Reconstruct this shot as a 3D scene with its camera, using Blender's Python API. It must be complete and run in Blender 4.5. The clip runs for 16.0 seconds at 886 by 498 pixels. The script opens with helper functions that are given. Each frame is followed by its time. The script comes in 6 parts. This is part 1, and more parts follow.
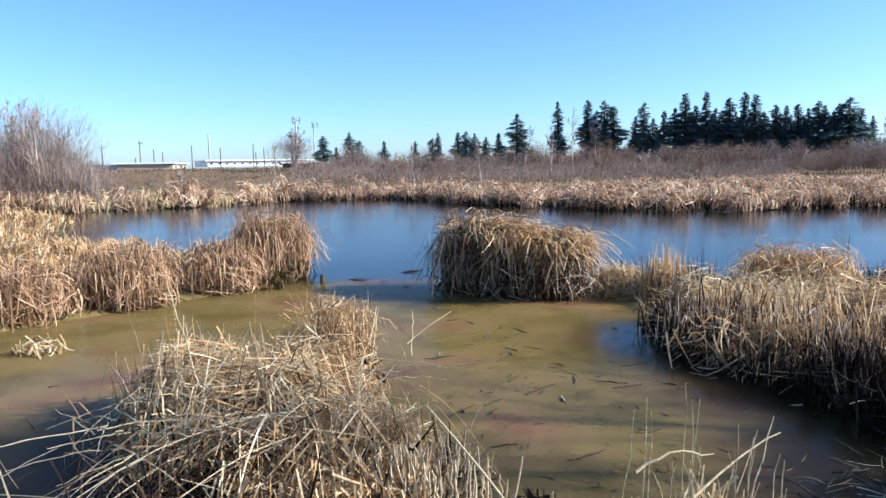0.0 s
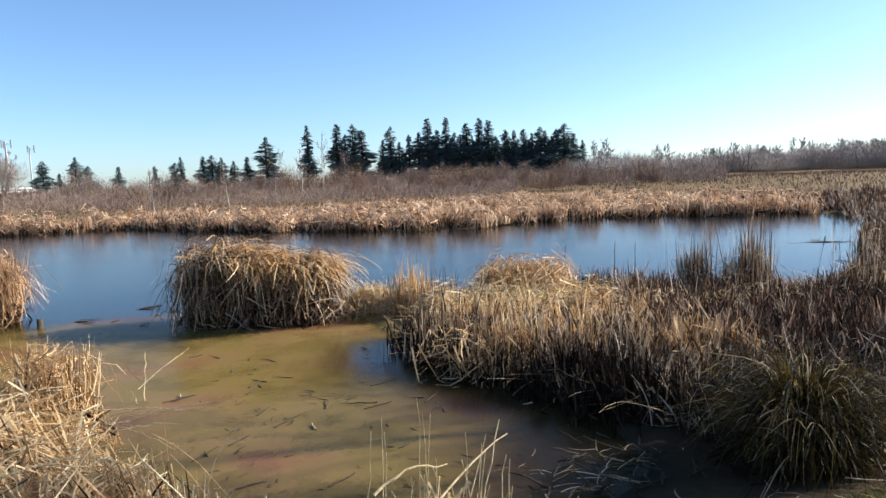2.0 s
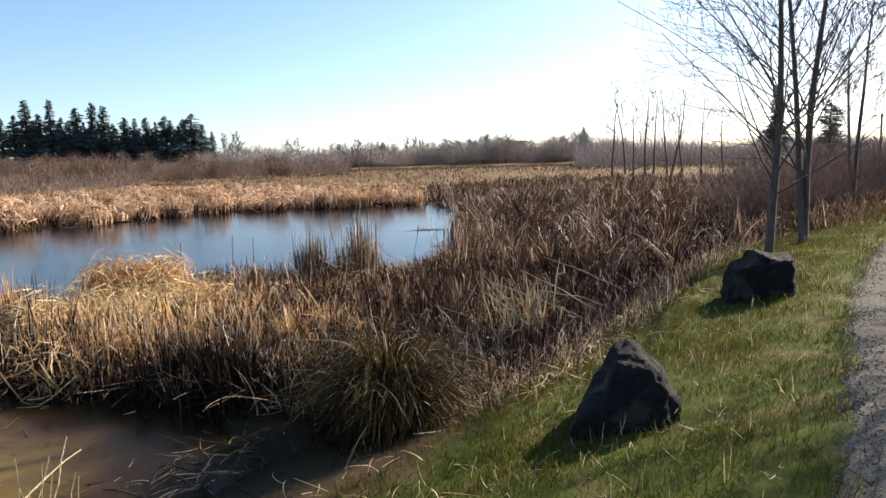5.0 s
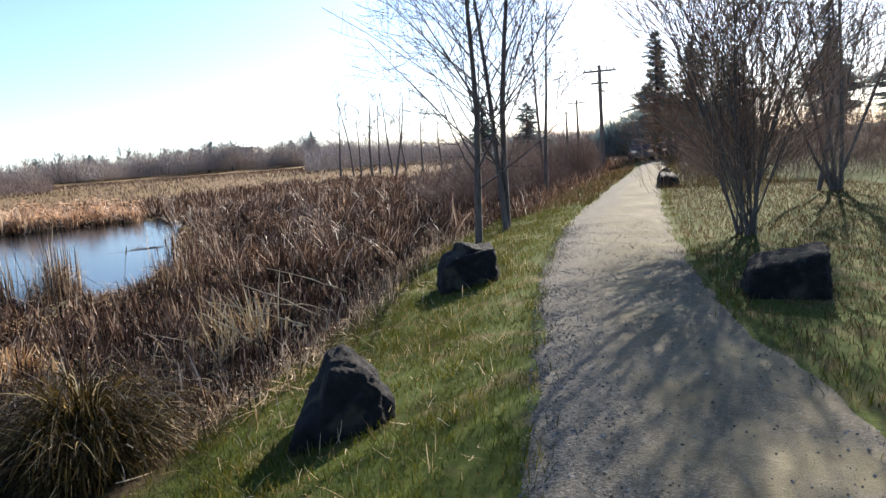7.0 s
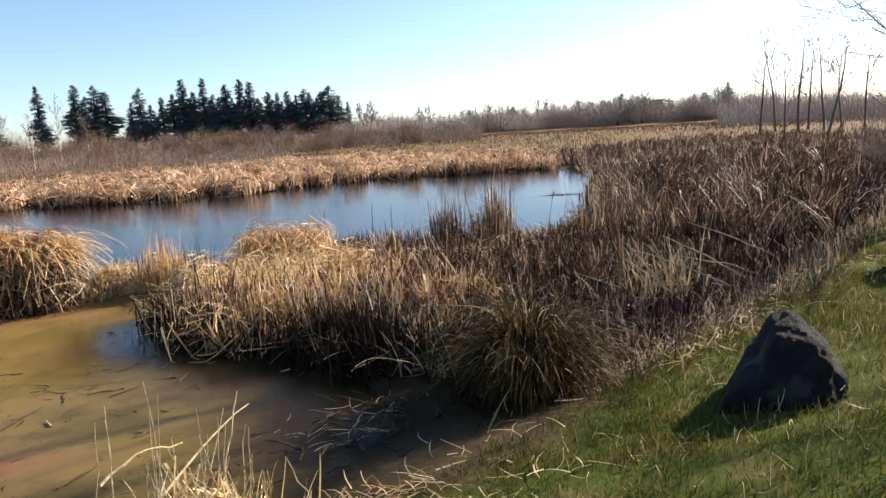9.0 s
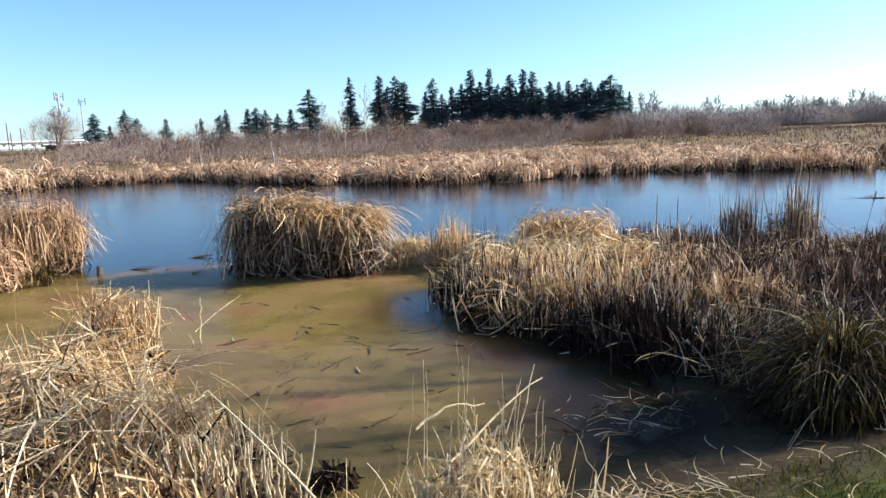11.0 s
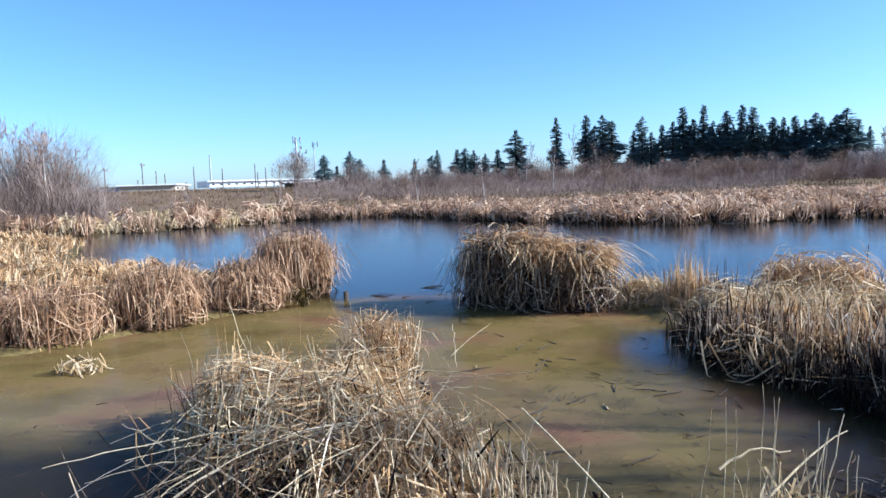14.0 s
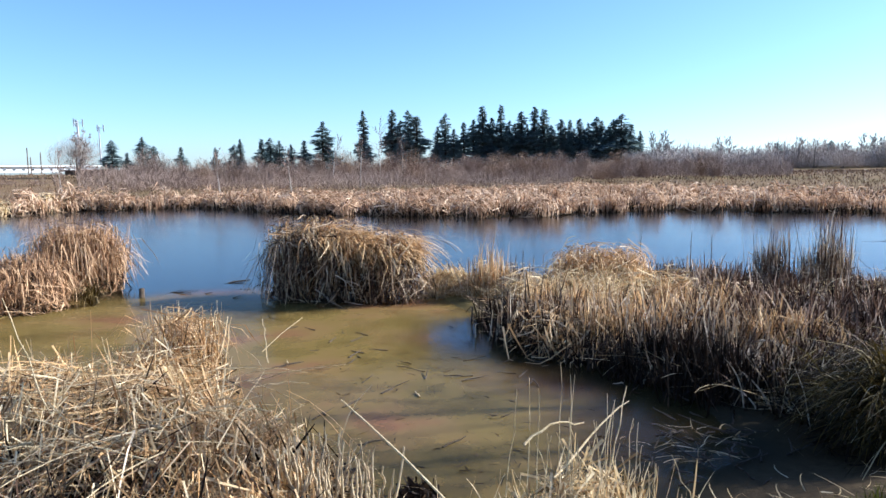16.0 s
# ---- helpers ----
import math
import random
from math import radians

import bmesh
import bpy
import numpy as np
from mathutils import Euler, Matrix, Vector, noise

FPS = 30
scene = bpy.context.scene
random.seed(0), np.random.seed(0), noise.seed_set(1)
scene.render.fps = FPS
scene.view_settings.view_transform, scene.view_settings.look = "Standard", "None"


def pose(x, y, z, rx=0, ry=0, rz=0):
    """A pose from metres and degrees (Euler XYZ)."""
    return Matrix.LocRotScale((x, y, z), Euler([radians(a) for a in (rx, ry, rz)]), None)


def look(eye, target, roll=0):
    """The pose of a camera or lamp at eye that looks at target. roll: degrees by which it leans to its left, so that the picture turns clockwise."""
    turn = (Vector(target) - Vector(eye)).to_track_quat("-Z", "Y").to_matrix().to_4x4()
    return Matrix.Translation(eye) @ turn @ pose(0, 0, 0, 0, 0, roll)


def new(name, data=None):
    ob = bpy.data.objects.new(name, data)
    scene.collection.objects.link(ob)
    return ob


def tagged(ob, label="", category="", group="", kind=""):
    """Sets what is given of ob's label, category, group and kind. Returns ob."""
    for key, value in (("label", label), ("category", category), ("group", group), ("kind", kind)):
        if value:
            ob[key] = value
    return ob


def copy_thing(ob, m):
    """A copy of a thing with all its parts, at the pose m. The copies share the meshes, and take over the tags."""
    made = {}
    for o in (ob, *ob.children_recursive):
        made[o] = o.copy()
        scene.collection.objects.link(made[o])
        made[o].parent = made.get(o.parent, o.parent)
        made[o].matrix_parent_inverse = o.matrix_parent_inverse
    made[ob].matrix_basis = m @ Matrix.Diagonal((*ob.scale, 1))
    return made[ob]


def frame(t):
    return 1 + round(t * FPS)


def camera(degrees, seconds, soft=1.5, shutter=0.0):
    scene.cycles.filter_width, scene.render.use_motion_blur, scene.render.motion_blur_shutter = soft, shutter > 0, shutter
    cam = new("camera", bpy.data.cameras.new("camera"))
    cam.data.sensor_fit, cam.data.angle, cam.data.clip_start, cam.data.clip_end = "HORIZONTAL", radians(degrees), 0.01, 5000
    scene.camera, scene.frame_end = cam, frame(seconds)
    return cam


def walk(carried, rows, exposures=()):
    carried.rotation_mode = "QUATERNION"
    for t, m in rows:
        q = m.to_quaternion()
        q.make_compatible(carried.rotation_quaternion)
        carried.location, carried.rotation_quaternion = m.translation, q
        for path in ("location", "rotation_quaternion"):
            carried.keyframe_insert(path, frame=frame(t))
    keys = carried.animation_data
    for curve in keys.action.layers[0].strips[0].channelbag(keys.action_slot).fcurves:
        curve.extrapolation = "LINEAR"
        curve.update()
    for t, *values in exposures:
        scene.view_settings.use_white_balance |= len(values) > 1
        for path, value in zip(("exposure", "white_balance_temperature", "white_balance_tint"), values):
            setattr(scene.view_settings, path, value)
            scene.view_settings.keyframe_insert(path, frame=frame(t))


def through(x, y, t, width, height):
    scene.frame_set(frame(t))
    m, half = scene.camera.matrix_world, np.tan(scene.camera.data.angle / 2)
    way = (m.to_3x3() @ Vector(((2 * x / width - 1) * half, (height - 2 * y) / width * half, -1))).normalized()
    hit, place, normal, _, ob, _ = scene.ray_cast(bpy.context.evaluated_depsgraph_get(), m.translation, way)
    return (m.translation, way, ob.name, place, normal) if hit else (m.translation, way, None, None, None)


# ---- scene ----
# ---- camera and its walk ----
cam = camera(64.5, 16.0, soft=1.5)
# seconds, x, y, z, yaw, pitch, lean to the right
PATH = [
    (0.00, -0.000, 0.001, 2.190, 0.00, -6.80, 0.95),
    (0.50, 0.054, 0.045, 2.170, -2.37, -6.94, 0.75),
    (1.00, 0.068, 0.000, 2.178, -8.50, -6.90, 0.88),
    (1.50, 0.128, 0.041, 2.217, -14.63, -6.40, 0.87),
    (2.00, 0.149, 0.039, 2.194, -19.81, -5.47, 2.13),
    (2.50, 0.166, 0.008, 2.186, -28.19, -4.01, 1.31),
    (3.00, 0.200, -0.027, 2.190, -35.10, -5.80, 1.86),
    (3.50, 0.239, -0.089, 2.181, -40.21, -5.77, 2.26),
    (4.00, 0.286, -0.167, 2.201, -43.43, -6.05, 1.11),
    (4.50, 0.314, -0.216, 2.201, -45.66, -7.13, 1.13),
    (5.00, 0.342, -0.247, 2.217, -48.96, -6.95, 1.50),
    (5.20, 0.390, -0.277, 2.211, -52.12, -6.66, 1.43),
    (5.70, 0.430, -0.316, 2.219, -59.60, -6.95, 2.19),
    (6.25, 0.473, -0.357, 2.228, -67.60, -7.27, 3.01),
    (6.80, 0.523, -0.406, 2.238, -70.60, -7.63, 3.95),
    (7.30, 0.556, -0.438, 2.244, -67.61, -7.87, 4.58),
    (7.50, 0.502, -0.409, 2.261, -64.61, -7.85, 3.95),
    (8.00, 0.367, -0.358, 2.269, -55.62, -7.93, 4.09),
    (8.50, 0.323, -0.302, 2.257, -46.70, -8.12, 4.69),
    (9.00, 0.298, -0.188, 2.229, -38.12, -9.33, 3.29),
    (9.20, 0.284, -0.150, 2.231, -33.70, -8.95, 3.04),
    (9.70, 0.232, -0.144, 2.224, -26.00, -8.98, 2.69),
    (10.25, 0.176, -0.136, 2.215, -21.20, -9.00, 2.32),
    (10.80, 0.120, -0.129, 2.207, -17.60, -9.03, 1.94),
    (11.30, 0.069, -0.122, 2.200, -13.65, -9.05, 1.60),
    (11.50, 0.037, -0.134, 2.203, -11.15, -8.74, 0.63),
    (12.00, -0.089, -0.161, 2.206, -3.11, -8.81, 0.85),
    (12.50, -0.235, -0.216, 2.190, 3.34, -9.70, 0.96),
    (13.00, -0.297, -0.249, 2.185, 8.62, -8.51, 1.15),
    (13.50, -0.326, -0.234, 2.193, 4.72, -7.60, 1.43),
    (14.00, -0.411, -0.162, 2.188, -0.05, -5.43, 1.88),
    (14.50, -0.436, -0.149, 2.188, -6.15, -7.51, 1.89),
    (15.00, -0.439, -0.251, 2.165, -12.02, -11.99, 1.64),
    (15.50, -0.480, -0.188, 2.198, -13.41, -7.91, 1.66),
    (16.00, -0.462, -0.180, 2.191, -15.72, -6.37, 0.65),
]
EXPOSURES = [(0.0, 1.30, 5300, 9), (1.0, 1.33, 5500, 8), (1.5, 1.35, 5750, 6), (2.0, 1.29, 6150, 9), (2.5, 1.20, 6500, 11), (3.5, 1.33, 7000, 13), (5.0, 1.40, 7000, 13), (7.5, 1.60, 6350, 13), (9.0, 1.47, 7000, 14),
             (10.3, 1.40, 6400, 11), (11.5, 1.48, 5600, 6), (12.0, 1.46, 5700, 7), (12.5, 1.44, 4950, 0), (13.5, 1.33, 4900, 0), (14.0, 1.24, 5000, 9), (15.0, 1.54, 5800, 10), (16.0, 1.42, 5500, 10)]
walk(cam, [(t, pose(x, y, z, 0, 0, yaw) @ pose(0, 0, 0, 90 + pitch) @ pose(0, 0, 0, 0, 0, -lean))
           for t, x, y, z, yaw, pitch, lean in PATH], EXPOSURES)

# ---- world, sun ----
SUN_AZ, SUN_EL = 95.0, 27.0  # degrees from +y towards +x, and above the horizon
world = bpy.data.worlds.new("world")
scene.world = world
world.use_nodes = True
wn = world.node_tree.nodes
sky = wn.new("ShaderNodeTexSky")
sky.sky_type = "NISHITA"
sky.sun_disc = False
sky.sun_elevation, sky.sun_rotation = radians(SUN_EL), radians(SUN_AZ)
sky.air_density, sky.dust_density, sky.ozone_density, sky.altitude = 1.0, 1.5, 4.5, 1200
world.node_tree.links.new(sky.outputs[0], wn["Background"].inputs[0])
wn["Background"].inputs[1].default_value = 0.085
sun_data = bpy.data.lights.new("sun", "SUN")
sun_data.energy, sun_data.angle, sun_data.color = 5.0, radians(0.55), (1.0, 0.92, 0.80)
sun = new("sun", sun_data)
toward = Vector((math.sin(radians(SUN_AZ)) * math.cos(radians(SUN_EL)), math.cos(radians(SUN_AZ)) * math.cos(radians(SUN_EL)), math.sin(radians(SUN_EL))))
sun.matrix_world = look(toward * 50, (0, 0, 0))

# ---- materials ----
RNG = np.random.default_rng(7)


def mat(name):
    m = bpy.data.materials.new(name)
    m.use_nodes = True
    n, l = m.node_tree.nodes, m.node_tree.links
    return m, n, l, n["Principled BSDF"], n["Material Output"]


def noise_tex(n, l, scale, detail=4.0, coord=None, rough=0.55, stretch=None):
    tex = n.new("ShaderNodeTexNoise")
    tex.inputs["Scale"].default_value, tex.inputs["Detail"].default_value, tex.inputs["Roughness"].default_value = scale, detail, rough
    if coord is None:
        geo = n.new("ShaderNodeNewGeometry")
        coord = geo.outputs["Position"]
    if stretch:
        mp = n.new("ShaderNodeMapping")
        mp.inputs["Scale"].default_value = stretch
        l.new(coord, mp.inputs["Vector"])
        coord = mp.outputs["Vector"]
    l.new(coord, tex.inputs["Vector"])
    return tex.outputs["Fac"]


def ramp(n, l, fac, stops):
    r = n.new("ShaderNodeValToRGB")
    els = r.color_ramp.elements
    while len(els) < len(stops):
        els.new(0.5)
    for e, (p, c) in zip(els, stops):
        e.position, e.color = p, (*c, 1)
    l.new(fac, r.inputs[0])
    return r.outputs[0]


def mixc(n, l, fac, a, b, mode="MIX"):
    m = n.new("ShaderNodeMix")
    m.data_type, m.blend_type = "RGBA", mode
    for sock, v in ((m.inputs[0], fac), (m.inputs[6], a), (m.inputs[7], b)):
        if isinstance(v, (int, float)):
            sock.default_value = v
        elif isinstance(v, tuple):
            sock.default_value = (*v, 1)
        else:
            l.new(v, sock)
    return m.outputs[2]


def bump(n, l, height, strength, distance, bsdf):
    b = n.new("ShaderNodeBump")
    b.inputs["Strength"].default_value, b.inputs["Distance"].default_value = strength, distance
    l.new(height, b.inputs["Height"])
    l.new(b.outputs[0], bsdf.inputs["Normal"])
    return b


def leaf_mat(name, stops, through=0.3, rough=0.55, patch=0.6, patch_col=(0.5, 0.42, 0.32), sheen=0.12):
    """Dry or green leaves: the colour varies leaf by leaf and in patches; some light passes through."""
    m, n, l, p, out = mat(name)
    geo = n.new("ShaderNodeNewGeometry")
    col = ramp(n, l, geo.outputs["Random Per Island"], stops)
    pn = noise_tex(n, l, patch, 3.0)
    pr = ramp(n, l, pn, [(0.35, patch_col), (0.65, (1, 1, 1))])
    col = mixc(n, l, 0.55, col, pr, "MULTIPLY")
    fine = noise_tex(n, l, 38.0, 2.0)
    fr = ramp(n, l, fine, [(0.3, (0.62, 0.58, 0.55)), (0.7, (1.08, 1.05, 1.0))])
    col = mixc(n, l, 0.7, col, fr, "MULTIPLY")
    l.new(col, p.inputs["Base Color"])
    p.inputs["Roughness"].default_value = rough
    p.inputs["Specular IOR Level"].default_value = sheen
    tr = n.new("ShaderNodeBsdfTranslucent")
    l.new(col, tr.inputs["Color"])
    mx = n.new("ShaderNodeMixShader")
    mx.inputs[0].default_value = through
    l.new(p.outputs[0], mx.inputs[1])
    l.new(tr.outputs[0], mx.inputs[2])
    l.new(mx.outputs[0], out.inputs[0])
    return m


STRAW = leaf_mat("straw", [(0.0, (0.15, 0.080, 0.034)), (0.22, (0.44, 0.262, 0.115)), (0.6, (0.76, 0.510, 0.250)), (1.0, (0.97, 0.795, 0.510))], through=0.24, patch_col=(0.58, 0.48, 0.40))
STRAW_PALE = leaf_mat("pale_straw", [(0.0, (0.24, 0.152, 0.068)), (0.3, (0.62, 0.455, 0.228)), (1.0, (0.95, 0.820, 0.555))], through=0.28, patch_col=(0.66, 0.57, 0.49))
STRAW_RED = leaf_mat("russet_straw", [(0.0, (0.11, 0.056, 0.029)), (0.4, (0.40, 0.235, 0.125)), (1.0, (0.82, 0.590, 0.370))], through=0.2, patch=1.4)
# Rotted leaves, coloured near black to paint shade between and under the reeds
ROT_AND_SHADE = leaf_mat("rot_and_shade_reed", [(0.0, (0.010, 0.006, 0.004)), (0.6, (0.030, 0.018, 0.011)), (1.0, (0.085, 0.053, 0.030))], through=0.03, rough=0.7, patch=2.0)
# Russet reed, darkened so that its colour also carries shade
RUSSET_AND_SHADE = leaf_mat("russet_and_shade_reed", [(0.0, (0.036, 0.020, 0.014)), (0.5, (0.130, 0.077, 0.050)), (0.80, (0.29, 0.182, 0.118)), (0.9, (0.62, 0.45, 0.31)), (1.0, (0.88, 0.72, 0.54))], through=0.16, patch=0.55, patch_col=(0.34, 0.26, 0.24))
# Brown reed; darkest stops and patches stand in for shade, palest for highlights
STRAW_AND_SHADE = leaf_mat("brown_and_shade_reed", [(0.0, (0.028, 0.016, 0.011)), (0.40, (0.090, 0.052, 0.034)), (0.60, (0.25, 0.158, 0.092)), (0.74, (0.64, 0.47, 0.29)), (1.0, (0.93, 0.80, 0.60))], through=0.2, patch=2.2, patch_col=(0.22, 0.17, 0.14))
MARSH = leaf_mat("marsh_reed", [(0.0, (0.15, 0.082, 0.048)), (0.35, (0.54, 0.345, 0.205)), (1.0, (0.96, 0.760, 0.550))], through=0.35, patch=0.45, patch_col=(0.46, 0.36, 0.30))
FIELD = leaf_mat("dull_field_grass", [(0.0, (0.085, 0.050, 0.031)), (0.5, (0.17, 0.105, 0.066)), (1.0, (0.28, 0.188, 0.118))], patch=0.07, through=0.1)
# The few palest leaves paint backlit glints over darkened olive ones
SEDGE = leaf_mat("sedge", [(0.0, (0.022, 0.016, 0.005)), (0.55, (0.070, 0.048, 0.011)), (0.86, (0.20, 0.136, 0.034)), (0.93, (0.55, 0.42, 0.19)), (1.0, (0.90, 0.76, 0.48))], through=0.5, rough=0.5, patch=3.0, sheen=0.16)
GRASS = leaf_mat("green_grass", [(0.0, (0.036, 0.050, 0.006)), (0.5, (0.078, 0.096, 0.011)), (0.90, (0.135, 0.140, 0.020)), (1.0, (0.30, 0.225, 0.10))], through=0.4, rough=0.55, patch=1.6, patch_col=(0.60, 0.42, 0.26))
# Browner than the turf, and darkened to carry the willow's shadow
VERGE = leaf_mat("rough_verge_grass", [(0.0, (0.030, 0.026, 0.008)), (0.4, (0.066, 0.058, 0.015)), (0.65, (0.105, 0.076, 0.032)), (1.0, (0.25, 0.165, 0.090))], through=0.3, rough=0.6, patch=1.2, patch_col=(0.62, 0.44, 0.30))
TWIG = leaf_mat("bare_twigs", [(0.0, (0.16, 0.117, 0.095)), (0.5, (0.27, 0.204, 0.170)), (1.0, (0.41, 0.325, 0.275))], through=0.0, rough=0.8, patch=0.08, patch_col=(0.7, 0.6, 0.55))
TWIG_RED = leaf_mat("reddish_twigs", [(0.0, (0.17, 0.115, 0.085)), (0.5, (0.30, 0.210, 0.155)), (1.0, (0.46, 0.345, 0.265))], through=0.0, rough=0.8, patch=0.3)
# Paler and greyer than near twigs: skyline haze is put into the colour
HAZE_WOODS = leaf_mat("haze_tinted_woods", [(0.0, (0.32, 0.275, 0.255)), (0.5, (0.46, 0.405, 0.375)), (1.0, (0.60, 0.54, 0.50))], through=0.0, rough=0.9, patch=0.03, patch_col=(0.6, 0.6, 0.55))
# Brighter and bluer than real needles, with aerial haze painted in
HAZE_NEEDLE = leaf_mat("haze_tinted_needles", [(0.0, (0.13, 0.18, 0.195)), (0.6, (0.20, 0.27, 0.27)), (1.0, (0.28, 0.35, 0.32))], through=0.4, rough=0.6, patch=0.3, patch_col=(0.75, 0.9, 1.0))


def bark_mat(name, dark, light, scale=6.0):
    m, n, l, p, out = mat(name)
    a = noise_tex(n, l, scale, 6.0, stretch=(3.0, 3.0, 0.6))
    c = ramp(n, l, a, [(0.3, dark), (0.7, light)])
    l.new(c, p.inputs["Base Color"])
    p.inputs["Roughness"].default_value = 0.9
    bump(n, l, noise_tex(n, l, scale * 4, 5.0, stretch=(2.0, 2.0, 0.5)), 0.7, 0.02, p)
    return m


BARK = bark_mat("alder_bark", (0.040, 0.033, 0.029), (0.14, 0.118, 0.102))
TWIG_ALDER = bark_mat("alder_twigs", (0.055, 0.043, 0.038), (0.14, 0.115, 0.10))
BARK_PALE = bark_mat("birch_bark", (0.22, 0.18, 0.14), (0.52, 0.46, 0.38), 3.0)
BARK_FIR = bark_mat("fir_bark", (0.035, 0.026, 0.02), (0.10, 0.075, 0.055), 3.0)
POLE_WOOD = bark_mat("weathered_pole_wood", (0.075, 0.058, 0.045), (0.17, 0.135, 0.105), 4.0)
STEM = bark_mat("dry_stem", (0.36, 0.26, 0.13), (0.68, 0.54, 0.33), 20.0)
TWIG_WET_AND_SHADE = bark_mat("wet_and_shade_twig", (0.022, 0.016, 0.011), (0.09, 0.062, 0.038), 18.0)
STUB = bark_mat("pale_stub", (0.40, 0.29, 0.155), (0.70, 0.55, 0.34), 20.0)
SEED = bark_mat("cattail_seed_head", (0.055, 0.028, 0.014), (0.15, 0.085, 0.045), 40.0)


def plain(name, col, rough=0.6, metal=0.0, var=0.25, scale=4.0):
    m, n, l, p, out = mat(name)
    a = noise_tex(n, l, scale, 5.0)
    c = ramp(n, l, a, [(0.25, tuple(v * (1 - var) for v in col)), (0.75, tuple(min(1, v * (1 + var)) for v in col))])
    l.new(c, p.inputs["Base Color"])
    p.inputs["Roughness"].default_value, p.inputs["Metallic"].default_value = rough, metal
    return m


WHITE_WALL = plain("white_painted_metal", (0.74, 0.74, 0.72), 0.5, var=0.08, scale=0.4)
GREY_ROOF = plain("grey_roof", (0.34, 0.35, 0.36), 0.7, var=0.15, scale=0.5)
TAN_WALL = plain("tan_wall", (0.36, 0.30, 0.23), 0.8, var=0.12, scale=0.6)
DARK_WOOD = plain("dark_timber", (0.075, 0.055, 0.042), 0.85, scale=1.0)
GALV = plain("galvanised_steel", (0.42, 0.43, 0.44), 0.45, 0.6, var=0.12, scale=2.0)
CAR_PAINT = plain("dark_car_paint", (0.035, 0.038, 0.045), 0.25, var=0.1)
CAR_PALE = plain("silver_car_paint", (0.5, 0.5, 0.5), 0.3, 0.3, var=0.06)
GLASS = plain("dark_window_glass", (0.03, 0.035, 0.04), 0.06, var=0.1)
RUBBER = plain("tyre_rubber", (0.02, 0.02, 0.02), 0.9)
LAMP_GLASS = plain("headlamp_glass", (0.85, 0.85, 0.82), 0.12, 0.6, var=0.05)
INSUL = plain("insulator_porcelain", (0.30, 0.28, 0.25), 0.3)


def rock_mat():
    m, n, l, p, out = mat("basalt")
    a = noise_tex(n, l, 9.0, 8.0, rough=0.7)
    c = ramp(n, l, a, [(0.3, (0.006, 0.006, 0.006)), (0.6, (0.017, 0.016, 0.015)), (0.85, (0.060, 0.056, 0.050))])
    b = noise_tex(n, l, 3.2, 5.0)
    c = mixc(n, l, ramp(n, l, b, [(0.56, (0, 0, 0)), (0.66, (1, 1, 1))]), c, (0.045, 0.042, 0.028))
    l.new(c, p.inputs["Base Color"])
    p.inputs["Roughness"].default_value = 0.85
    p.inputs["Specular IOR Level"].default_value = 0.15
    bump(n, l, noise_tex(n, l, 30.0, 8.0, rough=0.7), 0.9, 0.03, p)
    return m


ROCK = rock_mat()


def gravel_mat():
    m, n, l, p, out = mat("packed_gravel")
    geo = n.new("ShaderNodeNewGeometry")
    v = n.new("ShaderNodeTexVoronoi")
    v.inputs["Scale"].default_value = 85.0
    l.new(geo.outputs["Position"], v.inputs["Vector"])
    c1 = ramp(n, l, v.outputs["Color"], [(0.0, (0.048, 0.044, 0.037)), (0.5, (0.120, 0.110, 0.088)), (1.0, (0.27, 0.25, 0.205))])
    c2 = ramp(n, l, noise_tex(n, l, 1.1, 6.0), [(0.3, (0.120, 0.102, 0.060)), (0.7, (0.230, 0.200, 0.125))])
    worn = n.new("ShaderNodeVertexColor")
    worn.layer_name = "worn"
    c1 = mixc(n, l, 0.8, c1, ramp(n, l, noise_tex(n, l, 22.0, 5.0, rough=0.75), [(0.35, (0.45, 0.45, 0.45)), (0.7, (1.1, 1.1, 1.1))]), "MULTIPLY")
    c2 = mixc(n, l, 0.8, c2, ramp(n, l, noise_tex(n, l, 7.0, 6.0, rough=0.75), [(0.3, (0.55, 0.54, 0.50)), (0.7, (1.1, 1.1, 1.1))]), "MULTIPLY")
    f = mixc(n, l, 1.0, worn.outputs["Color"], ramp(n, l, noise_tex(n, l, 1.6, 6.0, rough=0.65), [(0.32, (0.1, 0.1, 0.1)), (0.6, (1, 1, 1))]), "MULTIPLY")
    c = mixc(n, l, f, c1, c2)
    l.new(c, p.inputs["Base Color"])
    p.inputs["Roughness"].default_value = 0.95
    p.inputs["Specular IOR Level"].default_value = 0.08
    bump(n, l, v.outputs["Distance"], 0.35, 0.008, p)
    return m


GRAVEL = gravel_mat()
STONES = leaf_mat("loose_stones", [(0.0, (0.07, 0.065, 0.06)), (0.5, (0.19, 0.175, 0.155)), (1.0, (0.42, 0.39, 0.34))], through=0.0, rough=0.85, patch=2.0, patch_col=(0.8, 0.78, 0.75))


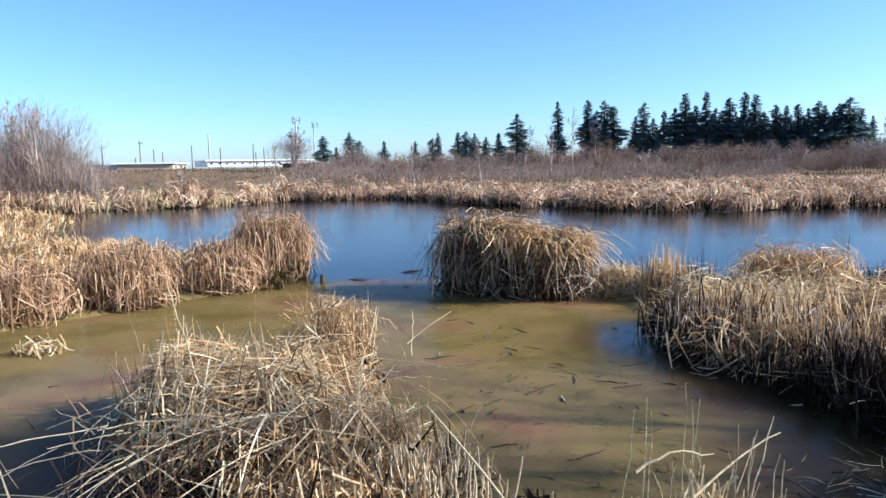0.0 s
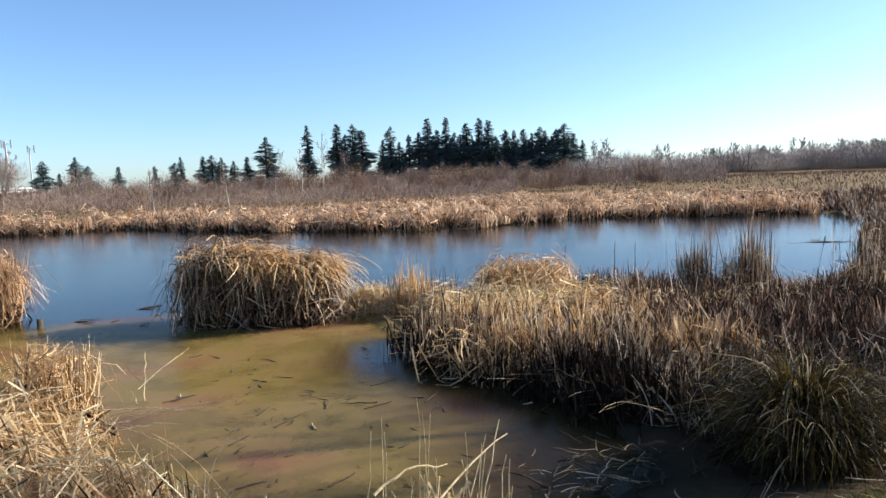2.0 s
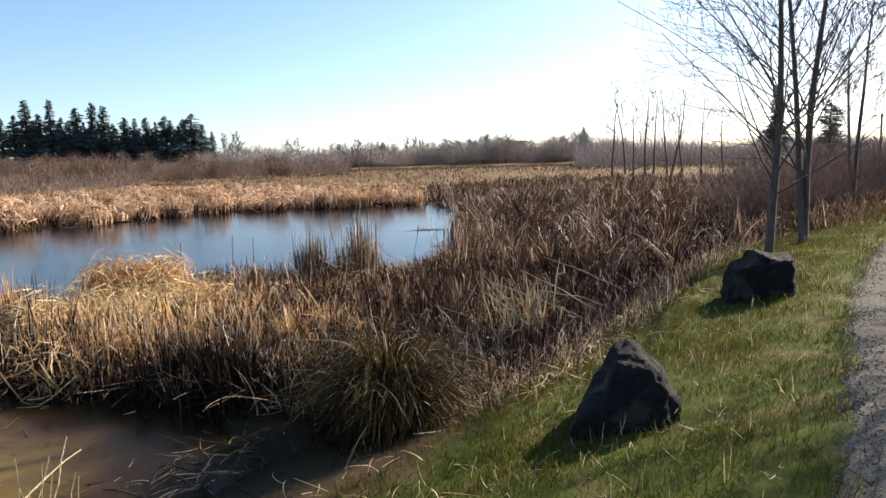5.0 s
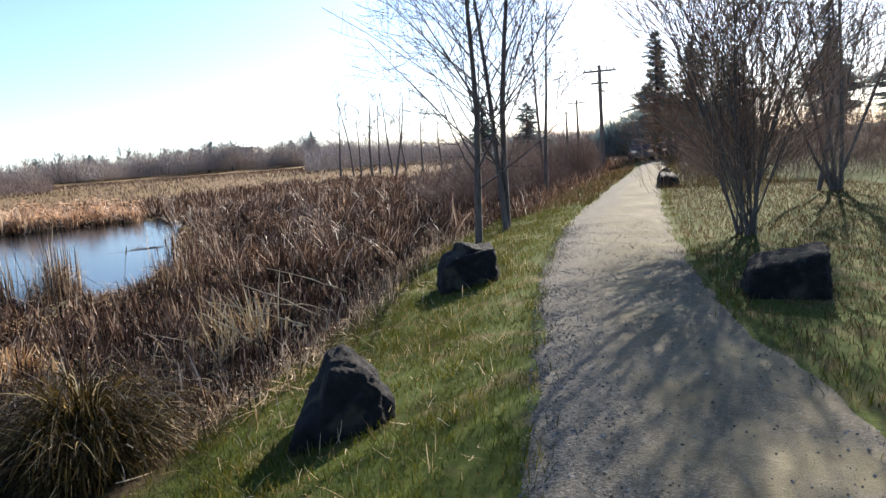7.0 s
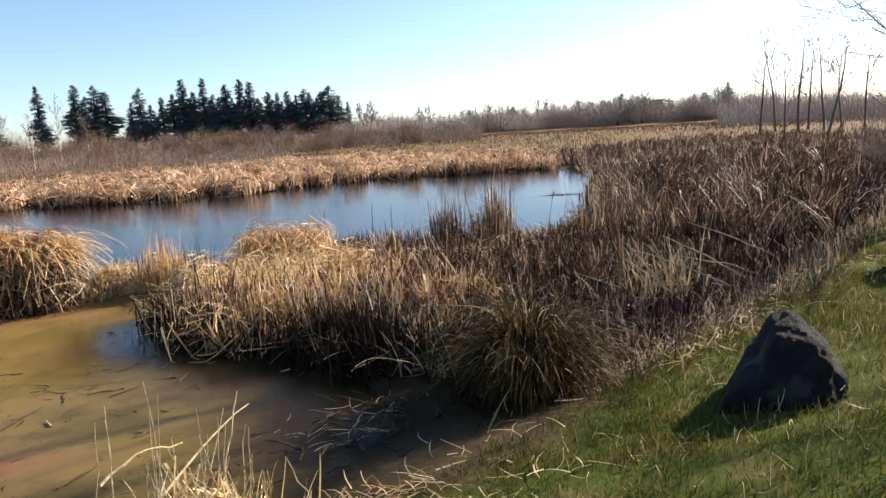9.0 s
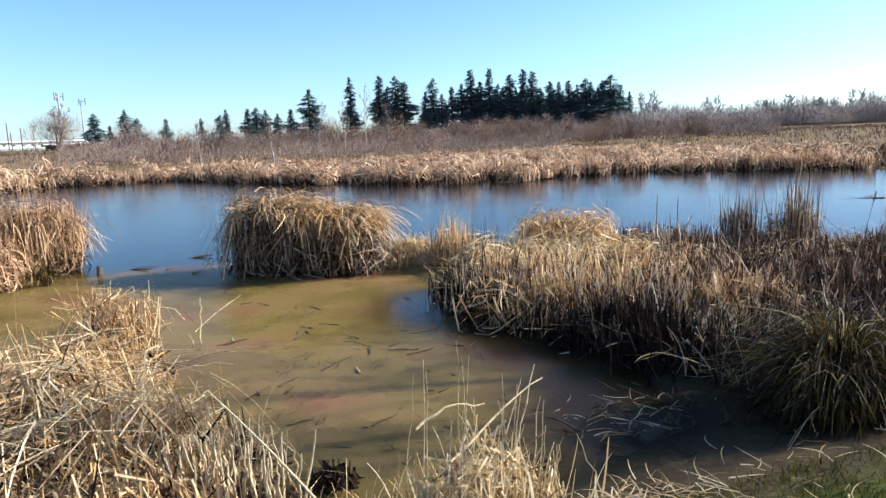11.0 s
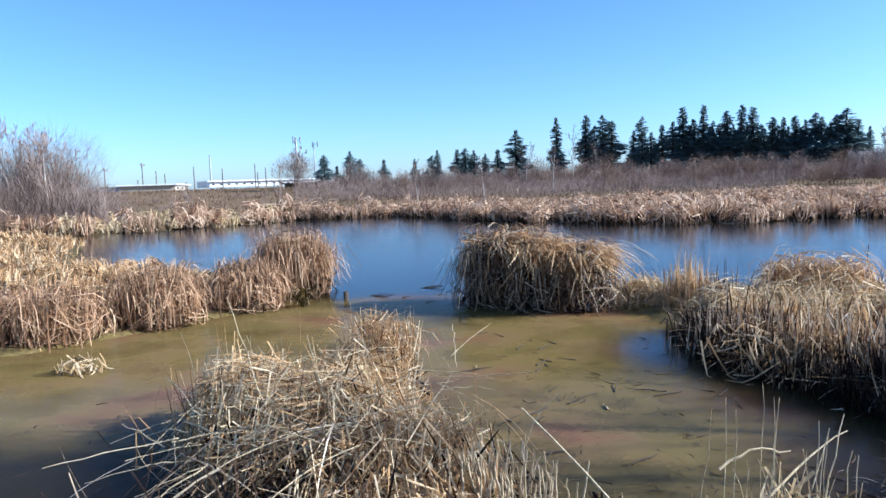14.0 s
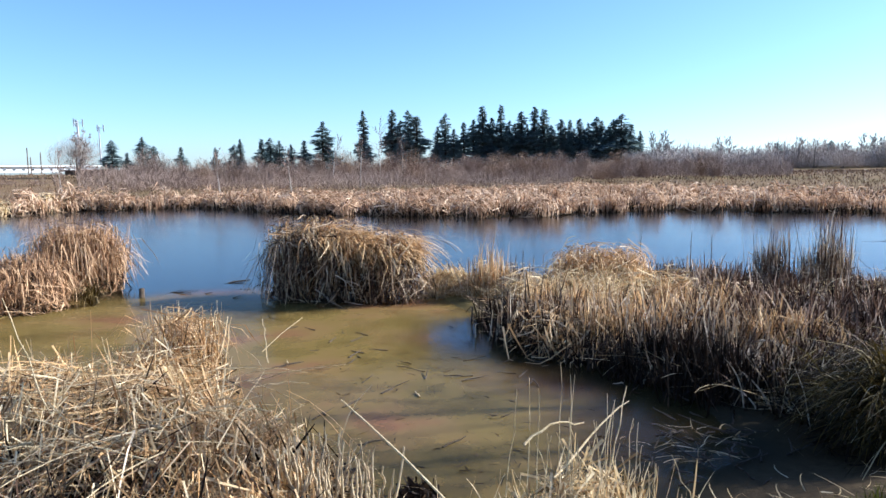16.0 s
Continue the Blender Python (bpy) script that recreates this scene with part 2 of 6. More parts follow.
def ground_mat():
    """Marsh soil, pond mud and turf, by the mask 'cover' (red: turf, green: pond bed, blue: far field)."""
    m, n, l, p, out = mat("marsh_ground")
    at = n.new("ShaderNodeVertexColor")
    at.layer_name = "cover"
    sp = n.new("ShaderNodeSeparateColor")
    l.new(at.outputs["Color"], sp.inputs[0])
    big, fine = noise_tex(n, l, 0.55, 6.0), noise_tex(n, l, 14.0, 6.0, rough=0.7)
    soil = mixc(n, l, fine, (0.020, 0.014, 0.008), (0.085, 0.058, 0.03))
    soil = mixc(n, l, ramp(n, l, big, [(0.4, (0, 0, 0)), (0.6, (1, 1, 1))]), soil, mixc(n, l, fine, (0.035, 0.024, 0.013), (0.14, 0.098, 0.052)))
    turf = mixc(n, l, fine, (0.024, 0.034, 0.008), (0.085, 0.11, 0.018))
    turf = mixc(n, l, ramp(n, l, noise_tex(n, l, 2.2, 5.0), [(0.52, (0, 0, 0)), (0.70, (1, 1, 1))]), turf, (0.13, 0.10, 0.045))
    bed = ramp(n, l, noise_tex(n, l, 0.42, 5.0, rough=0.6), [(0.30, (0.085, 0.070, 0.022)), (0.45, (0.190, 0.142, 0.048)), (0.60, (0.22, 0.160, 0.062)), (0.72, (0.20, 0.105, 0.052))])
    bed = mixc(n, l, ramp(n, l, noise_tex(n, l, 1.7, 7.0, rough=0.7), [(0.50, (0, 0, 0)), (0.66, (0.8, 0.8, 0.8))]), bed, (0.055, 0.044, 0.018))
    bed = mixc(n, l, ramp(n, l, noise_tex(n, l, 9.0, 5.0, rough=0.7), [(0.62, (0, 0, 0)), (0.74, (0.7, 0.7, 0.7))]), bed, (0.05, 0.036, 0.018))
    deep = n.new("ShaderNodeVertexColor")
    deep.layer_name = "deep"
    # Dark for deep water, and for mud and shadow painted at the reeds' foot
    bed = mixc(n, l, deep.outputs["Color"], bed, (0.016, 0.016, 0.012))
    field = mixc(n, l, noise_tex(n, l, 0.9, 6.0), (0.10, 0.064, 0.034), (0.22, 0.150, 0.080))
    field = mixc(n, l, ramp(n, l, noise_tex(n, l, 0.06, 4.0), [(0.45, (0, 0, 0)), (0.65, (0.7, 0.7, 0.7))]), field, (0.125, 0.095, 0.042))
    c = mixc(n, l, sp.outputs[0], soil, turf)
    c = mixc(n, l, sp.outputs[1], c, bed)
    c = mixc(n, l, sp.outputs[2], c, field)
    l.new(c, p.inputs["Base Color"])
    p.inputs["Roughness"].default_value = 0.95
    p.inputs["Specular IOR Level"].default_value = 0.06
    bump(n, l, fine, 0.6, 0.03, p)
    return m


GROUND = ground_mat()


def water_mat():
    """Still, silty pond water: clear enough to show a shallow bed, with a mirror gloss that small ripples break."""
    m, n, l, p, out = mat("pond_water")
    n.remove(p)
    tr = n.new("ShaderNodeBsdfTransparent")
    tr.inputs["Color"].default_value = (0.86, 0.82, 0.66, 1)
    gl = n.new("ShaderNodeBsdfGlossy")
    gl.inputs["Roughness"].default_value = 0.13
    fr = n.new("ShaderNodeFresnel")
    fr.inputs["IOR"].default_value = 1.33
    b = n.new("ShaderNodeBump")
    b.inputs["Strength"].default_value, b.inputs["Distance"].default_value = 0.16, 0.02
    l.new(noise_tex(n, l, 3.0, 3.0, stretch=(1.0, 2.2, 1.0)), b.inputs["Height"])
    l.new(b.outputs[0], gl.inputs["Normal"])
    l.new(b.outputs[0], fr.inputs["Normal"])
    mx = n.new("ShaderNodeMixShader")
    silt = n.new("ShaderNodeBsdfDiffuse")
    l.new(ramp(n, l, noise_tex(n, l, 0.5, 4.0), [(0.30, (0.100, 0.070, 0.023)), (0.44, (0.190, 0.132, 0.041)), (0.54, (0.220, 0.142, 0.054)), (0.64, (0.205, 0.100, 0.050))]), silt.inputs["Color"])
    ms = n.new("ShaderNodeMixShader")
    sl = n.new("ShaderNodeVertexColor")
    sl.layer_name = "silt"
    gloss_cut = n.new("ShaderNodeMath")  # weakens the mirror over the shallows
    gloss_cut.operation = "MULTIPLY_ADD"
    fl = n.new("ShaderNodeVertexColor")
    fl.layer_name = "gloss_cut"
    l.new(fl.outputs["Color"], gloss_cut.inputs[0])
    gloss_cut.inputs[1].default_value, gloss_cut.inputs[2].default_value = -0.62, 1.0
    gloss = n.new("ShaderNodeMath")
    gloss.operation = "MULTIPLY"
    l.new(gloss_cut.outputs[0], gloss.inputs[0])
    l.new(fr.outputs[0], gloss.inputs[1])
    l.new(gloss.outputs[0], mx.inputs[0])
    cloud = ramp(n, l, noise_tex(n, l, 0.8, 6.0, rough=0.65), [(0.30, (0.5, 0.5, 0.5)), (0.52, (1, 1, 1))])
    l.new(mixc(n, l, 1.0, sl.outputs["Color"], cloud, "MULTIPLY"), ms.inputs[0])
    l.new(tr.outputs[0], ms.inputs[1])
    l.new(silt.outputs[0], ms.inputs[2])
    l.new(ms.outputs[0], mx.inputs[1])
    l.new(gl.outputs[0], mx.inputs[2])
    l.new(mx.outputs[0], out.inputs[0])
    return m


WATER = water_mat()

# ---- building helpers ----
def mesh_np(name, verts, quads=None, tris=None, material=None, smooth=False):
    """A mesh from arrays of points, four-sided and three-sided faces."""
    me = bpy.data.meshes.new(name)
    verts = np.asarray(verts, np.float32).reshape(-1, 3)
    q = np.zeros((0, 4), np.int32) if quads is None else np.asarray(quads, np.int32).reshape(-1, 4)
    t = np.zeros((0, 3), np.int32) if tris is None else np.asarray(tris, np.int32).reshape(-1, 3)
    me.vertices.add(len(verts))
    me.vertices.foreach_set("co", verts.ravel())
    me.loops.add(q.size + t.size)
    me.loops.foreach_set("vertex_index", np.concatenate([q.ravel(), t.ravel()]))
    me.polygons.add(len(q) + len(t))
    me.polygons.foreach_set("loop_start", np.concatenate([np.arange(len(q)) * 4, q.size + np.arange(len(t)) * 3]).astype(np.int32))
    me.polygons.foreach_set("use_smooth", np.full(len(q) + len(t), smooth))
    if material:
        me.materials.append(material)
    me.update(calc_edges=True)
    return me


def thing(name, me, label, category, group="", kind="", at=None):
    ob = new(name, me)
    if at is not None:
        ob.matrix_world = at
    return tagged(ob, label, category, group, kind)


def empty(name, label, category, group="", at=(0, 0, 0)):
    ob = new(name)
    ob.location = at
    return tagged(ob, label, category, group)


def child(name, me, parent, label=""):
    ob = new(name, me)
    ob.parent = parent
    return tagged(ob, label)


def part(name, bm, material, parent, label=""):
    me = bpy.data.meshes.new(name)
    bm.to_mesh(me)
    bm.free()
    me.materials.append(material)
    return child(name, me, parent, label)


def box(sx, sy, sz, at=(0, 0, 0), bevel=0.0, turn=0.0):
    bm = bmesh.new()
    bmesh.ops.create_cube(bm, size=1, matrix=Matrix.Translation(at) @ Matrix.Rotation(radians(turn), 4, "Z") @ Matrix.Diagonal((sx, sy, sz, 1)))
    if bevel:
        bmesh.ops.bevel(bm, geom=list(bm.edges), offset=bevel, segments=2, affect="EDGES")
    return bm


def blades(base, length, az, lean0, lean1, width, segs=5, power=1.4, fold=None, fold_by=0.0, wobble=0.0, floor=None, tip=0.25, twist=None, phi=None, roll=0.25):
    """Points and faces of curved, tapering leaf strips. Angles in radians; lean is counted from upright."""
    n = len(base)
    s = (np.arange(segs) + 0.5) / segs
    if phi is None:
        phi = lean0[:, None] + (lean1 - lean0)[:, None] * s[None] ** power
    if fold is not None:
        phi = phi + (s[None] > fold[:, None]) * np.broadcast_to(fold_by, (n,))[:, None]
    a = az[:, None] + np.broadcast_to(wobble, (n,))[:, None] * s[None]
    step = (length / segs)[:, None]
    d = np.stack([np.cos(a) * np.sin(phi) * step, np.sin(a) * np.sin(phi) * step, np.cos(phi) * step], -1)
    pos = np.concatenate([base[:, None], base[:, None] + np.cumsum(d, 1)], 1)
    if floor is not None:
        pos[..., 2] = np.maximum(pos[..., 2], np.broadcast_to(floor, (n,))[:, None])
    tw = RNG.normal(0, 0.7, n) if twist is None else twist
    side = np.stack([-np.sin(az + tw), np.cos(az + tw), RNG.normal(0, roll, n)], -1)
    if roll > 0.5:
        side /= np.linalg.norm(side, axis=1)[:, None]
    taper = np.linspace(1, 0, segs + 1) ** 0.6 * (1 - tip) + tip
    w = (width[:, None] * taper[None])[..., None] * side[:, None] * 0.5
    v = np.stack([pos - w, pos + w], 2).reshape(-1, 3)
    k = segs + 1
    i0 = (np.arange(n)[:, None] * k + np.arange(segs)[None]) * 2
    q = np.stack([i0, i0 + 1, i0 + 3, i0 + 2], -1).reshape(-1, 4)
    return v, q


def join(*pairs):
    vs, qs, off = [], [], 0
    for v, q in pairs:
        vs.append(v)
        qs.append(q + off)
        off += len(v)
    return np.concatenate(vs), np.concatenate(qs)


def tubes(lines, sides=5):
    """Tapering tubes along polylines: a list of (points, radii)."""
    vs, qs, off = [], [], 0
    ring = np.arange(sides) * 2 * math.pi / sides
    for pts, rad in lines:
        pts, rad = np.asarray(pts, float), np.asarray(rad, float)
        d = np.gradient(pts, axis=0)
        d /= np.linalg.norm(d, axis=1)[:, None] + 1e-9
        ref = np.array([0.31, 0.95, 0.05]) if abs(d[0, 1]) < 0.9 else np.array([1.0, 0, 0])
        u = np.cross(d, ref)
        u /= np.linalg.norm(u, axis=1)[:, None] + 1e-9
        w = np.cross(d, u)
        p = pts[:, None] + rad[:, None, None] * (u[:, None] * np.cos(ring)[None, :, None] + w[:, None] * np.sin(ring)[None, :, None])
        n = len(pts)
        vs.append(p.reshape(-1, 3))
        i = np.arange(n - 1)[:, None] * sides
        j, j2 = np.arange(sides)[None], (np.arange(sides)[None] + 1) % sides
        qs.append(np.stack([i + j, i + j2, i + sides + j2, i + sides + j], -1).reshape(-1, 4) + off)
        off += n * sides
    return np.concatenate(vs), np.concatenate(qs)


def bent(a, b, sag=0.1, n=6, jit=0.01, seed=0):
    """A slightly crooked line from a to b that bows by sag upwards."""
    r = np.random.default_rng(seed)
    s = np.linspace(0, 1, n)[:, None]
    p = np.asarray(a, float) * (1 - s) + np.asarray(b, float) * s
    p[:, 2] += (np.sin(s[:, 0] * math.pi) * sag)
    p[1:-1] += r.normal(0, jit, (n - 2, 3))
    return p


def inside(poly, x, y):
    poly = np.asarray(poly, float)
    res = np.zeros(np.shape(x), bool)
    for (x1, y1), (x2, y2) in zip(poly, np.roll(poly, -1, 0)):
        cross = (y1 > y) != (y2 > y)
        with np.errstate(divide="ignore", invalid="ignore"):
            xi = (x2 - x1) * (y - y1) / (y2 - y1 + 1e-12) + x1
        res ^= cross & (x < xi)
    return res


def edge_dist(poly, x, y):
    poly = np.asarray(poly, float)
    best = np.full(np.shape(x), 1e9)
    for a, b in zip(poly, np.roll(poly, -1, 0)):
        ab = b - a
        t = np.clip(((x - a[0]) * ab[0] + (y - a[1]) * ab[1]) / (ab @ ab), 0, 1)
        best = np.minimum(best, np.hypot(x - a[0] - t * ab[0], y - a[1] - t * ab[1]))
    return best


def signed(poly, x, y):
    return np.where(inside(poly, x, y), -1, 1) * edge_dist(poly, x, y)


def step01(v, a, b):
    t = np.clip((v - a) / (b - a), 0, 1)
    return t * t * (3 - 2 * t)


def scatter(poly, count, rng):
    """Random places inside a polygon."""
    poly = np.asarray(poly, float)
    lo, hi = poly.min(0), poly.max(0)
    got = np.zeros((0, 2))
    while len(got) < count:
        p = rng.uniform(lo, hi, (count * 2, 2))
        got = np.concatenate([got, p[inside(poly, p[:, 0], p[:, 1])]])
    return got[:count]


def wavy(x, y, scale, seed=0.0):
    """A cheap smooth two-dimensional noise, about -1 to 1."""
    x, y = x / scale + seed * 3.7, y / scale - seed * 1.9
    return (np.sin(x * 1.3 + 1.7 * np.sin(y * 0.9 + seed)) + np.sin(y * 1.7 + 1.3 * np.sin(x * 1.1 - seed)) + np.sin((x + y) * 2.3 + np.sin(x * 2.9)) * 0.6) / 2.6


# ---- the plan: pond, bank and path ----
POND = [(-30, 38), (-22.5, 36.5), (-20, 36.3), (-16.5, 38.4), (-13.9, 41), (-10.5, 46), (-6.8, 46.6), (-3, 46.8), (-0.8, 43), (1.5, 39.2), (4.7, 34.9),
        (7.3, 32.8), (9.8, 30.8), (13, 30.3), (17, 31.6), (20, 31.3), (22, 30.3), (24.5, 28.6), (27, 27.2), (29, 25.2), (27.2, 21.8), (23.7, 19.5), (19.2, 15.3), (17.0, 14.0), (16.6, 12.1),
        (14.3, 10.4), (10.6, 9.6), (8.4, 10.6), (6.4, 12.4), (3.4, 12.9), (2.7, 11.6), (2.8, 8.6), (3.1, 7.0), (3.5, 5.5), (3.2, 4.3), (2.0, 3.7), (0, 3.4), (-4, 3.4),
        (-9, 3.8), (-13, 5.0), (-13, 7.6), (-8.6, 8.9), (-6.2, 9.3), (-4.6, 11.3), (-3.6, 12.4), (-4.2, 15.2), (-6.2, 18.2), (-8, 19.6), (-11.8, 21.8), (-16.4, 31.4), (-21.5, 35.8), (-27, 36)]
BANK_X = np.array([-60, -20, -6, 0, 2.8, 5.0, 8.3, 14, 20, 30, 60])
BANK_Y = np.array([3.4, 3.0, 2.6, 2.5, 2.75, 2.9, 3.4, 4.4, 4.6, 4.7, 5.5])
PATH_X = np.array([-40, -12, -3, 0, 3.6, 5.0, 7.1, 10, 16, 26, 40, 70, 120])
PATH_L = np.array([-10, -3.6, -1.1, -0.35, 0.40, 0.66, 1.08, 1.60, 2.20, 2.42, 2.6, 2.9, 3.2])
PATH_R = np.array([-13, -6.0, -3.4, -2.6, -1.65, -1.33, -0.85, -0.45, 0.05, 0.62, 0.8, 1.0, 1.2])


def height(x, y):
    """The ground's height; the water stands at nought."""
    d = signed(POND, x, y)
    yb = np.interp(x, BANK_X, BANK_Y)
    inland = yb - y
    far = np.hypot(x, y)
    marsh = 0.05 + 0.05 * wavy(x, y, 2.2) + 0.9 * step01(far, 30, 120)
    marsh = np.minimum(marsh, 0.02 + np.maximum(d, 0) * 0.12)
    marsh = marsh + 0.35 * step01(far, 60, 110)
    # embankment with the buildings, ahead and to the left
    angle = np.degrees(np.arctan2(x, y))
    rise = step01(far, 62, 92) * (1 - step01(angle, -11, 2)) * step01(angle, -80, -45)
    marsh = marsh + 0.95 * rise
    # wooded rise behind the far marsh
    marsh = marsh + 2.5 * step01(far, 150, 300) * step01(angle, -5, 12) * (1 - step01(angle, 75, 95))
    bank = 0.28 + 0.30 * step01(inland, 0, 2.2) + 0.02 * wavy(x, y, 0.8)
    toe = 0.02 + 0.26 * (1 - step01(-inland, 0.0, 1.1))
    z = np.where(inland > 0, bank, np.maximum(toe, marsh))
    bed = -0.06 - 0.05 * step01(-d, 0.2, 2.0) - 0.03 * wavy(x, y, 1.1, 2.0) - 0.85 * step01(y + 0.15 * x, 12.0, 15.5) * step01(-d, 0.1, 1.2)
    bed = np.where((y < 11.5) & (x < 4), np.minimum(bed, -0.015), np.minimum(bed, -0.02))
    wet = step01(-d, -0.25, 0.25)
    z = np.where(inland > 1.2, z, z * (1 - wet) + bed * wet)
    return z


def hz(x, y):
    return float(height(np.array([float(x)]), np.array([float(y)]))[0])


def axis_steps(lo, hi, near_lo, near_hi, fine, grow=1.13):
    vals = list(np.arange(near_lo, near_hi + 1e-6, fine))
    s, v = fine, near_hi
    while v < hi:
        s *= grow
        v += s
        vals.append(v)
    s, v = fine, near_lo
    while v > lo:
        s *= grow
        v -= s
        vals.insert(0, v)
    return np.array(vals)


gx = axis_steps(-2400, 2400, -10, 18, 0.2, 1.075)
gy = axis_steps(-2400, 2400, -4, 20, 0.2, 1.075)
GX, GY = np.meshgrid(gx, gy, indexing="ij")
GZ = height(GX, GY)
nx, ny = GX.shape
idx = np.arange(nx * ny).reshape(nx, ny)
ground_me = mesh_np("ground", np.stack([GX, GY, GZ], -1), np.stack([idx[:-1, :-1], idx[1:, :-1], idx[1:, 1:], idx[:-1, 1:]], -1), None, GROUND, True)
inl = np.interp(GX, BANK_X, BANK_Y) - GY
dist = signed(POND, GX, GY)
cover = np.zeros((nx * ny, 4), np.float32)
cover[:, 3] = 1
cover[:, 0] = (step01(inl + 0.25 * wavy(GX, GY, 0.7, 1.0), -0.35, 0.15)).ravel()
cover[:, 1] = (step01(-dist, -0.6, -0.1) * (inl < 1.2)).ravel()
cover[:, 2] = (step01(np.hypot(GX, GY), 45, 70)).ravel()
layer = ground_me.color_attributes.new("cover", "FLOAT_COLOR", "POINT")
layer.data.foreach_set("color", cover.ravel())
deep = np.ones((nx * ny, 4), np.float32)
def mud_and_shade(x, y):
    """Black wet mud and painted cast shadow along the foot of the reeds, from nought to one."""
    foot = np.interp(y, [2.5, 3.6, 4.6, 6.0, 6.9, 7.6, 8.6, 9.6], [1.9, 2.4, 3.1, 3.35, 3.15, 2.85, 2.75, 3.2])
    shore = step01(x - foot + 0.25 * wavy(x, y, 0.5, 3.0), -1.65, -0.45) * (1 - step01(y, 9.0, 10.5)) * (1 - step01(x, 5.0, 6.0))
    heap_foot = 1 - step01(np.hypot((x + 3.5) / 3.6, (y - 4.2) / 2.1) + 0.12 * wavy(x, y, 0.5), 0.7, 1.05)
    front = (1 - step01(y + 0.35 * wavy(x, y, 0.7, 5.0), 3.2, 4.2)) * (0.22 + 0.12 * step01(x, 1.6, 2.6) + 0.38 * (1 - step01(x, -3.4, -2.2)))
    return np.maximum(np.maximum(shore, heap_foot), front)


# The bed is blackened where reeds, sedge and heap cast their shadow
deep[:, :3] = np.maximum(step01(GY + 0.15 * GX, 12.2, 14.2) * (dist < 0.3), 0.92 * mud_and_shade(GX, GY) * (inl < 0.25)).ravel()[:, None]
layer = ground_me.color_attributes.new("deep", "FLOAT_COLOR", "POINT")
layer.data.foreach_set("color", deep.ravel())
thing("ground", ground_me, "marshy ground with a grassy bank and muddy pond bed", "ground", kind="structure")

wx, wy = np.arange(-34, 34.1, 0.5), np.arange(2.4, 52, 0.4)
WX, WY = np.meshgrid(wx, wy, indexing="ij")
wi = np.arange(WX.size).reshape(WX.shape)
water_me = mesh_np("water", np.stack([WX, WY, WX * 0], -1), np.stack([wi[:-1, :-1], wi[1:, :-1], wi[1:, 1:], wi[:-1, 1:]], -1), None, WATER)
silt = np.ones((WX.size, 4), np.float32)
# Silt thins out inside the shadow painted at the reeds' foot
silt[:, :3] = (0.75 * (1 - step01(WY + 0.15 * WX + 0.5 * wavy(WX, WY, 1.2), 11.9, 13.6)) * (1 - 0.9 * mud_and_shade(WX, WY)) + 0.02).ravel()[:, None]
gloss_cut = np.ones((WX.size, 4), np.float32)
# Beyond y 7.4 the painted shadow keeps its full mirror
gloss_cut[:, :3] = ((1 - step01(WY + 0.15 * WX + 0.5 * wavy(WX, WY, 1.2), 11.9, 13.6)) * (1 - mud_and_shade(WX, WY) * step01(WY, 7.4, 8.4))).ravel()[:, None]
layer = water_me.color_attributes.new("gloss_cut", "FLOAT_COLOR", "POINT")
layer.data.foreach_set("color", gloss_cut.ravel())
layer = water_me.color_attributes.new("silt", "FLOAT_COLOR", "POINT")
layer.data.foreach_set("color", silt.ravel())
thing("water", water_me, "still blue pond water, silty and olive in the shallows", "water", kind="structure")

# gravel path, laid a little proud of the turf
ps = np.concatenate([np.arange(-38, -6, 1.0), np.arange(-6, 30, 0.2), np.arange(30, 63, 1.0)])
cross = np.linspace(0, 1, 15)
pl, pr = np.interp(ps, PATH_X, PATH_L), np.interp(ps, PATH_X, PATH_R)
k = np.ones(9) / 9
pl[4:-4], pr[4:-4] = np.convolve(pl, k, "valid"), np.convolve(pr, k, "valid")
ragged = 0.07 * wavy(ps, ps * 0.3, 0.35) + 0.05 * wavy(ps, ps, 1.3, 3)
PX = np.repeat(ps[:, None], 15, 1)
PY = (pl + ragged)[:, None] * (1 - cross) + (pr - ragged[::-1])[:, None] * cross
PZ = height(PX, PY) + 0.035 * np.sin(cross * math.pi)[None] ** 0.4 + 0.006 - 0.03 * ((cross == 0) | (cross == 1))[None] + 0.008 * wavy(PX, PY, 0.25)
pi = np.arange(PX.size).reshape(PX.shape)
path_me = mesh_np("path", np.stack([PX, PY, PZ], -1), np.stack([pi[:-1, :-1], pi[:-1, 1:], pi[1:, 1:], pi[1:, :-1]], -1)[:, :, ::-1], None, GRAVEL, True)
worn = np.ones((PX.size, 4), np.float32)
worn[:, :3] = (step01(cross, 0.16, 0.55)[None] * (1 - 0.7 * step01(cross, 0.86, 1.0))[None] * np.ones_like(PX)).ravel()[:, None] * 0.9 + 0.05
layer = path_me.color_attributes.new("worn", "FLOAT_COLOR", "POINT")
layer.data.foreach_set("color", worn.ravel())
thing("path", path_me, "pale packed gravel footpath along the bank", "path", kind="structure")

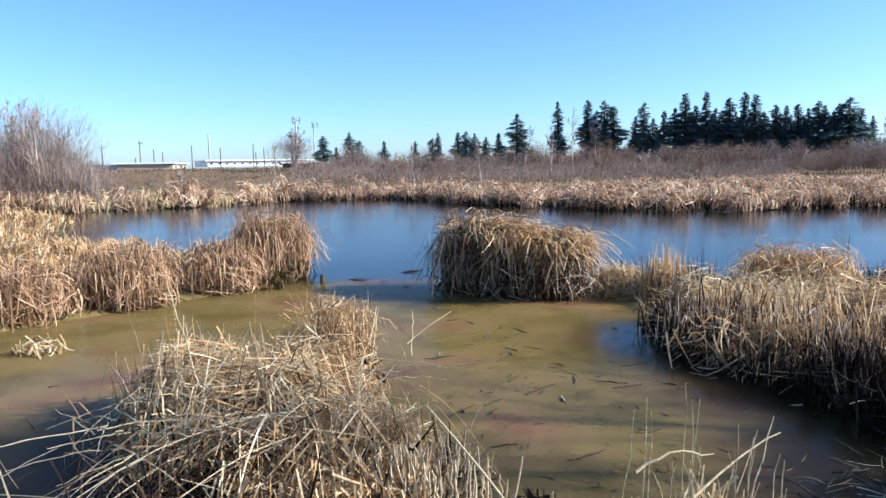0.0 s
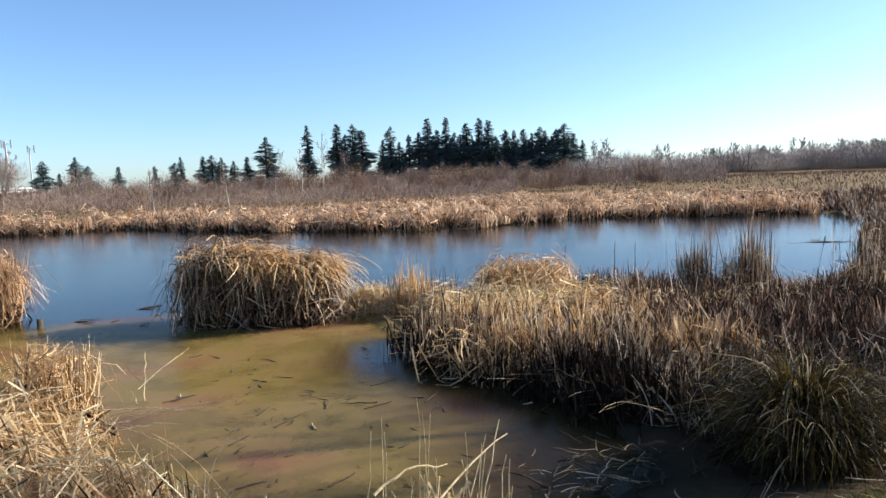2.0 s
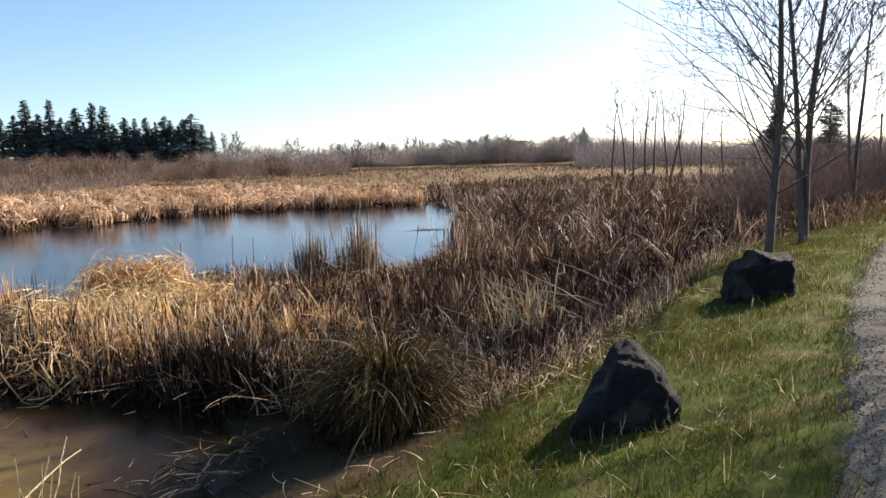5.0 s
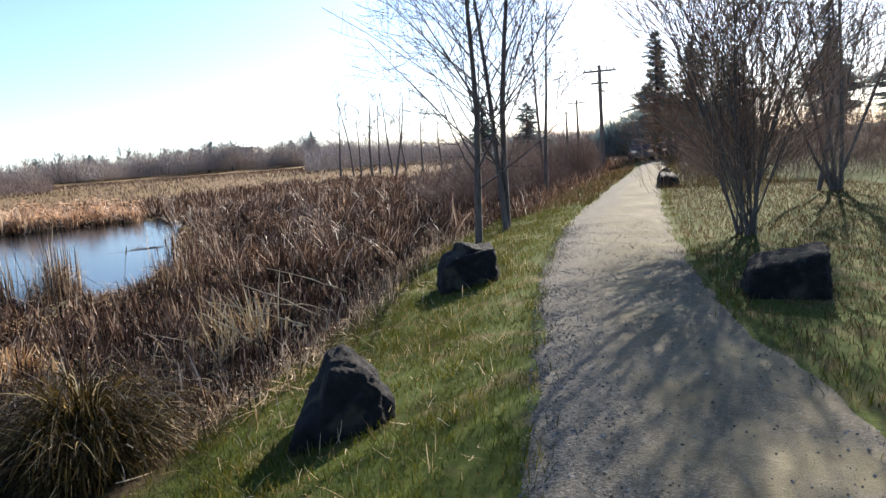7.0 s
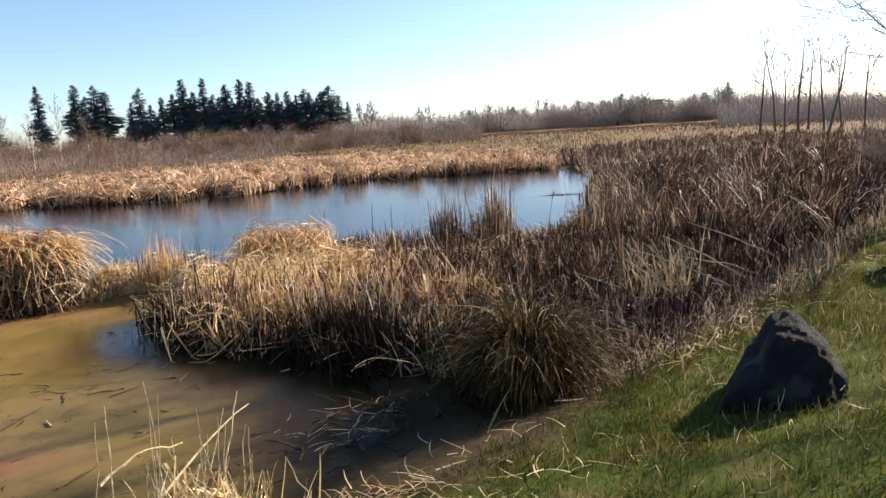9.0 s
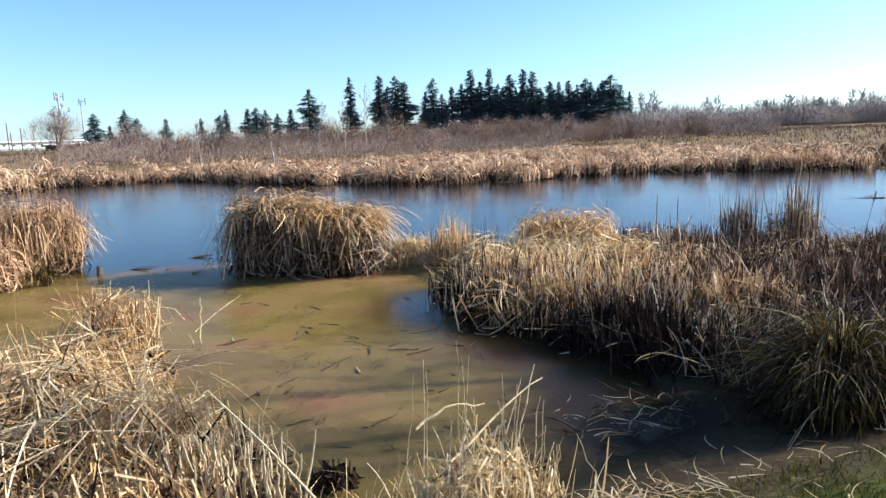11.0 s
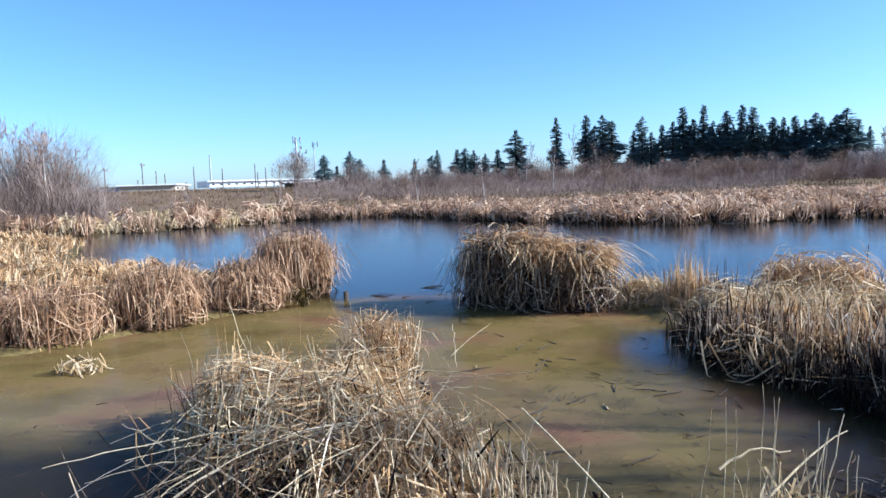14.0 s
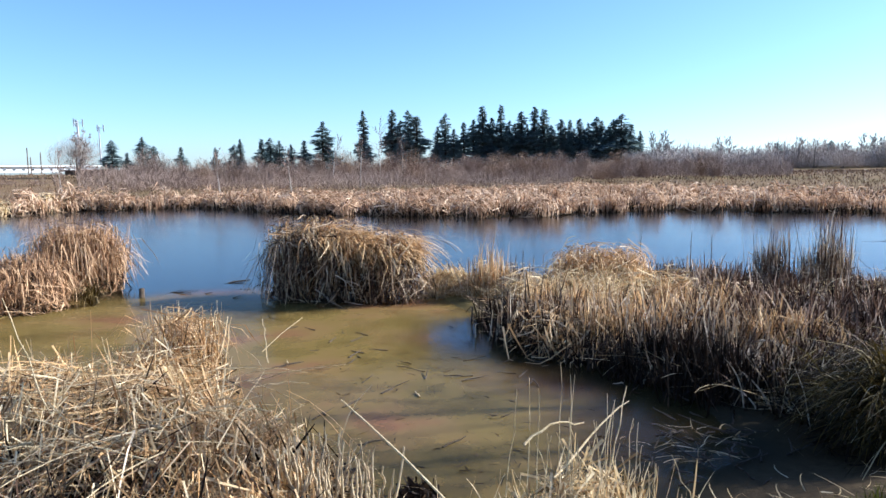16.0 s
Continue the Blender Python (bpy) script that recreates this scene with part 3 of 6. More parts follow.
# ---- reeds ----
def mop(cx, cy, r, h, n, rng, width=0.013, hang=(0.2, 1.0), base_z=0.0, aspect=1.0, turn=0.0, upright=0.08):
    """A slumped cattail tussock: leaves that rise, arch over and hang down towards the water all round."""
    q = np.sqrt(rng.uniform(0, 1, n)) * r
    th = rng.uniform(0, 2 * math.pi, n)
    ox, oy = q * np.cos(th), q * np.sin(th) * aspect
    c, s = math.cos(turn), math.sin(turn)
    base = np.stack([cx + ox * c - oy * s, cy + ox * s + oy * c, np.full(n, base_z - 0.03)], -1)
    az = np.arctan2(oy, ox) + turn + rng.normal(0, 1.0, n)
    az = np.where(rng.uniform(0, 1, n) < 0.25, rng.uniform(0, 6.28, n), az)
    rise = h * rng.uniform(0.55, 0.95, n) * (1 - 0.22 * (q / r) ** 3)
    arc = rng.uniform(0.10, 0.42, n)
    fall = rise * rng.uniform(*hang, n)
    length = rise + arc + fall
    lean0 = np.abs(rng.normal(0.05, 0.1, n))
    end = rng.uniform(2.3, 3.1, n)
    segs = 8
    sm = ((np.arange(segs) + 0.5) / segs)[None] * length[:, None]
    f = np.clip((sm - rise[:, None]) / arc[:, None], 0, 1)
    phi = lean0[:, None] + (end - lean0)[:, None] * f + rng.normal(0, 0.2, (n, segs))
    up = rng.uniform(0, 1, n) < upright
    phi[up] = lean0[up, None] + rng.normal(0.1, 0.12, (up.sum(), segs))
    length[up] = h * rng.uniform(0.7, 1.12, up.sum())
    return blades(base, length, az, lean0, lean0, width * rng.uniform(0.6, 1.35, n), segs, 1.0, wobble=rng.normal(0, 0.4, n), floor=base_z + 0.004 + rng.uniform(0, 0.03, n), phi=phi)


def ribbons(pts, width, side):
    """Leaf strips along given lines: points (n, k, 3), widths (n,), sideways directions (n, 3)."""
    n, k = pts.shape[:2]
    taper = np.linspace(1, 0.35, k)[None, :, None]
    w = side[:, None] * width[:, None, None] * 0.5 * taper
    v = np.stack([pts - w, pts + w], 2).reshape(-1, 3)
    i0 = (np.arange(n)[:, None] * k + np.arange(k - 1)[None]) * 2
    return v, np.stack([i0, i0 + 1, i0 + 3, i0 + 2], -1).reshape(-1, 4)


def thatch(cx, cy, rx, ry, h, n, rng, turn=0.0, width=0.018, length=0.5, comb=0.75, loose=0.09, top=0.35, curl=(0.0, 0.7)):
    """Slumped leaves lying every way on a rounded, steep-sided mound, more or less combed downhill."""
    th = rng.uniform(0, 2 * math.pi, n)
    rho = np.where(rng.uniform(0, 1, n) < top, np.sqrt(rng.uniform(0, 0.85, n)), rng.uniform(0.88, 1.0, n))
    zf = np.where(rho > 0.88, rng.uniform(0.02, 0.95, n), (1 - rho ** 4) ** 0.25)
    rho = np.where(rho > 0.88, (1 - zf ** 4) ** 0.25, rho)
    x_, y_ = rho * np.cos(th) * rx, rho * np.sin(th) * ry
    hh = h * (1 + 0.14 * np.sin(th * 2 + cx * 5) * rho + 0.10 * np.sin(th * 3 + cy * 7) * rho + 0.07 * np.sin(x_ * 9 + cy) * np.sin(y_ * 8 + cx))
    x, y, z = rho * np.cos(th) * rx, rho * np.sin(th) * ry, zf * hh
    nm = np.stack([rho ** 3 * np.cos(th) / rx, rho ** 3 * np.sin(th) / ry, zf ** 3 / h], -1)
    nm /= np.linalg.norm(nm, axis=1)[:, None] + 1e-9
    t1 = np.stack([-np.sin(th), np.cos(th), np.zeros(n)], -1)
    dn = np.cross(t1, nm)
    dn *= np.where(dn[:, 2] > 0, -1, 1)[:, None]
    al = rng.normal(0, comb, n) + np.where(rng.uniform(0, 1, n) < np.where(zf > 0.93, 0.7, 0.12), rng.uniform(-3, 3, n), 0)
    d = dn * np.cos(al)[:, None] + t1 * np.sin(al)[:, None]
    l = length * rng.uniform(0.35, 1.35, n)
    p = np.stack([x, y, z], -1) + nm * rng.normal(-0.03, loose, n)[:, None]
    s = np.array([-0.5, -0.15, 0.2, 0.5])
    curl = rng.uniform(*curl, n)
    pts = p[:, None] + d[:, None] * (s[None] * l[:, None])[..., None] - nm[:, None] * ((s ** 2)[None] * (l * curl)[:, None])[..., None]
    pts = pts + rng.normal(0, 0.012, pts.shape)
    c, sn = math.cos(turn), math.sin(turn)
    px = pts[..., 0] * c - pts[..., 1] * sn + cx
    py = pts[..., 0] * sn + pts[..., 1] * c + cy
    pts = np.stack([px, py, np.maximum(pts[..., 2], 0.004)], -1)
    side = np.cross(d, nm) + nm * rng.normal(0, 0.6, n)[:, None]
    side = np.stack([side[:, 0] * c - side[:, 1] * sn, side[:, 0] * sn + side[:, 1] * c, side[:, 2]], -1)
    side /= np.linalg.norm(side, axis=1)[:, None] + 1e-9
    return ribbons(pts, width * rng.uniform(0.5, 1.3, n), side)


def standing(xy, z, h, rng, width=0.012, lean=0.18, bend=0.5, broken=0.35, segs=5):
    """Upright dead reed leaves, some snapped over."""
    n = len(xy)
    base = np.column_stack([xy, z])
    fold = np.where(rng.uniform(0, 1, n) < broken, rng.uniform(0.25, 0.8, n), 2.0)
    return blades(base, h * rng.uniform(0.55, 1.12, n), rng.uniform(0, 2 * math.pi, n), np.abs(rng.normal(0, lean, n)), np.abs(rng.normal(bend * 0.4, bend, n)),
                  width * rng.uniform(0.6, 1.4, n), segs, 1.6, fold, rng.uniform(1.0, 2.4, n), rng.normal(0, 0.4, n), floor=z + 0.01)


def clumped(poly, clumps, per, h, rng, width, spread=0.3, mess=0.35, segs=5, keep=None):
    """Reeds in uneven clumps: each clump has its own height and lean, with leaves splayed, arched or snapped."""
    c = scatter(poly, clumps, rng)
    if keep is not None:
        c = c[keep(c)]
    m = len(c)
    ch = rng.uniform(0.42, 1.15, m) * (1 + 0.22 * wavy(c[:, 0], c[:, 1], 1.5, 3.3))
    cl, ca = np.abs(rng.normal(0, mess * 0.7, m)), rng.uniform(0, 6.28, m)
    i = np.repeat(np.arange(m), per)
    n = len(i)
    off = rng.normal(0, spread, (n, 2))
    xy = c[i] + off
    hh = (h(xy) if callable(h) else h) * ch[i] * rng.uniform(0.55, 1.1, n)
    out = np.arctan2(off[:, 1], off[:, 0]) + rng.normal(0, 0.8, n)
    vx = np.cos(out) * 0.25 + np.cos(ca[i]) * cl[i]
    vy = np.sin(out) * 0.25 + np.sin(ca[i]) * cl[i]
    az = np.arctan2(vy, vx)
    lean = np.hypot(vx, vy) * rng.uniform(0.3, 1.5, n)
    z = np.maximum(height(xy[:, 0], xy[:, 1]), -0.05)
    fold = np.where(rng.uniform(0, 1, n) < 0.5, rng.uniform(0.3, 0.9, n), 2.0)
    w = width(xy) if callable(width) else width
    return blades(np.column_stack([xy, z]), hh, az, lean * 0.5, lean + np.abs(rng.normal(0, mess, n)), w * rng.uniform(0.6, 1.4, n), segs, 1.3, fold, rng.uniform(0.7, 2.3, n), rng.normal(0, 0.4, n), floor=np.maximum(z, 0) + 0.01)


def stiff(poly, clumps, per, h, rng, width, spread=0.12, splay=0.13, snapped=0.45, keep=None, segs=5):
    """Stiff dead cattails in spiky clumps: straight leaves, many of them snapped over at a sharp angle."""
    c = scatter(poly, clumps, rng)
    if keep is not None:
        c = c[keep(c)]
    m = len(c)
    ch = rng.uniform(0.3, 1.15, m) * (1 + 0.28 * wavy(c[:, 0], c[:, 1], 0.9, 3.3))
    ca, cl = rng.uniform(0, 6.28, m), np.abs(rng.normal(0, 0.28, m))
    size = rng.uniform(0.5, 1.4, m)
    i = np.repeat(np.arange(m), per)
    n = len(i)
    xy = c[i] + rng.normal(0, spread, (n, 2)) * size[i, None]
    hh = (h(xy) if callable(h) else h) * ch[i] * rng.uniform(0.5, 1.15, n)
    vx, vy = np.cos(ca[i]) * cl[i] + rng.normal(0, splay, n), np.sin(ca[i]) * cl[i] + rng.normal(0, splay, n)
    lean = np.hypot(vx, vy)
    z = np.maximum(height(xy[:, 0], xy[:, 1]), -0.05)
    fold = np.where(rng.uniform(0, 1, n) < snapped, rng.uniform(0.3, 0.92, n), 2.0)
    w = width(xy) if callable(width) else width
    return blades(np.column_stack([xy, z]), hh, np.arctan2(vy, vx), lean, lean + np.abs(rng.normal(0, 0.14, n)), w * rng.uniform(0.5, 1.4, n), segs, 1.2, fold, rng.uniform(0.9, 2.5, n), rng.normal(0, 0.2, n), floor=np.maximum(z, 0) + 0.01)


def far_mops(spots, h, r, per, rng, width):
    """Many slumped cattail clumps: some arch over all round, most are heaps of leaves lying every way."""
    out = []
    for x, y in spots:
        k, z = rng.uniform(0.55, 1.25), max(hz(x, y), 0.0)
        if rng.uniform() < 0.35:
            out.append(mop(x, y, r * k, h * k * rng.uniform(0.75, 1.15), per, rng, width, (0.15, 0.95), z, 1.0, 0.0, 0.15))
        else:
            v, q = thatch(x, y, r * k * rng.uniform(0.8, 1.5), r * k, h * k * rng.uniform(0.6, 1.1), int(per * 1.1), rng, rng.uniform(0, 3), width * 1.25, h * 0.75, 0.9, 0.12, 0.45, (-0.1, 0.5))
            v[:, 2] += z
            out.append((v, q))
    return join(*out)


def sheaves(spots, per, length, rng, width, arch=(1.2, 2.5), z=None, toward=None):
    """Slumped bunches: each one's leaves rise together and arch over to the same side."""
    m = len(spots)
    i = np.repeat(np.arange(m), per)
    n = len(i)
    az = (rng.uniform(0, 6.28, m) if toward is None else toward + rng.normal(0, 0.9, m))[i] + rng.normal(0, 0.45, n)
    size = rng.uniform(0.6, 1.15, m)[i]
    l0 = np.abs(rng.normal(0.25, 0.18, m))[i] + np.abs(rng.normal(0, 0.14, n))
    l1 = rng.uniform(*arch, m)[i] + rng.normal(0, 0.3, n)
    xy = spots[i] + rng.normal(0, 0.09, (n, 2)) * (length / 0.8)
    zz = np.maximum(height(xy[:, 0], xy[:, 1]), -0.04)
    w = width(xy) if callable(width) else width
    return blades(np.column_stack([xy, zz]), length * size * rng.uniform(0.6, 1.2, n), az, l0, l1, w * rng.uniform(0.6, 1.4, n), 5, 1.7, wobble=rng.normal(0, 0.3, n), floor=np.maximum(zz, 0) + 0.01)


def litter(xy, z, length, rng, width=0.014, lift=0.25):
    """Fallen leaves that lie on one another."""
    n = len(xy)
    base = np.column_stack([xy, z + rng.uniform(0.005, 0.05, n)])
    return blades(base, length * rng.uniform(0.5, 1.3, n), rng.uniform(0, 2 * math.pi, n), 1.57 - np.abs(rng.normal(0, lift, n)), rng.uniform(1.4, 1.75, n), width * rng.uniform(0.6, 1.4, n), 4, 1.0,
                  wobble=rng.normal(0, 0.7, n), floor=z + 0.006)


def heap(cx, cy, rx, ry, h, n, rng, turn=0.0, width=0.012, length=0.75, low=0.25):
    """A collapsed heap of crossing stems and leaves, as a rounded mound."""
    q, th = np.sqrt(rng.uniform(0, 1, n)), rng.uniform(0, 2 * math.pi, n)
    ox, oy = q * rx * np.cos(th), q * ry * np.sin(th)
    c, s = math.cos(turn), math.sin(turn)
    top = h * (1 - q ** 2.2) * rng.uniform(low, 1.0, n) ** 0.5
    base = np.stack([cx + ox * c - oy * s, cy + ox * s + oy * c, top], -1)
    az = rng.uniform(0, 2 * math.pi, n)
    l = length * rng.uniform(0.4, 1.3, n)
    base[:, 0] -= np.cos(az) * l * 0.5
    base[:, 1] -= np.sin(az) * l * 0.5
    lean0 = rng.normal(1.45, 0.38, n)
    return blades(base, l, az, lean0, lean0 + rng.normal(0.08, 0.16, n), width * rng.uniform(0.5, 1.3, n), 4, 1.0, wobble=rng.normal(0, 0.15, n), floor=0.004)


def jackstraw(cx, cy, rx, ry, h, n, rng, width=0.012, length=0.6, tilt=0.35, peak=2.4, steep=0.9):
    """Straight dry stems fallen across one another over a mound; those on its sides lean down against it."""
    th = rng.uniform(0, 2 * math.pi, n)
    q = np.sqrt(rng.uniform(0, 1, n))
    z = h * (1 - q ** peak) * rng.uniform(0.72, 1.06, n) + 0.02
    p = np.stack([cx + q * rx * np.cos(th), cy + q * ry * np.sin(th), z], -1)
    side = q > rng.uniform(0.35, 0.8, n)
    az = np.where(side, th + rng.normal(0, 0.7, n), rng.uniform(0, 2 * math.pi, n))
    el = np.where(side, -np.abs(rng.normal(steep, 0.35, n)), rng.normal(0, tilt, n))
    d = np.stack([np.cos(az) * np.cos(el), np.sin(az) * np.cos(el), np.sin(el)], -1)
    l = length * rng.uniform(0.4, 1.4, n)
    s = np.array([-0.5, -0.17, 0.17, 0.5])
    bow = rng.normal(0.0, 0.05, n) * l
    kink = np.where(rng.uniform(0, 1, n) < 0.22, rng.uniform(-0.25, 0.1, n), 0.0) * l
    pts = p[:, None] + d[:, None] * (s[None] * l[:, None])[..., None]
    pts[..., 2] += (0.25 - s ** 2)[None] * bow[:, None] * 3 + np.maximum(s - 0.1, 0)[None] * 2.4 * kink[:, None]
    pts[..., 2] = np.maximum(pts[..., 2], 0.005)
    sd = np.cross(d, rng.normal(0, 1, (n, 3)))
    sd /= np.linalg.norm(sd, axis=1)[:, None] + 1e-9
    return ribbons(pts, width * rng.uniform(0.5, 1.4, n), sd)


def stalk_on(parent, a, b, r, sag, seed, material=None, name="stem", label=""):
    p = bent(a, b, sag, 8, 0.006, seed)
    v, q = tubes([(p, np.linspace(r, r * 0.45, 8))], 5)
    me = mesh_np(name, v, q, None, material or STEM, True)
    return child(name, me, parent, label)


def seed_head(parent, x, y, z, r=0.012, l=0.16, tilt=0.0):
    s = np.array([0, 0.05, 0.2, 0.5, 0.8, 0.95, 1.0])
    rad = np.array([0.3, 0.8, 1.0, 1.05, 1.0, 0.8, 0.2]) * r
    p = np.column_stack([x + s * l * tilt, np.full(7, y), z + s * l])
    v, q = tubes([(p, rad), (np.array([(x - 0.9 * tilt, y, 0.02), (x, y, z + 0.01)]), np.array([0.004, 0.004]))], 6)
    return child("seed_head", mesh_np("seed_head", v, q, None, SEED, True), parent, "brown cattail seed head on its stem")


rng = np.random.default_rng(11)
LEAF = 0.018


def tussock(name, label, material, mounds, mats=None, group="cattail tussocks"):
    """Hanging leaves and a crossing thatch on top, as parts of one clump."""
    root = empty(name, label, "cattails", group, (mounds[0][0], mounds[0][1], 0))
    o = np.array([mounds[0][0], mounds[0][1], 0.0])
    for m in mounds:
        v, q = mop(*m[:5], rng, LEAF, *m[5:])
        child("hanging_leaves", mesh_np("hanging_leaves", v - o, q, None, material), root)
    # Dark leaves inside each mound paint the shade behind the hanging ones
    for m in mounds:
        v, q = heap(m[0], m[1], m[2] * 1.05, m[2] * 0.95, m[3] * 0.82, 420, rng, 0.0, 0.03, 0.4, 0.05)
        tagged(child("shade_core", mesh_np("shade_core", v - o, q, None, ROT_AND_SHADE), root, "rotting leaves inside the clump, dark to stand in for shade"), kind="stuff")
    for t in mats or []:
        v, q = thatch(*t[:6], rng, *t[6:])
        tagged(child("fallen_thatch", mesh_np("fallen_thatch", v - o, q, None, material), root), kind="stuff")
    return root


# The shade-dark straw on hanging leaves paints the island's unlit face
tussock("cattail_island", "mop-like island of slumped straw-coloured cattails in the pond", STRAW_AND_SHADE,
        [(0.45, 12.2, 0.48, 1.24, 420, (0.3, 1.0)), (1.1, 11.9, 0.5, 1.10, 190, (0.3, 1.0)), (1.85, 11.55, 0.5, 1.0, 200, (0.3, 1.0))],
        [(0.45, 12.2, 0.66, 0.62, 1.20, 760, -0.4, 0.016, 0.42, 1.1, 0.13), (1.15, 11.88, 0.7, 0.62, 1.06, 700, -0.4, 0.016, 0.42, 1.1, 0.13), (1.9, 11.55, 0.66, 0.6, 0.98, 760, -0.4, 0.016, 0.42, 1.1, 0.13)])
island = bpy.data.objects["cattail_island"]
for cx, cy, h in ((0.42, 12.2, 1.22), (1.1, 11.9, 1.08), (1.85, 11.55, 1.0)):
    v, q = jackstraw(cx, cy, 0.68, 0.62, h, 330, rng, 0.015, 0.5, 0.3, 5.0, 1.1)
    tagged(child("fallen_thatch", mesh_np("fallen_thatch", v - np.array([0.45, 12.2, 0.0]), q, None, STRAW), island), kind="stuff")
n = 2600
f = rng.uniform(0.0, 1.0, n) ** 0.85  # leaves that spill from the ridge over its sunny side
crest = np.stack([0.55 + 1.5 * f, 12.12 - 0.62 * f, np.interp(f, [0, 0.45, 0.75, 1], [1.16, 1.0, 0.86, 0.94])], -1) + rng.normal(0, (0.16, 0.2, 0.05), (n, 3))
v, q = blades(crest, rng.uniform(0.3, 0.95, n), rng.normal(-0.75, 0.6, n), rng.normal(1.2, 0.3, n), rng.uniform(2.0, 2.8, n), 0.019 * rng.uniform(0.5, 1.3, n), 6, 1.1, wobble=rng.normal(0, 0.4, n), floor=0.01)
tagged(child("spilling_leaves", mesh_np("spilling_leaves", v - np.array([0.45, 12.2, 0.0]), q, None, STRAW), island, "pale leaves combed over the crown"), kind="stuff")
tussock("cattail_tussock", "tall russet tussock of arching dead cattails", STRAW_RED,
        [(-3.55, 14.2, 0.55, 1.3, 1000, (0.2, 0.9), 0.0, 1.0, 0.0, 0.4), (-3.1, 14.15, 0.34, 1.22, 500, (0.2, 0.9), 0.0, 1.0, 0.0, 0.4), (-4.15, 13.1, 0.5, 0.95, 700, (0.2, 0.9), 0.0, 1.0, 0.0, 0.3), (-4.0, 12.5, 0.5, 0.75, 500, (0.2, 0.9), 0.0, 1.0, 0.0, 0.3)],
        [(-3.5, 14.2, 0.72, 0.6, 1.14, 700, 0, 0.016, 0.42, 1.1, 0.13), (-4.2, 13.0, 0.8, 0.6, 0.55, 500), (-4.0, 12.45, 0.7, 0.5, 0.4, 500)])
for cx, cy, r, h, n in [(-5.15, 11.3, 0.62, 1.0, 1500), (-6.4, 10.35, 0.75, 0.86, 1900), (-7.7, 9.85, 0.8, 0.82, 2000), (-9.2, 9.8, 0.9, 0.85, 2000), (-11.0, 9.7, 1.1, 0.85, 2000)]:
    root = tussock("cattail_tussock", "russet stand of dead cattails at the water's edge", STRAW_RED if cx > -8 else STRAW, [(cx, cy, r, h * 0.92, int(n * 0.4), (0.1, 0.95), 0.0, 1.0, 0.0, 0.5)], [(cx, cy, r * 1.15, r, h * 0.78, int(n * 0.5), 0, 0.016, 0.45, 0.9, 0.12)])
    nn = int(n * 0.42)
    pts = np.stack([rng.normal(0, r * 0.42, nn), rng.normal(0, r * 0.42, nn)], -1)
    v, q = standing(pts, np.full(nn, 0.0), h * (0.98 + 0.18 * wavy(pts[:, 0] + cx, pts[:, 1], 0.5)), rng, 0.017, 0.16, 0.5, 0.4)
    tagged(child("standing_leaves", mesh_np("standing_leaves", v, q, None, STRAW_RED), root), kind="stuff")
LEFT_MARSH = [(-6.0, 11.6), (-9, 11), (-14, 9.5), (-24, 12), (-30, 24), (-28, 35), (-21.8, 35), (-16.8, 31), (-12.3, 21.4), (-8.2, 19), (-6.4, 17.6), (-5, 14.6)]
lit = scatter(LEFT_MARSH, 4000, rng)
v, q = join(sheaves(scatter(LEFT_MARSH, 260, rng), 34, 0.72, rng, lambda p: 0.010 + 0.0011 * np.hypot(p[:, 0], p[:, 1])), clumped(LEFT_MARSH, 600, 16, 0.52, rng, lambda p: 0.007 + 0.0011 * np.hypot(p[:, 0], p[:, 1]), 0.3, 0.6), litter(lit, height(lit[:, 0], lit[:, 1]) + 0.1, 0.7, rng, 0.03, 0.4))
thing("reed_bed", mesh_np("reed_bed", v, q, None, STRAW), "pale bed of dead reeds on the marshy shore", "reeds", kind="stuff")

# near heap on the bank's edge
near = empty("collapsed_cattail_clump", "tangled heap of collapsed tan cattail stems at the bank", "cattails", "cattail tussocks", (0, 0, 0))


# core of rotting leaves, its near-black colour standing in for inner shade
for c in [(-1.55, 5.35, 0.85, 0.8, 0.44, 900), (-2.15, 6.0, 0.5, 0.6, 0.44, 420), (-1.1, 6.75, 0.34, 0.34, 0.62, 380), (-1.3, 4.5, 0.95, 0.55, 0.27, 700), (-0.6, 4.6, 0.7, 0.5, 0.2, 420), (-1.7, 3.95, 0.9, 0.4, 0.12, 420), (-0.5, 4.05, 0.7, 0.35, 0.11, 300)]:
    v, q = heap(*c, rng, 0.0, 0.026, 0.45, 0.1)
    tagged(child("shade_core", mesh_np("shade_core", v, q, None, ROT_AND_SHADE), near, "rotting leaves inside the heap, dark to stand in for shade"), kind="stuff")
# dry stems over it
for c in [(-1.55, 5.45, 1.05, 0.9, 0.62, 1050), (-2.2, 6.05, 0.62, 0.7, 0.62, 480), (-1.25, 6.3, 0.55, 0.5, 0.62, 520), (-0.75, 4.95, 0.75, 0.6, 0.36, 520), (-1.35, 4.75, 1.0, 0.6, 0.44, 460), (-0.45, 4.35, 0.6, 0.35, 0.24, 300), (-0.75, 4.1, 0.75, 0.42, 0.27, 420), (-0.8, 3.65, 0.8, 0.32, 0.2, 320)]:
    for material, share in ((STRAW, 0.85), (STRAW_PALE, 0.55)):
        v, q = jackstraw(*c[:5], int(c[5] * share * 1.2), rng, 0.0105, 0.55, 0.28)
        tagged(child("stem_tangle", mesh_np("stem_tangle", v, q, None, material), near), kind="stuff")
v, q = jackstraw(-1.1, 6.8, 0.42, 0.42, 0.92, 700, rng, 0.012, 0.4, 0.6, 1.3, 1.2)
tagged(child("stem_tangle", mesh_np("stem_tangle", v, q, None, STRAW), near), kind="stuff")
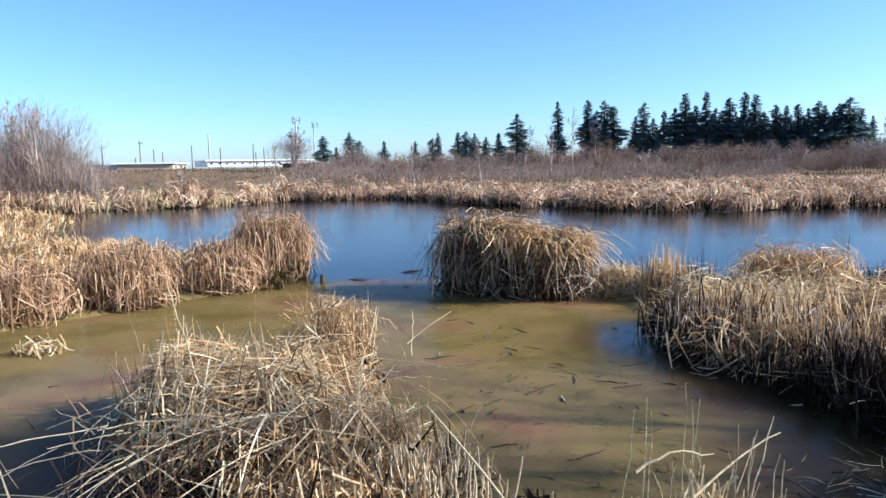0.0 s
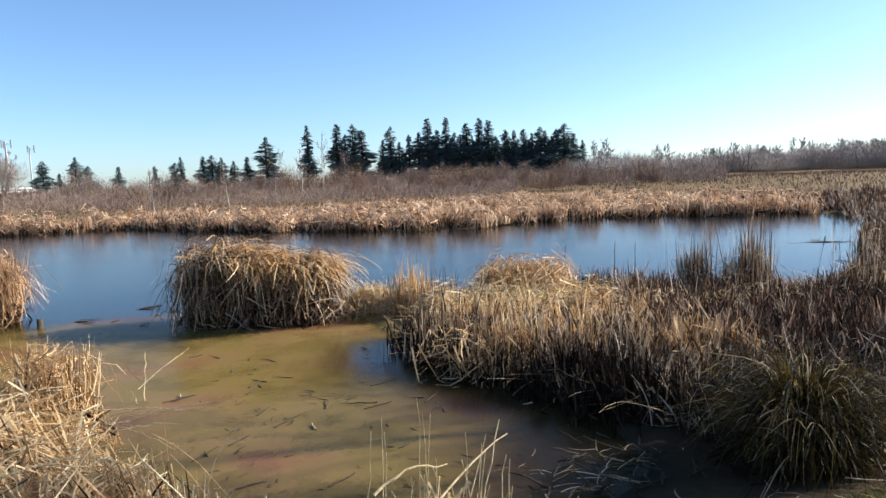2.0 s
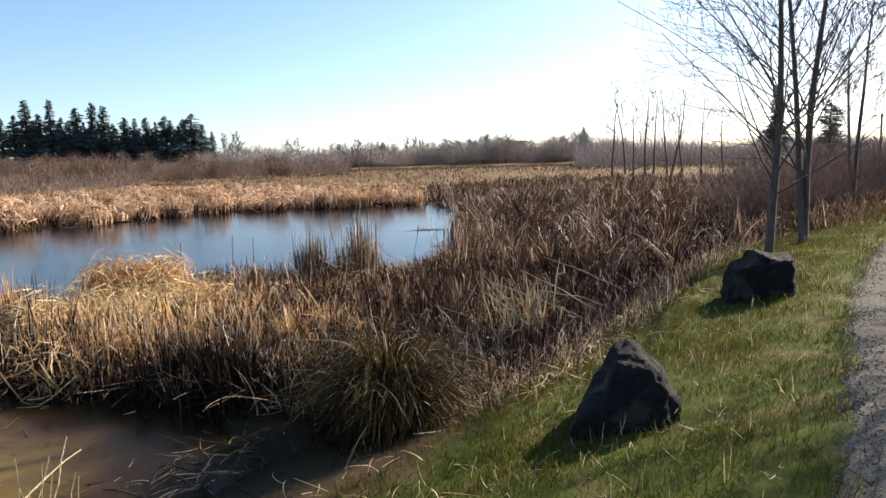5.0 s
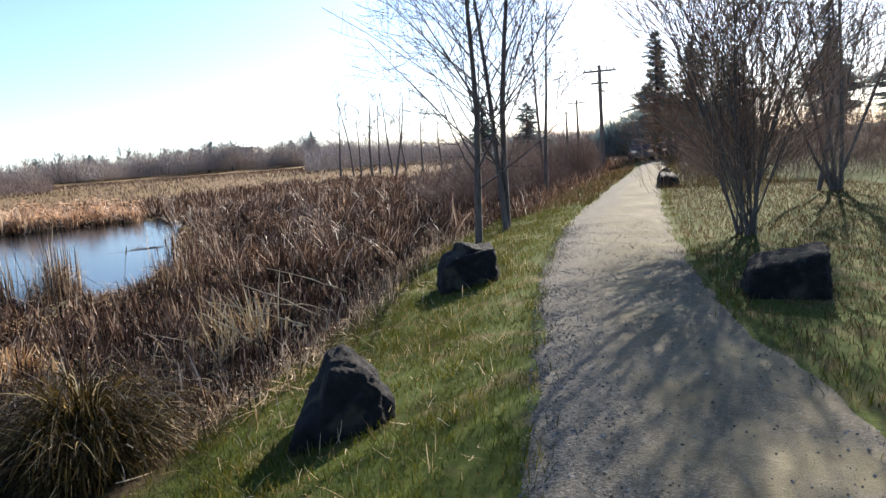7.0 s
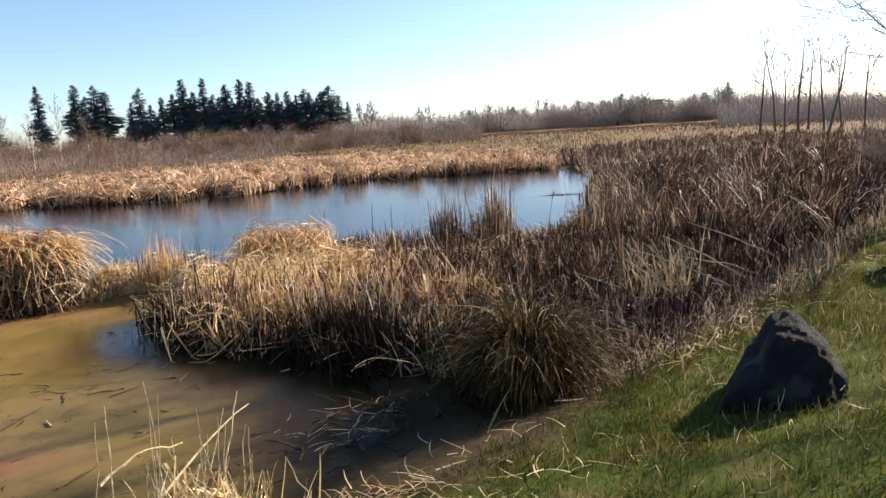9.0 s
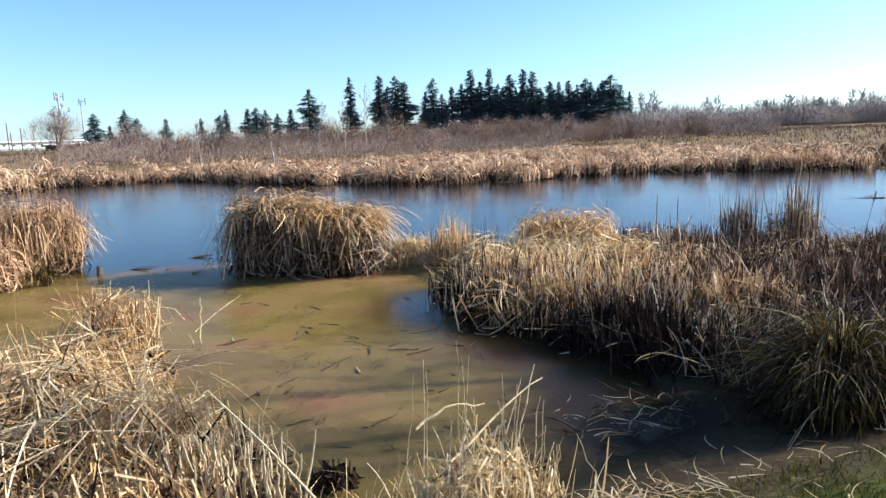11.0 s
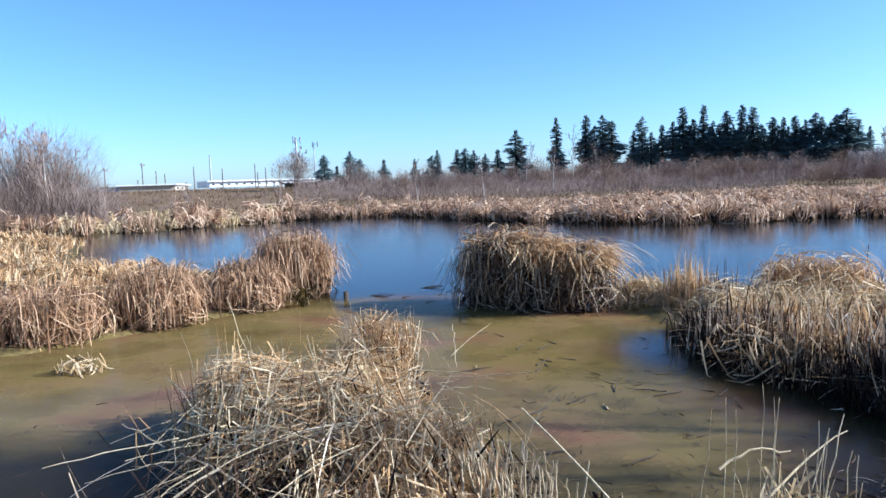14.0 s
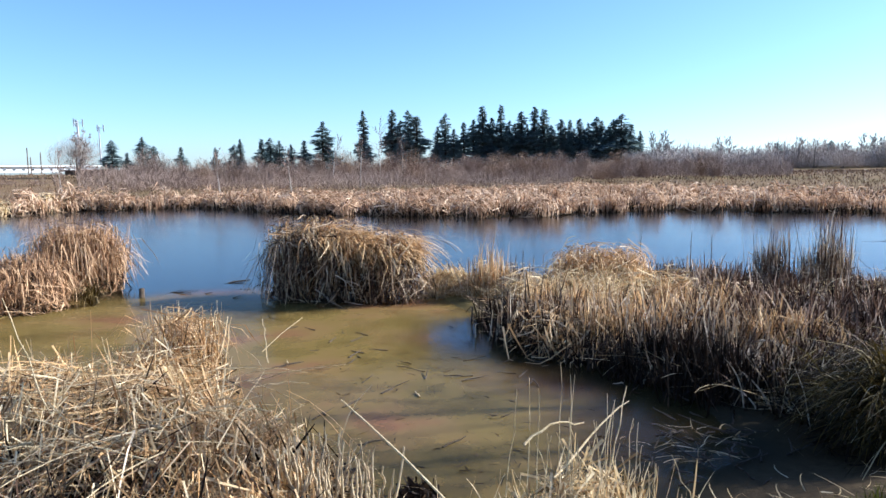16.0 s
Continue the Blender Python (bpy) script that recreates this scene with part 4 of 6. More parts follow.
v, q = mop(-1.08, 6.85, 0.3, 0.92, 260, rng, 0.013, (0.1, 0.7), 0.0, 1.0, 0.0, 0.45)
child("hanging_leaves", mesh_np("hanging_leaves", v, q, None, STRAW), near)
pts = np.concatenate([rng.normal((-1.6, 5.5), (0.55, 0.45), (120, 2)), rng.normal((-2.3, 6.0), (0.35, 0.4), (110, 2)), rng.normal((-1.2, 6.4), (0.3, 0.3), (70, 2)), rng.normal((-1.3, 4.6), (0.6, 0.3), (50, 2)), rng.normal((-0.6, 4.5), (0.4, 0.25), (40, 2))])
v, q = standing(pts, np.zeros(len(pts)) - 0.02, np.interp(pts[:, 1], [4.0, 5.2, 6.5], [0.42, 0.82, 0.92]), rng, 0.012, 0.6, 0.5, 0.45, 5)
tagged(child("leaning_leaves", mesh_np("leaning_leaves", v, q, None, STRAW), near), kind="stuff")
# long stems that slope from the crown down to the bank and the water
n = 260
th = rng.uniform(-2.9, -0.4, n)
top = np.stack([rng.normal(-1.35, 0.5, n), rng.normal(4.85, 0.35, n), rng.uniform(0.3, 0.56, n)], -1)
l = rng.uniform(0.5, 1.25, n)
foot = np.stack([top[:, 0] + np.cos(th) * l, top[:, 1] + np.sin(th) * l * 0.85, np.full(n, 0.03)], -1)
foot[:, 2] = np.maximum(height(foot[:, 0], foot[:, 1]), 0) + 0.01
s = np.linspace(0, 1, 5)[None, :, None]
pts = top[:, None] * (1 - s) + foot[:, None] * s
pts[..., 2] += np.sin(s[..., 0] * math.pi) * rng.uniform(-0.03, 0.14, n)[:, None]
sd = np.cross(foot - top, rng.normal(0, 1, (n, 3)))
sd /= np.linalg.norm(sd, axis=1)[:, None]
# West stems get the dark straw, painting the heap's shaded side
west = foot[:, 0] < -1.2
for pick, material in ((west, STRAW_AND_SHADE), (~west, STRAW)):
    v, q = ribbons(pts[pick], rng.uniform(0.006, 0.015, pick.sum()), sd[pick])
    tagged(child("stem_skirt", mesh_np("stem_skirt", v, q, None, material), near), kind="stuff")
for i in range(110):
    a = np.array([rng.uniform(-2.5, -0.3), rng.uniform(4.3, 6.6), rng.uniform(0.3, 0.58)])
    t, l = rng.uniform(0, 2 * math.pi), rng.uniform(0.3, 0.95)
    stalk_on(near, a, a + np.array([math.cos(t) * l, math.sin(t) * l, rng.uniform(-0.25, 0.25)]), rng.uniform(0.004, 0.007), rng.uniform(0, 0.03), i)
stalk_on(near, (-1.3, 4.7, 0.48), (-2.5, 3.55, 0.05), 0.0065, 0.16, 101)
stalk_on(near, (-1.0, 4.5, 0.42), (-1.75, 3.3, 0.2), 0.006, 0.12, 103)
stalk_on(near, (-1.1, 3.7, 0.22), (-2.7, 4.0, 0.28), 0.006, 0.02, 104)
stalk_on(near, (-1.75, 5.0, 0.4), (-2.1, 5.25, 1.35), 0.007, 0.0, 102)
stalk_on(near, (-1.35, 5.2, 0.4), (-1.5, 5.3, 1.02), 0.005, 0.0, 105)
for i in range(90):  # cut stubs at the heap's foot
    a = np.array([rng.normal(-0.08, 0.22), rng.normal(4.12, 0.26), 0.0])
    stalk_on(near, a, a + np.array([rng.normal(0, 0.08), rng.normal(0, 0.08), rng.uniform(0.26, 0.5)]), 0.0115, 0.0, 200 + i, STUB, "stub")

# reed bed on the right of the bay
RIGHT_BED = [(3.2, 12.4), (3.25, 10.6), (3.0, 9.4), (2.8, 8.6), (2.9, 7.6), (3.3, 6.85), (3.55, 6.05), (3.7, 5.3), (3.8, 4.6), (4.2, 4.1), (5.0, 3.6), (8.2, 3.9), (12, 4.8), (13.6, 8), (13.2, 10.4), (10.6, 9.4), (8.4, 10.4), (6.3, 12.2)]
OPEN_PATCH = [(3.3, 11.2), (3.1, 9.4), (4.3, 8.7), (6.0, 9.1), (7.2, 10.4), (6.2, 11.8), (4.6, 11.8)]
def bed_h(p):
    ed = edge_dist(RIGHT_BED, p[:, 0], p[:, 1])
    return (0.58 - 0.14 * step01(p[:, 0], 6.5, 8.5) + 0.30 * step01(p[:, 0], 10.5, 13.5) + 0.2 * step01(p[:, 1], 8.6, 9.8) * step01(p[:, 0], 7, 8)) * (0.8 + 0.2 * step01(ed, 0, 0.6)) * np.where(inside(OPEN_PATCH, p[:, 0], p[:, 1]), 0.5, 1.0)


def bed_keep(c):
    return ~inside(OPEN_PATCH, c[:, 0], c[:, 1]) | (rng.uniform(0, 1, len(c)) < 0.14)


WEST_HALF = [p for p in RIGHT_BED if p[0] < 6.6] + []
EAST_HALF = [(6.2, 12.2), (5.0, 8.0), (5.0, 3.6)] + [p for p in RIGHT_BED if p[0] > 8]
# The east half takes the darker russet to stand in for shade
for poly, cl, label, material in ((WEST_HALF, 330, "ragged stand of dead reeds, pale leaves among shade-dark ones", STRAW_AND_SHADE), (EAST_HALF, 620, "dense brown stand of dead reeds by the bank, darkened as shade", RUSSET_AND_SHADE)):
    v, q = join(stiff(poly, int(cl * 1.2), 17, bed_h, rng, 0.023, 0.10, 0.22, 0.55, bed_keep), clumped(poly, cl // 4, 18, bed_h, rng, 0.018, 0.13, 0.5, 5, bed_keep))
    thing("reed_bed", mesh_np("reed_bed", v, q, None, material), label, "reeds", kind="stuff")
# Fringe in near-black colour: paints the shaded front of the bed
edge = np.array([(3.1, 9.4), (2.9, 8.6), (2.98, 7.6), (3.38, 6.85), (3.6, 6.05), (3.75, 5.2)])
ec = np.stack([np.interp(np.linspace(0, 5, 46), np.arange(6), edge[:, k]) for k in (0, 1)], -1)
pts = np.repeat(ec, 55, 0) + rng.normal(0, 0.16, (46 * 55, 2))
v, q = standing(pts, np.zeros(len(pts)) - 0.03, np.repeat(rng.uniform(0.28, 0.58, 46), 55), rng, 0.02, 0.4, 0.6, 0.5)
thing("reed_fringe", mesh_np("reed_fringe", v, q, None, ROT_AND_SHADE), "ragged fringe of dead reeds standing in the water, coloured as shade", "reeds", kind="stuff")
lit = scatter(RIGHT_BED, 5000, rng)
lit = lit[(lit[:, 0] < 6.2) | (lit[:, 1] > 8.6)]
v, q = join(litter(lit, np.maximum(height(lit[:, 0], lit[:, 1]), 0) + rng.uniform(0, 0.16, len(lit)), 0.55, rng, 0.014, 0.3), heap(2.95, 11.85, 0.55, 0.4, 0.3, 600, rng, 0, 0.013, 0.6), thatch(3.3, 11.6, 0.5, 0.4, 0.22, 400, rng), jackstraw(2.95, 11.6, 0.5, 0.32, 0.4, 420, rng, 0.016, 0.45), heap(4.6, 9.6, 0.8, 0.5, 0.3, 500, rng, 0, 0.016, 0.5), heap(4.6, 10.3, 1.0, 0.6, 0.28, 700, rng, 0, 0.013, 0.6))
thing("reed_litter", mesh_np("reed_litter", v, q, None, STRAW_PALE), "pale trampled reed litter lying among the reeds", "reeds", kind="stuff")
# Low leaves coloured near black, as the shade between the reed stems
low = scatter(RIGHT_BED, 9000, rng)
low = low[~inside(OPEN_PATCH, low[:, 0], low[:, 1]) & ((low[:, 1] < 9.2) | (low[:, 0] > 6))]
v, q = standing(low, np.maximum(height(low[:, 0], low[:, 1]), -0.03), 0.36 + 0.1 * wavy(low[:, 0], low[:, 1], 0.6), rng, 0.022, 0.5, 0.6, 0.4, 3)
thing("reed_undergrowth", mesh_np("reed_undergrowth", v, q, None, ROT_AND_SHADE), "rotting leaves at the foot of the reeds, coloured as shade", "reeds", kind="stuff")
# Same dark colour again, as the backlit front beside the bank
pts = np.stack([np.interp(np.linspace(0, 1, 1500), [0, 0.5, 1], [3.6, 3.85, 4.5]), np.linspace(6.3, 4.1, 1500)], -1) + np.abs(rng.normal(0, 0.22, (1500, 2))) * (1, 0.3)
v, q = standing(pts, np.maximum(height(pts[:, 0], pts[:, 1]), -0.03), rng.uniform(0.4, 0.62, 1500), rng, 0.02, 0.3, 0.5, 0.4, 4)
thing("reed_fringe", mesh_np("reed_fringe", v, q, None, ROT_AND_SHADE), "reeds standing in the mud by the bank, coloured as shade", "reeds", kind="stuff")
rightstems = thing("broken_reeds", mesh_np("broken_reeds", *standing(rng.normal((7.2, 4.55), (0.4, 0.22), (170, 2)), np.full(170, 0.05), 0.85, rng, 0.02, 0.35, 0.6, 0.5), None, STRAW_PALE), "pale broken reed leaves leaning at the bank's foot", "reeds", "leaning reeds")
for i, (a, b) in enumerate([((7.6, 3.9, 0.35), (6.9, 4.75, 0.8)), ((8.1, 4.0, 0.35), (7.9, 5.0, 0.8)), ((8.6, 4.1, 0.3), (7.7, 4.6, 0.6)), ((7.3, 4.5, 0.2), (7.0, 4.9, 0.85)), ((7.4, 4.4, 0.2), (7.7, 4.8, 0.8)), ((9.8, 4.5, 0.3), (9.1, 5.4, 0.8)), ((6.9, 4.0, 0.25), (6.6, 4.6, 0.75))]):
    stalk_on(rightstems, a, b, 0.011, 0.03, 300 + i)
heads = empty("cattail_stand", "standing cattails with brown seed heads", "cattails", "cattail stands", (0, 0, 0))
for i in range(26):
    seed_head(heads, rng.uniform(9.0, 15.5), rng.uniform(6.2, 8.8) + 0.3 * (i % 3), rng.uniform(0.7, 1.15), tilt=rng.normal(0, 0.12))
for x, y, h in [(7.15, 10.6, 1.05), (7.5, 10.5, 1.0), (6.5, 11.2, 0.95)]:
    stalk_on(heads, (x, y, 0), (x + 0.03, y, h), 0.011, 0, int(x * 10), TWIG_WET_AND_SHADE)

for k in range(30):  # bright bent bunches over the darker stems
    cx, cy = rng.uniform(3.1, 6.4), rng.uniform(6.3, 9.2)
    if not inside(RIGHT_BED, np.array([cx]), np.array([cy]))[0]:
        continue
    v, q = stiff([(cx - 0.3, cy - 0.3), (cx + 0.3, cy - 0.3), (cx + 0.3, cy + 0.3), (cx - 0.3, cy + 0.3)], 5, 20, 0.62, rng, 0.024, 0.09, 0.28, 0.75)
    thing("bent_reeds", mesh_np("bent_reeds", v, q, None, STRAW), "bright bunch of bent straw-coloured reeds", "reeds", "bent bunches", "stuff")
for k in range(26):  # slumped heaps among the standing reeds
    cx, cy = scatter(WEST_HALF, 1, rng)[0]
    if cy < 7.4:
        continue
    r, hh = rng.uniform(0.28, 0.5), rng.uniform(0.22, 0.45)
    v, q = thatch(cx, cy, r, r * 0.8, hh, 170, rng, rng.uniform(0, 3), 0.018, 0.5, 1.3, 0.14, 0.6, (-0.1, 0.4))
    thing("slumped_reeds", mesh_np("slumped_reeds", v, q, None, STRAW_PALE if k % 3 else STRAW), "pale slumped heap of broken reed leaves", "reeds", "slumped heaps", "stuff")

for cx, cy, r, h, n, label in [(3.5, 11.0, 0.15, 1.02, 380, "spiky clump of dead cattails at the water's edge"), (3.85, 10.75, 0.18, 0.8, 300, "spiky clump of dead cattails at the water's edge"), (8.55, 10.2, 0.15, 1.2, 340, "spiky clump of dead cattails at the water's edge"), (9.5, 9.8, 0.17, 1.42, 420, "tall spiky clump of dead cattails at the water's edge"), (9.0, 9.7, 0.2, 0.9, 300, "spiky clump of dead cattails at the water's edge"),
                               (11.2, 8.9, 0.25, 0.8, 240, "spiky clump of dead cattails at the water's edge"), (7.2, 10.6, 0.3, 0.6, 260, "low clump of dead cattails at the water's edge"), (3.1, 8.2, 0.24, 0.66, 300, "ragged clump of dead cattails standing in the shallows"), (3.5, 7.3, 0.24, 0.66, 320, "ragged clump of dead cattails standing in the shallows"), (3.9, 7.9, 0.25, 0.68, 300, "ragged clump of dead cattails standing in the shallows"), (4.2, 6.6, 0.25, 0.66, 300, "ragged clump of dead cattails standing in the shallows"),
                               (14.6, 10.9, 0.3, 0.8, 260, "spiky clump of dead cattails at the water's edge"), (16.9, 13.1, 0.35, 0.8, 260, "spiky clump of dead cattails at the water's edge")]:
    pts = rng.normal((cx, cy), r, (n, 2))
    v, q = standing(pts, np.zeros(n) - 0.03, h * rng.uniform(0.6, 1.05, n), rng, 0.015, 0.10, 0.14, 0.4, 5)
    v2, q2 = thatch(cx, cy, r * 1.5, r * 1.4, h * 0.5, n // 4, rng, 0, 0.017, 0.4, 0.9, 0.1)
    thing("cattail_clump", mesh_np("cattail_clump", *join((v, q), (v2, q2)), None, STRAW_AND_SHADE if n not in (320, 380) else STRAW), label, "cattails", "cattail clumps", "stuff")
v, q = join(mop(5.3, 11.1, 0.45, 0.82, 300, rng, 0.016, (0.3, 1.0)), mop(5.9, 10.85, 0.4, 0.78, 260, rng, 0.016, (0.3, 1.0)), thatch(5.6, 11.0, 0.85, 0.5, 0.72, 900, rng, -0.35, 0.016, 0.42, 1.1, 0.12))
thing("cattail_clump", mesh_np("cattail_clump", v, q, None, STRAW), "rounded heap of slumped straw-coloured cattails", "cattails", "cattail clumps", "stuff")

# marsh east of the pond and the far marsh
EAST = [(12.4, 4.7), (22, 5.2), (45, 5.8), (62, 12), (58, 34), (36, 40), (30, 26.5), (29.4, 25), (23.5, 19.6), (19.1, 15.5), (16.8, 14.1), (16.4, 12.2), (14.2, 10.6)]
v, q = stiff(EAST, 1700, 22, lambda p: 0.52 + 0.2 * step01(p[:, 0], 14, 20), rng, lambda p: 0.009 + 0.0009 * np.hypot(p[:, 0], p[:, 1]), 0.15, 0.22, 0.5, None, 4)
thing("reed_bed", mesh_np("reed_bed", v, q, None, RUSSET_AND_SHADE), "wide brown bed of dead cattails beside the pond", "reeds", kind="stuff")
spots = scatter([(11.5, 5.0), (22, 5.4), (34, 6.2), (34, 22), (28, 22), (19.6, 15.2), (17.0, 13.2), (12.0, 9.2)], 170, rng)
v, q = sheaves(spots, 26, 0.95, rng, lambda p: 0.010 + 0.0009 * np.hypot(p[:, 0], p[:, 1]), (0.6, 2.3))
thing("bent_reeds", mesh_np("bent_reeds", v, q, None, RUSSET_AND_SHADE), "scattered bunches of bent russet reeds in the marsh", "reeds", kind="stuff")
# Near-black leaves stand in for the shade inside this marsh
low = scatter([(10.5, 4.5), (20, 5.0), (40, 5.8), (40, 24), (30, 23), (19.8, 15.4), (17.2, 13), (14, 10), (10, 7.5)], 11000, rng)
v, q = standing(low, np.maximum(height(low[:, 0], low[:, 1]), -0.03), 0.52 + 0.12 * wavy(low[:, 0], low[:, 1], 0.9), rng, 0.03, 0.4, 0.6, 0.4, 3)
thing("reed_undergrowth", mesh_np("reed_undergrowth", v, q, None, ROT_AND_SHADE), "rotting leaves among the marsh reeds, coloured as shade", "reeds", kind="stuff")
v, q = stiff([(16.8, 4.3), (24, 3.9), (40, 4.0), (60, 4.8), (60, 6.6), (40, 5.9), (16.8, 5.2)], 420, 20, 0.7, rng, lambda p: 0.010 + 0.0008 * np.hypot(p[:, 0], p[:, 1]), 0.16, 0.22, 0.5, None, 4)
thing("reed_bed", mesh_np("reed_bed", v, q, None, RUSSET_AND_SHADE), "strip of dead brown reeds and stalks along the path's verge", "reeds", kind="stuff")
NORTH = [(-9.5, 45.9), (-3, 46.4), (-0.9, 42.7), (1.4, 38.9), (4.6, 34.5), (7.2, 32.4), (9.8, 30.5), (13, 30.0), (17, 31.3), (20, 31.0), (24.3, 28.3), (28.8, 25), (40, 38), (30, 62), (8, 58), (-8, 54)]
v, q = join(clumped(NORTH, 500, 14, 0.5, rng, lambda p: 0.010 + 0.0008 * np.hypot(p[:, 0], p[:, 1]), 0.26, 0.85, 4), far_mops(scatter(NORTH, 620, rng), 0.62, 0.42, 34, rng, 0.06))
thing("reed_bed", mesh_np("reed_bed", v, q, None, MARSH), "broad tan marsh of dead cattails along the far shore", "reeds", kind="stuff")
# Shaded gaps between the clumps, painted by near-black leaves
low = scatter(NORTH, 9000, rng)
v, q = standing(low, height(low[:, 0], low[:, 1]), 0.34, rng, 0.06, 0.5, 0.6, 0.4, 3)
thing("reed_undergrowth", mesh_np("reed_undergrowth", v, q, None, ROT_AND_SHADE), "rotting leaves between the far clumps, coloured as shaded gaps", "reeds", kind="stuff")
NW = [(-30, 37.6), (-22.5, 36.2), (-20, 36.0), (-16.5, 38.1), (-13.9, 40.7), (-10.5, 45.7), (-9, 50), (-14, 48), (-20, 43), (-30, 42)]
v, q = join(clumped(NW, 160, 16, 0.6, rng, 0.045, 0.26, 0.8, 4), far_mops(scatter(NW, 60, rng), 0.8, 0.5, 50, rng, 0.05))
thing("reed_bed", mesh_np("reed_bed", v, q, None, STRAW_PALE), "narrow fringe of pale reeds along the pond", "reeds", kind="stuff")
FAR = [(-60, 44), (-20, 46), (-9, 54), (8, 59), (30, 63), (41, 40), (46, 36), (60, 36), (64, 13), (110, 20), (150, 60), (110, 110), (60, 140), (0, 110), (-60, 90)]
xy = scatter(FAR, 34000, rng)
rr = np.hypot(xy[:, 0], xy[:, 1])
v, q = standing(xy, height(xy[:, 0], xy[:, 1]), 0.36 + 0.16 * wavy(xy[:, 0], xy[:, 1], 5.0, 9.0), rng, 0.0009 * rr, 0.35, 0.7, 0.3, 2)
thing("field_grass", mesh_np("field_grass", v, q, None, FIELD), "dull brown rough grass of the open field", "grass", kind="stuff")


def shore_heaps(line, count, back, material, label, seed, h=(0.45, 0.95)):
    """Slumped clumps of cattails that overhang the far waterline."""
    rng = np.random.default_rng(seed)
    line = np.asarray(line, float)
    seg = np.concatenate([[0], np.cumsum(np.hypot(*np.diff(line, axis=0).T))])
    out = []
    for s in np.sort(rng.uniform(0, seg[-1], count)):
        cx, cy = np.interp(s, seg, line[:, 0]), np.interp(s, seg, line[:, 1])
        b = rng.uniform(0, 1) ** 2 * back
        out.append((cx, cy + b))
    spots = np.array(out)
    # Near-black leaves paint the shade under the overhanging clumps
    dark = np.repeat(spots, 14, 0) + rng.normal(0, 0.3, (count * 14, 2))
    thing("reed_undergrowth", mesh_np("reed_undergrowth", *standing(dark, np.zeros(len(dark)), 0.55 * h[1], rng, 0.07, 0.5, 0.5, 0.4, 3), None, ROT_AND_SHADE), "rotting leaves at the foot of the far reeds, coloured as shade", "reeds", kind="stuff")
    thing("shore_reeds", mesh_np("shore_reeds", *far_mops(spots, h[1], 0.45, 46, rng, 0.046), None, material), label, "reeds", kind="stuff")


shore_heaps([(-10.5, 45.9), (-3, 46.6), (-0.8, 42.9), (1.5, 39.1), (4.7, 34.7), (7.3, 32.6), (9.8, 30.7), (13, 30.2), (17, 31.5), (20, 31.2), (24.3, 28.4), (28.8, 25.2)], 210, 4.0, MARSH, "slumped pale cattails overhanging the far waterline", 301)
shore_heaps([(-30, 37.8), (-22.5, 36.4), (-20, 36.2), (-16.5, 38.3), (-13.9, 40.9), (-10.5, 45.9)], 46, 1.2, MARSH, "slumped pale reeds along the far shore", 302, (0.7, 1.3))
bx = rng.uniform(4.6, 17, 2600)
by = np.interp(bx, BANK_X, BANK_Y) + rng.normal(0.35, 0.28, 2600)
v, q = standing(np.stack([bx, by], -1), height(bx, by) - 0.01, 0.34 + 0.1 * wavy(bx, by, 0.5), rng, 0.009, 0.6, 1.0, 0.35, 4)
thing("bank_grass", mesh_np("bank_grass", v, q, None, STRAW_AND_SHADE), "dry tangled grass along the foot of the bank", "grass", kind="stuff")

# ---- bank: sedge, grasses, boulders, stones ----
rng = np.random.default_rng(23)


def sedge(cx, cy, r, h, n, bunches=46):
    """A sedge tussock: bunches of long leaves that rise steeply from one crown, arch over and nod at their tips."""
    z = hz(cx, cy)
    ba, bl = rng.uniform(0, 2 * math.pi, bunches), rng.uniform(0.05, 0.95, bunches)
    be, bh = rng.uniform(1.7, 2.9, bunches), rng.uniform(0.65, 1.15, bunches)
    i = rng.integers(0, bunches, n)
    az = ba[i] + rng.normal(0, 0.3, n)
    q = rng.uniform(0, 0.45, n) * r * np.minimum(1, bl[i] + 0.3)
    base = np.stack([cx + q * np.cos(az), cy + q * np.sin(az), np.full(n, z + 0.03) + rng.uniform(0, 0.16, n)], -1)
    lean0 = np.maximum(0.02, bl[i] + rng.normal(0, 0.15, n))
    end = np.maximum(lean0 + 0.3, be[i] + rng.normal(0, 0.3, n))
    s = (np.arange(9) + 0.5) / 9
    bendy = rng.uniform(0.2, 0.5, n)[:, None]
    phi = lean0[:, None] + (end - lean0)[:, None] * step01(s[None], bendy, bendy + 0.5)
    return blades(base, h * bh[i] * rng.uniform(0.55, 1.2, n), az, lean0, lean0, rng.uniform(0.006, 0.015, n), 9, 1.0, wobble=rng.normal(0, 0.6, n), floor=z - 0.15, phi=phi)


tus = empty("sedge_tussock", "dense olive-green sedge tussock with drooping leaves", "sedge", "sedges", (0, 0, 0))
child("green_leaves", mesh_np("green_leaves", *sedge(4.3, 3.85, 0.8, 0.92, 3900, 90), None, SEDGE), tus)
child("dead_leaves", mesh_np("dead_leaves", *sedge(4.35, 3.85, 0.8, 0.8, 380), None, STRAW_AND_SHADE), tus, "brown dead leaves hanging at the skirt")
# Near-black leaves paint the shade under the tussock
tagged(child("shade_core", mesh_np("shade_core", *heap(4.3, 3.85, 0.62, 0.55, 0.4, 900, rng, 0, 0.02, 0.4, 0.1), None, ROT_AND_SHADE), tus, "rotting leaves under the tussock, dark as its shaded underside"), kind="stuff")
thing("sedge_tussock", mesh_np("sedge_tussock", *sedge(-3.0, 12.6, 0.2, 0.5, 260, 12), None, SEDGE), "small upright green rush at the water's edge", "sedge", "sedges")


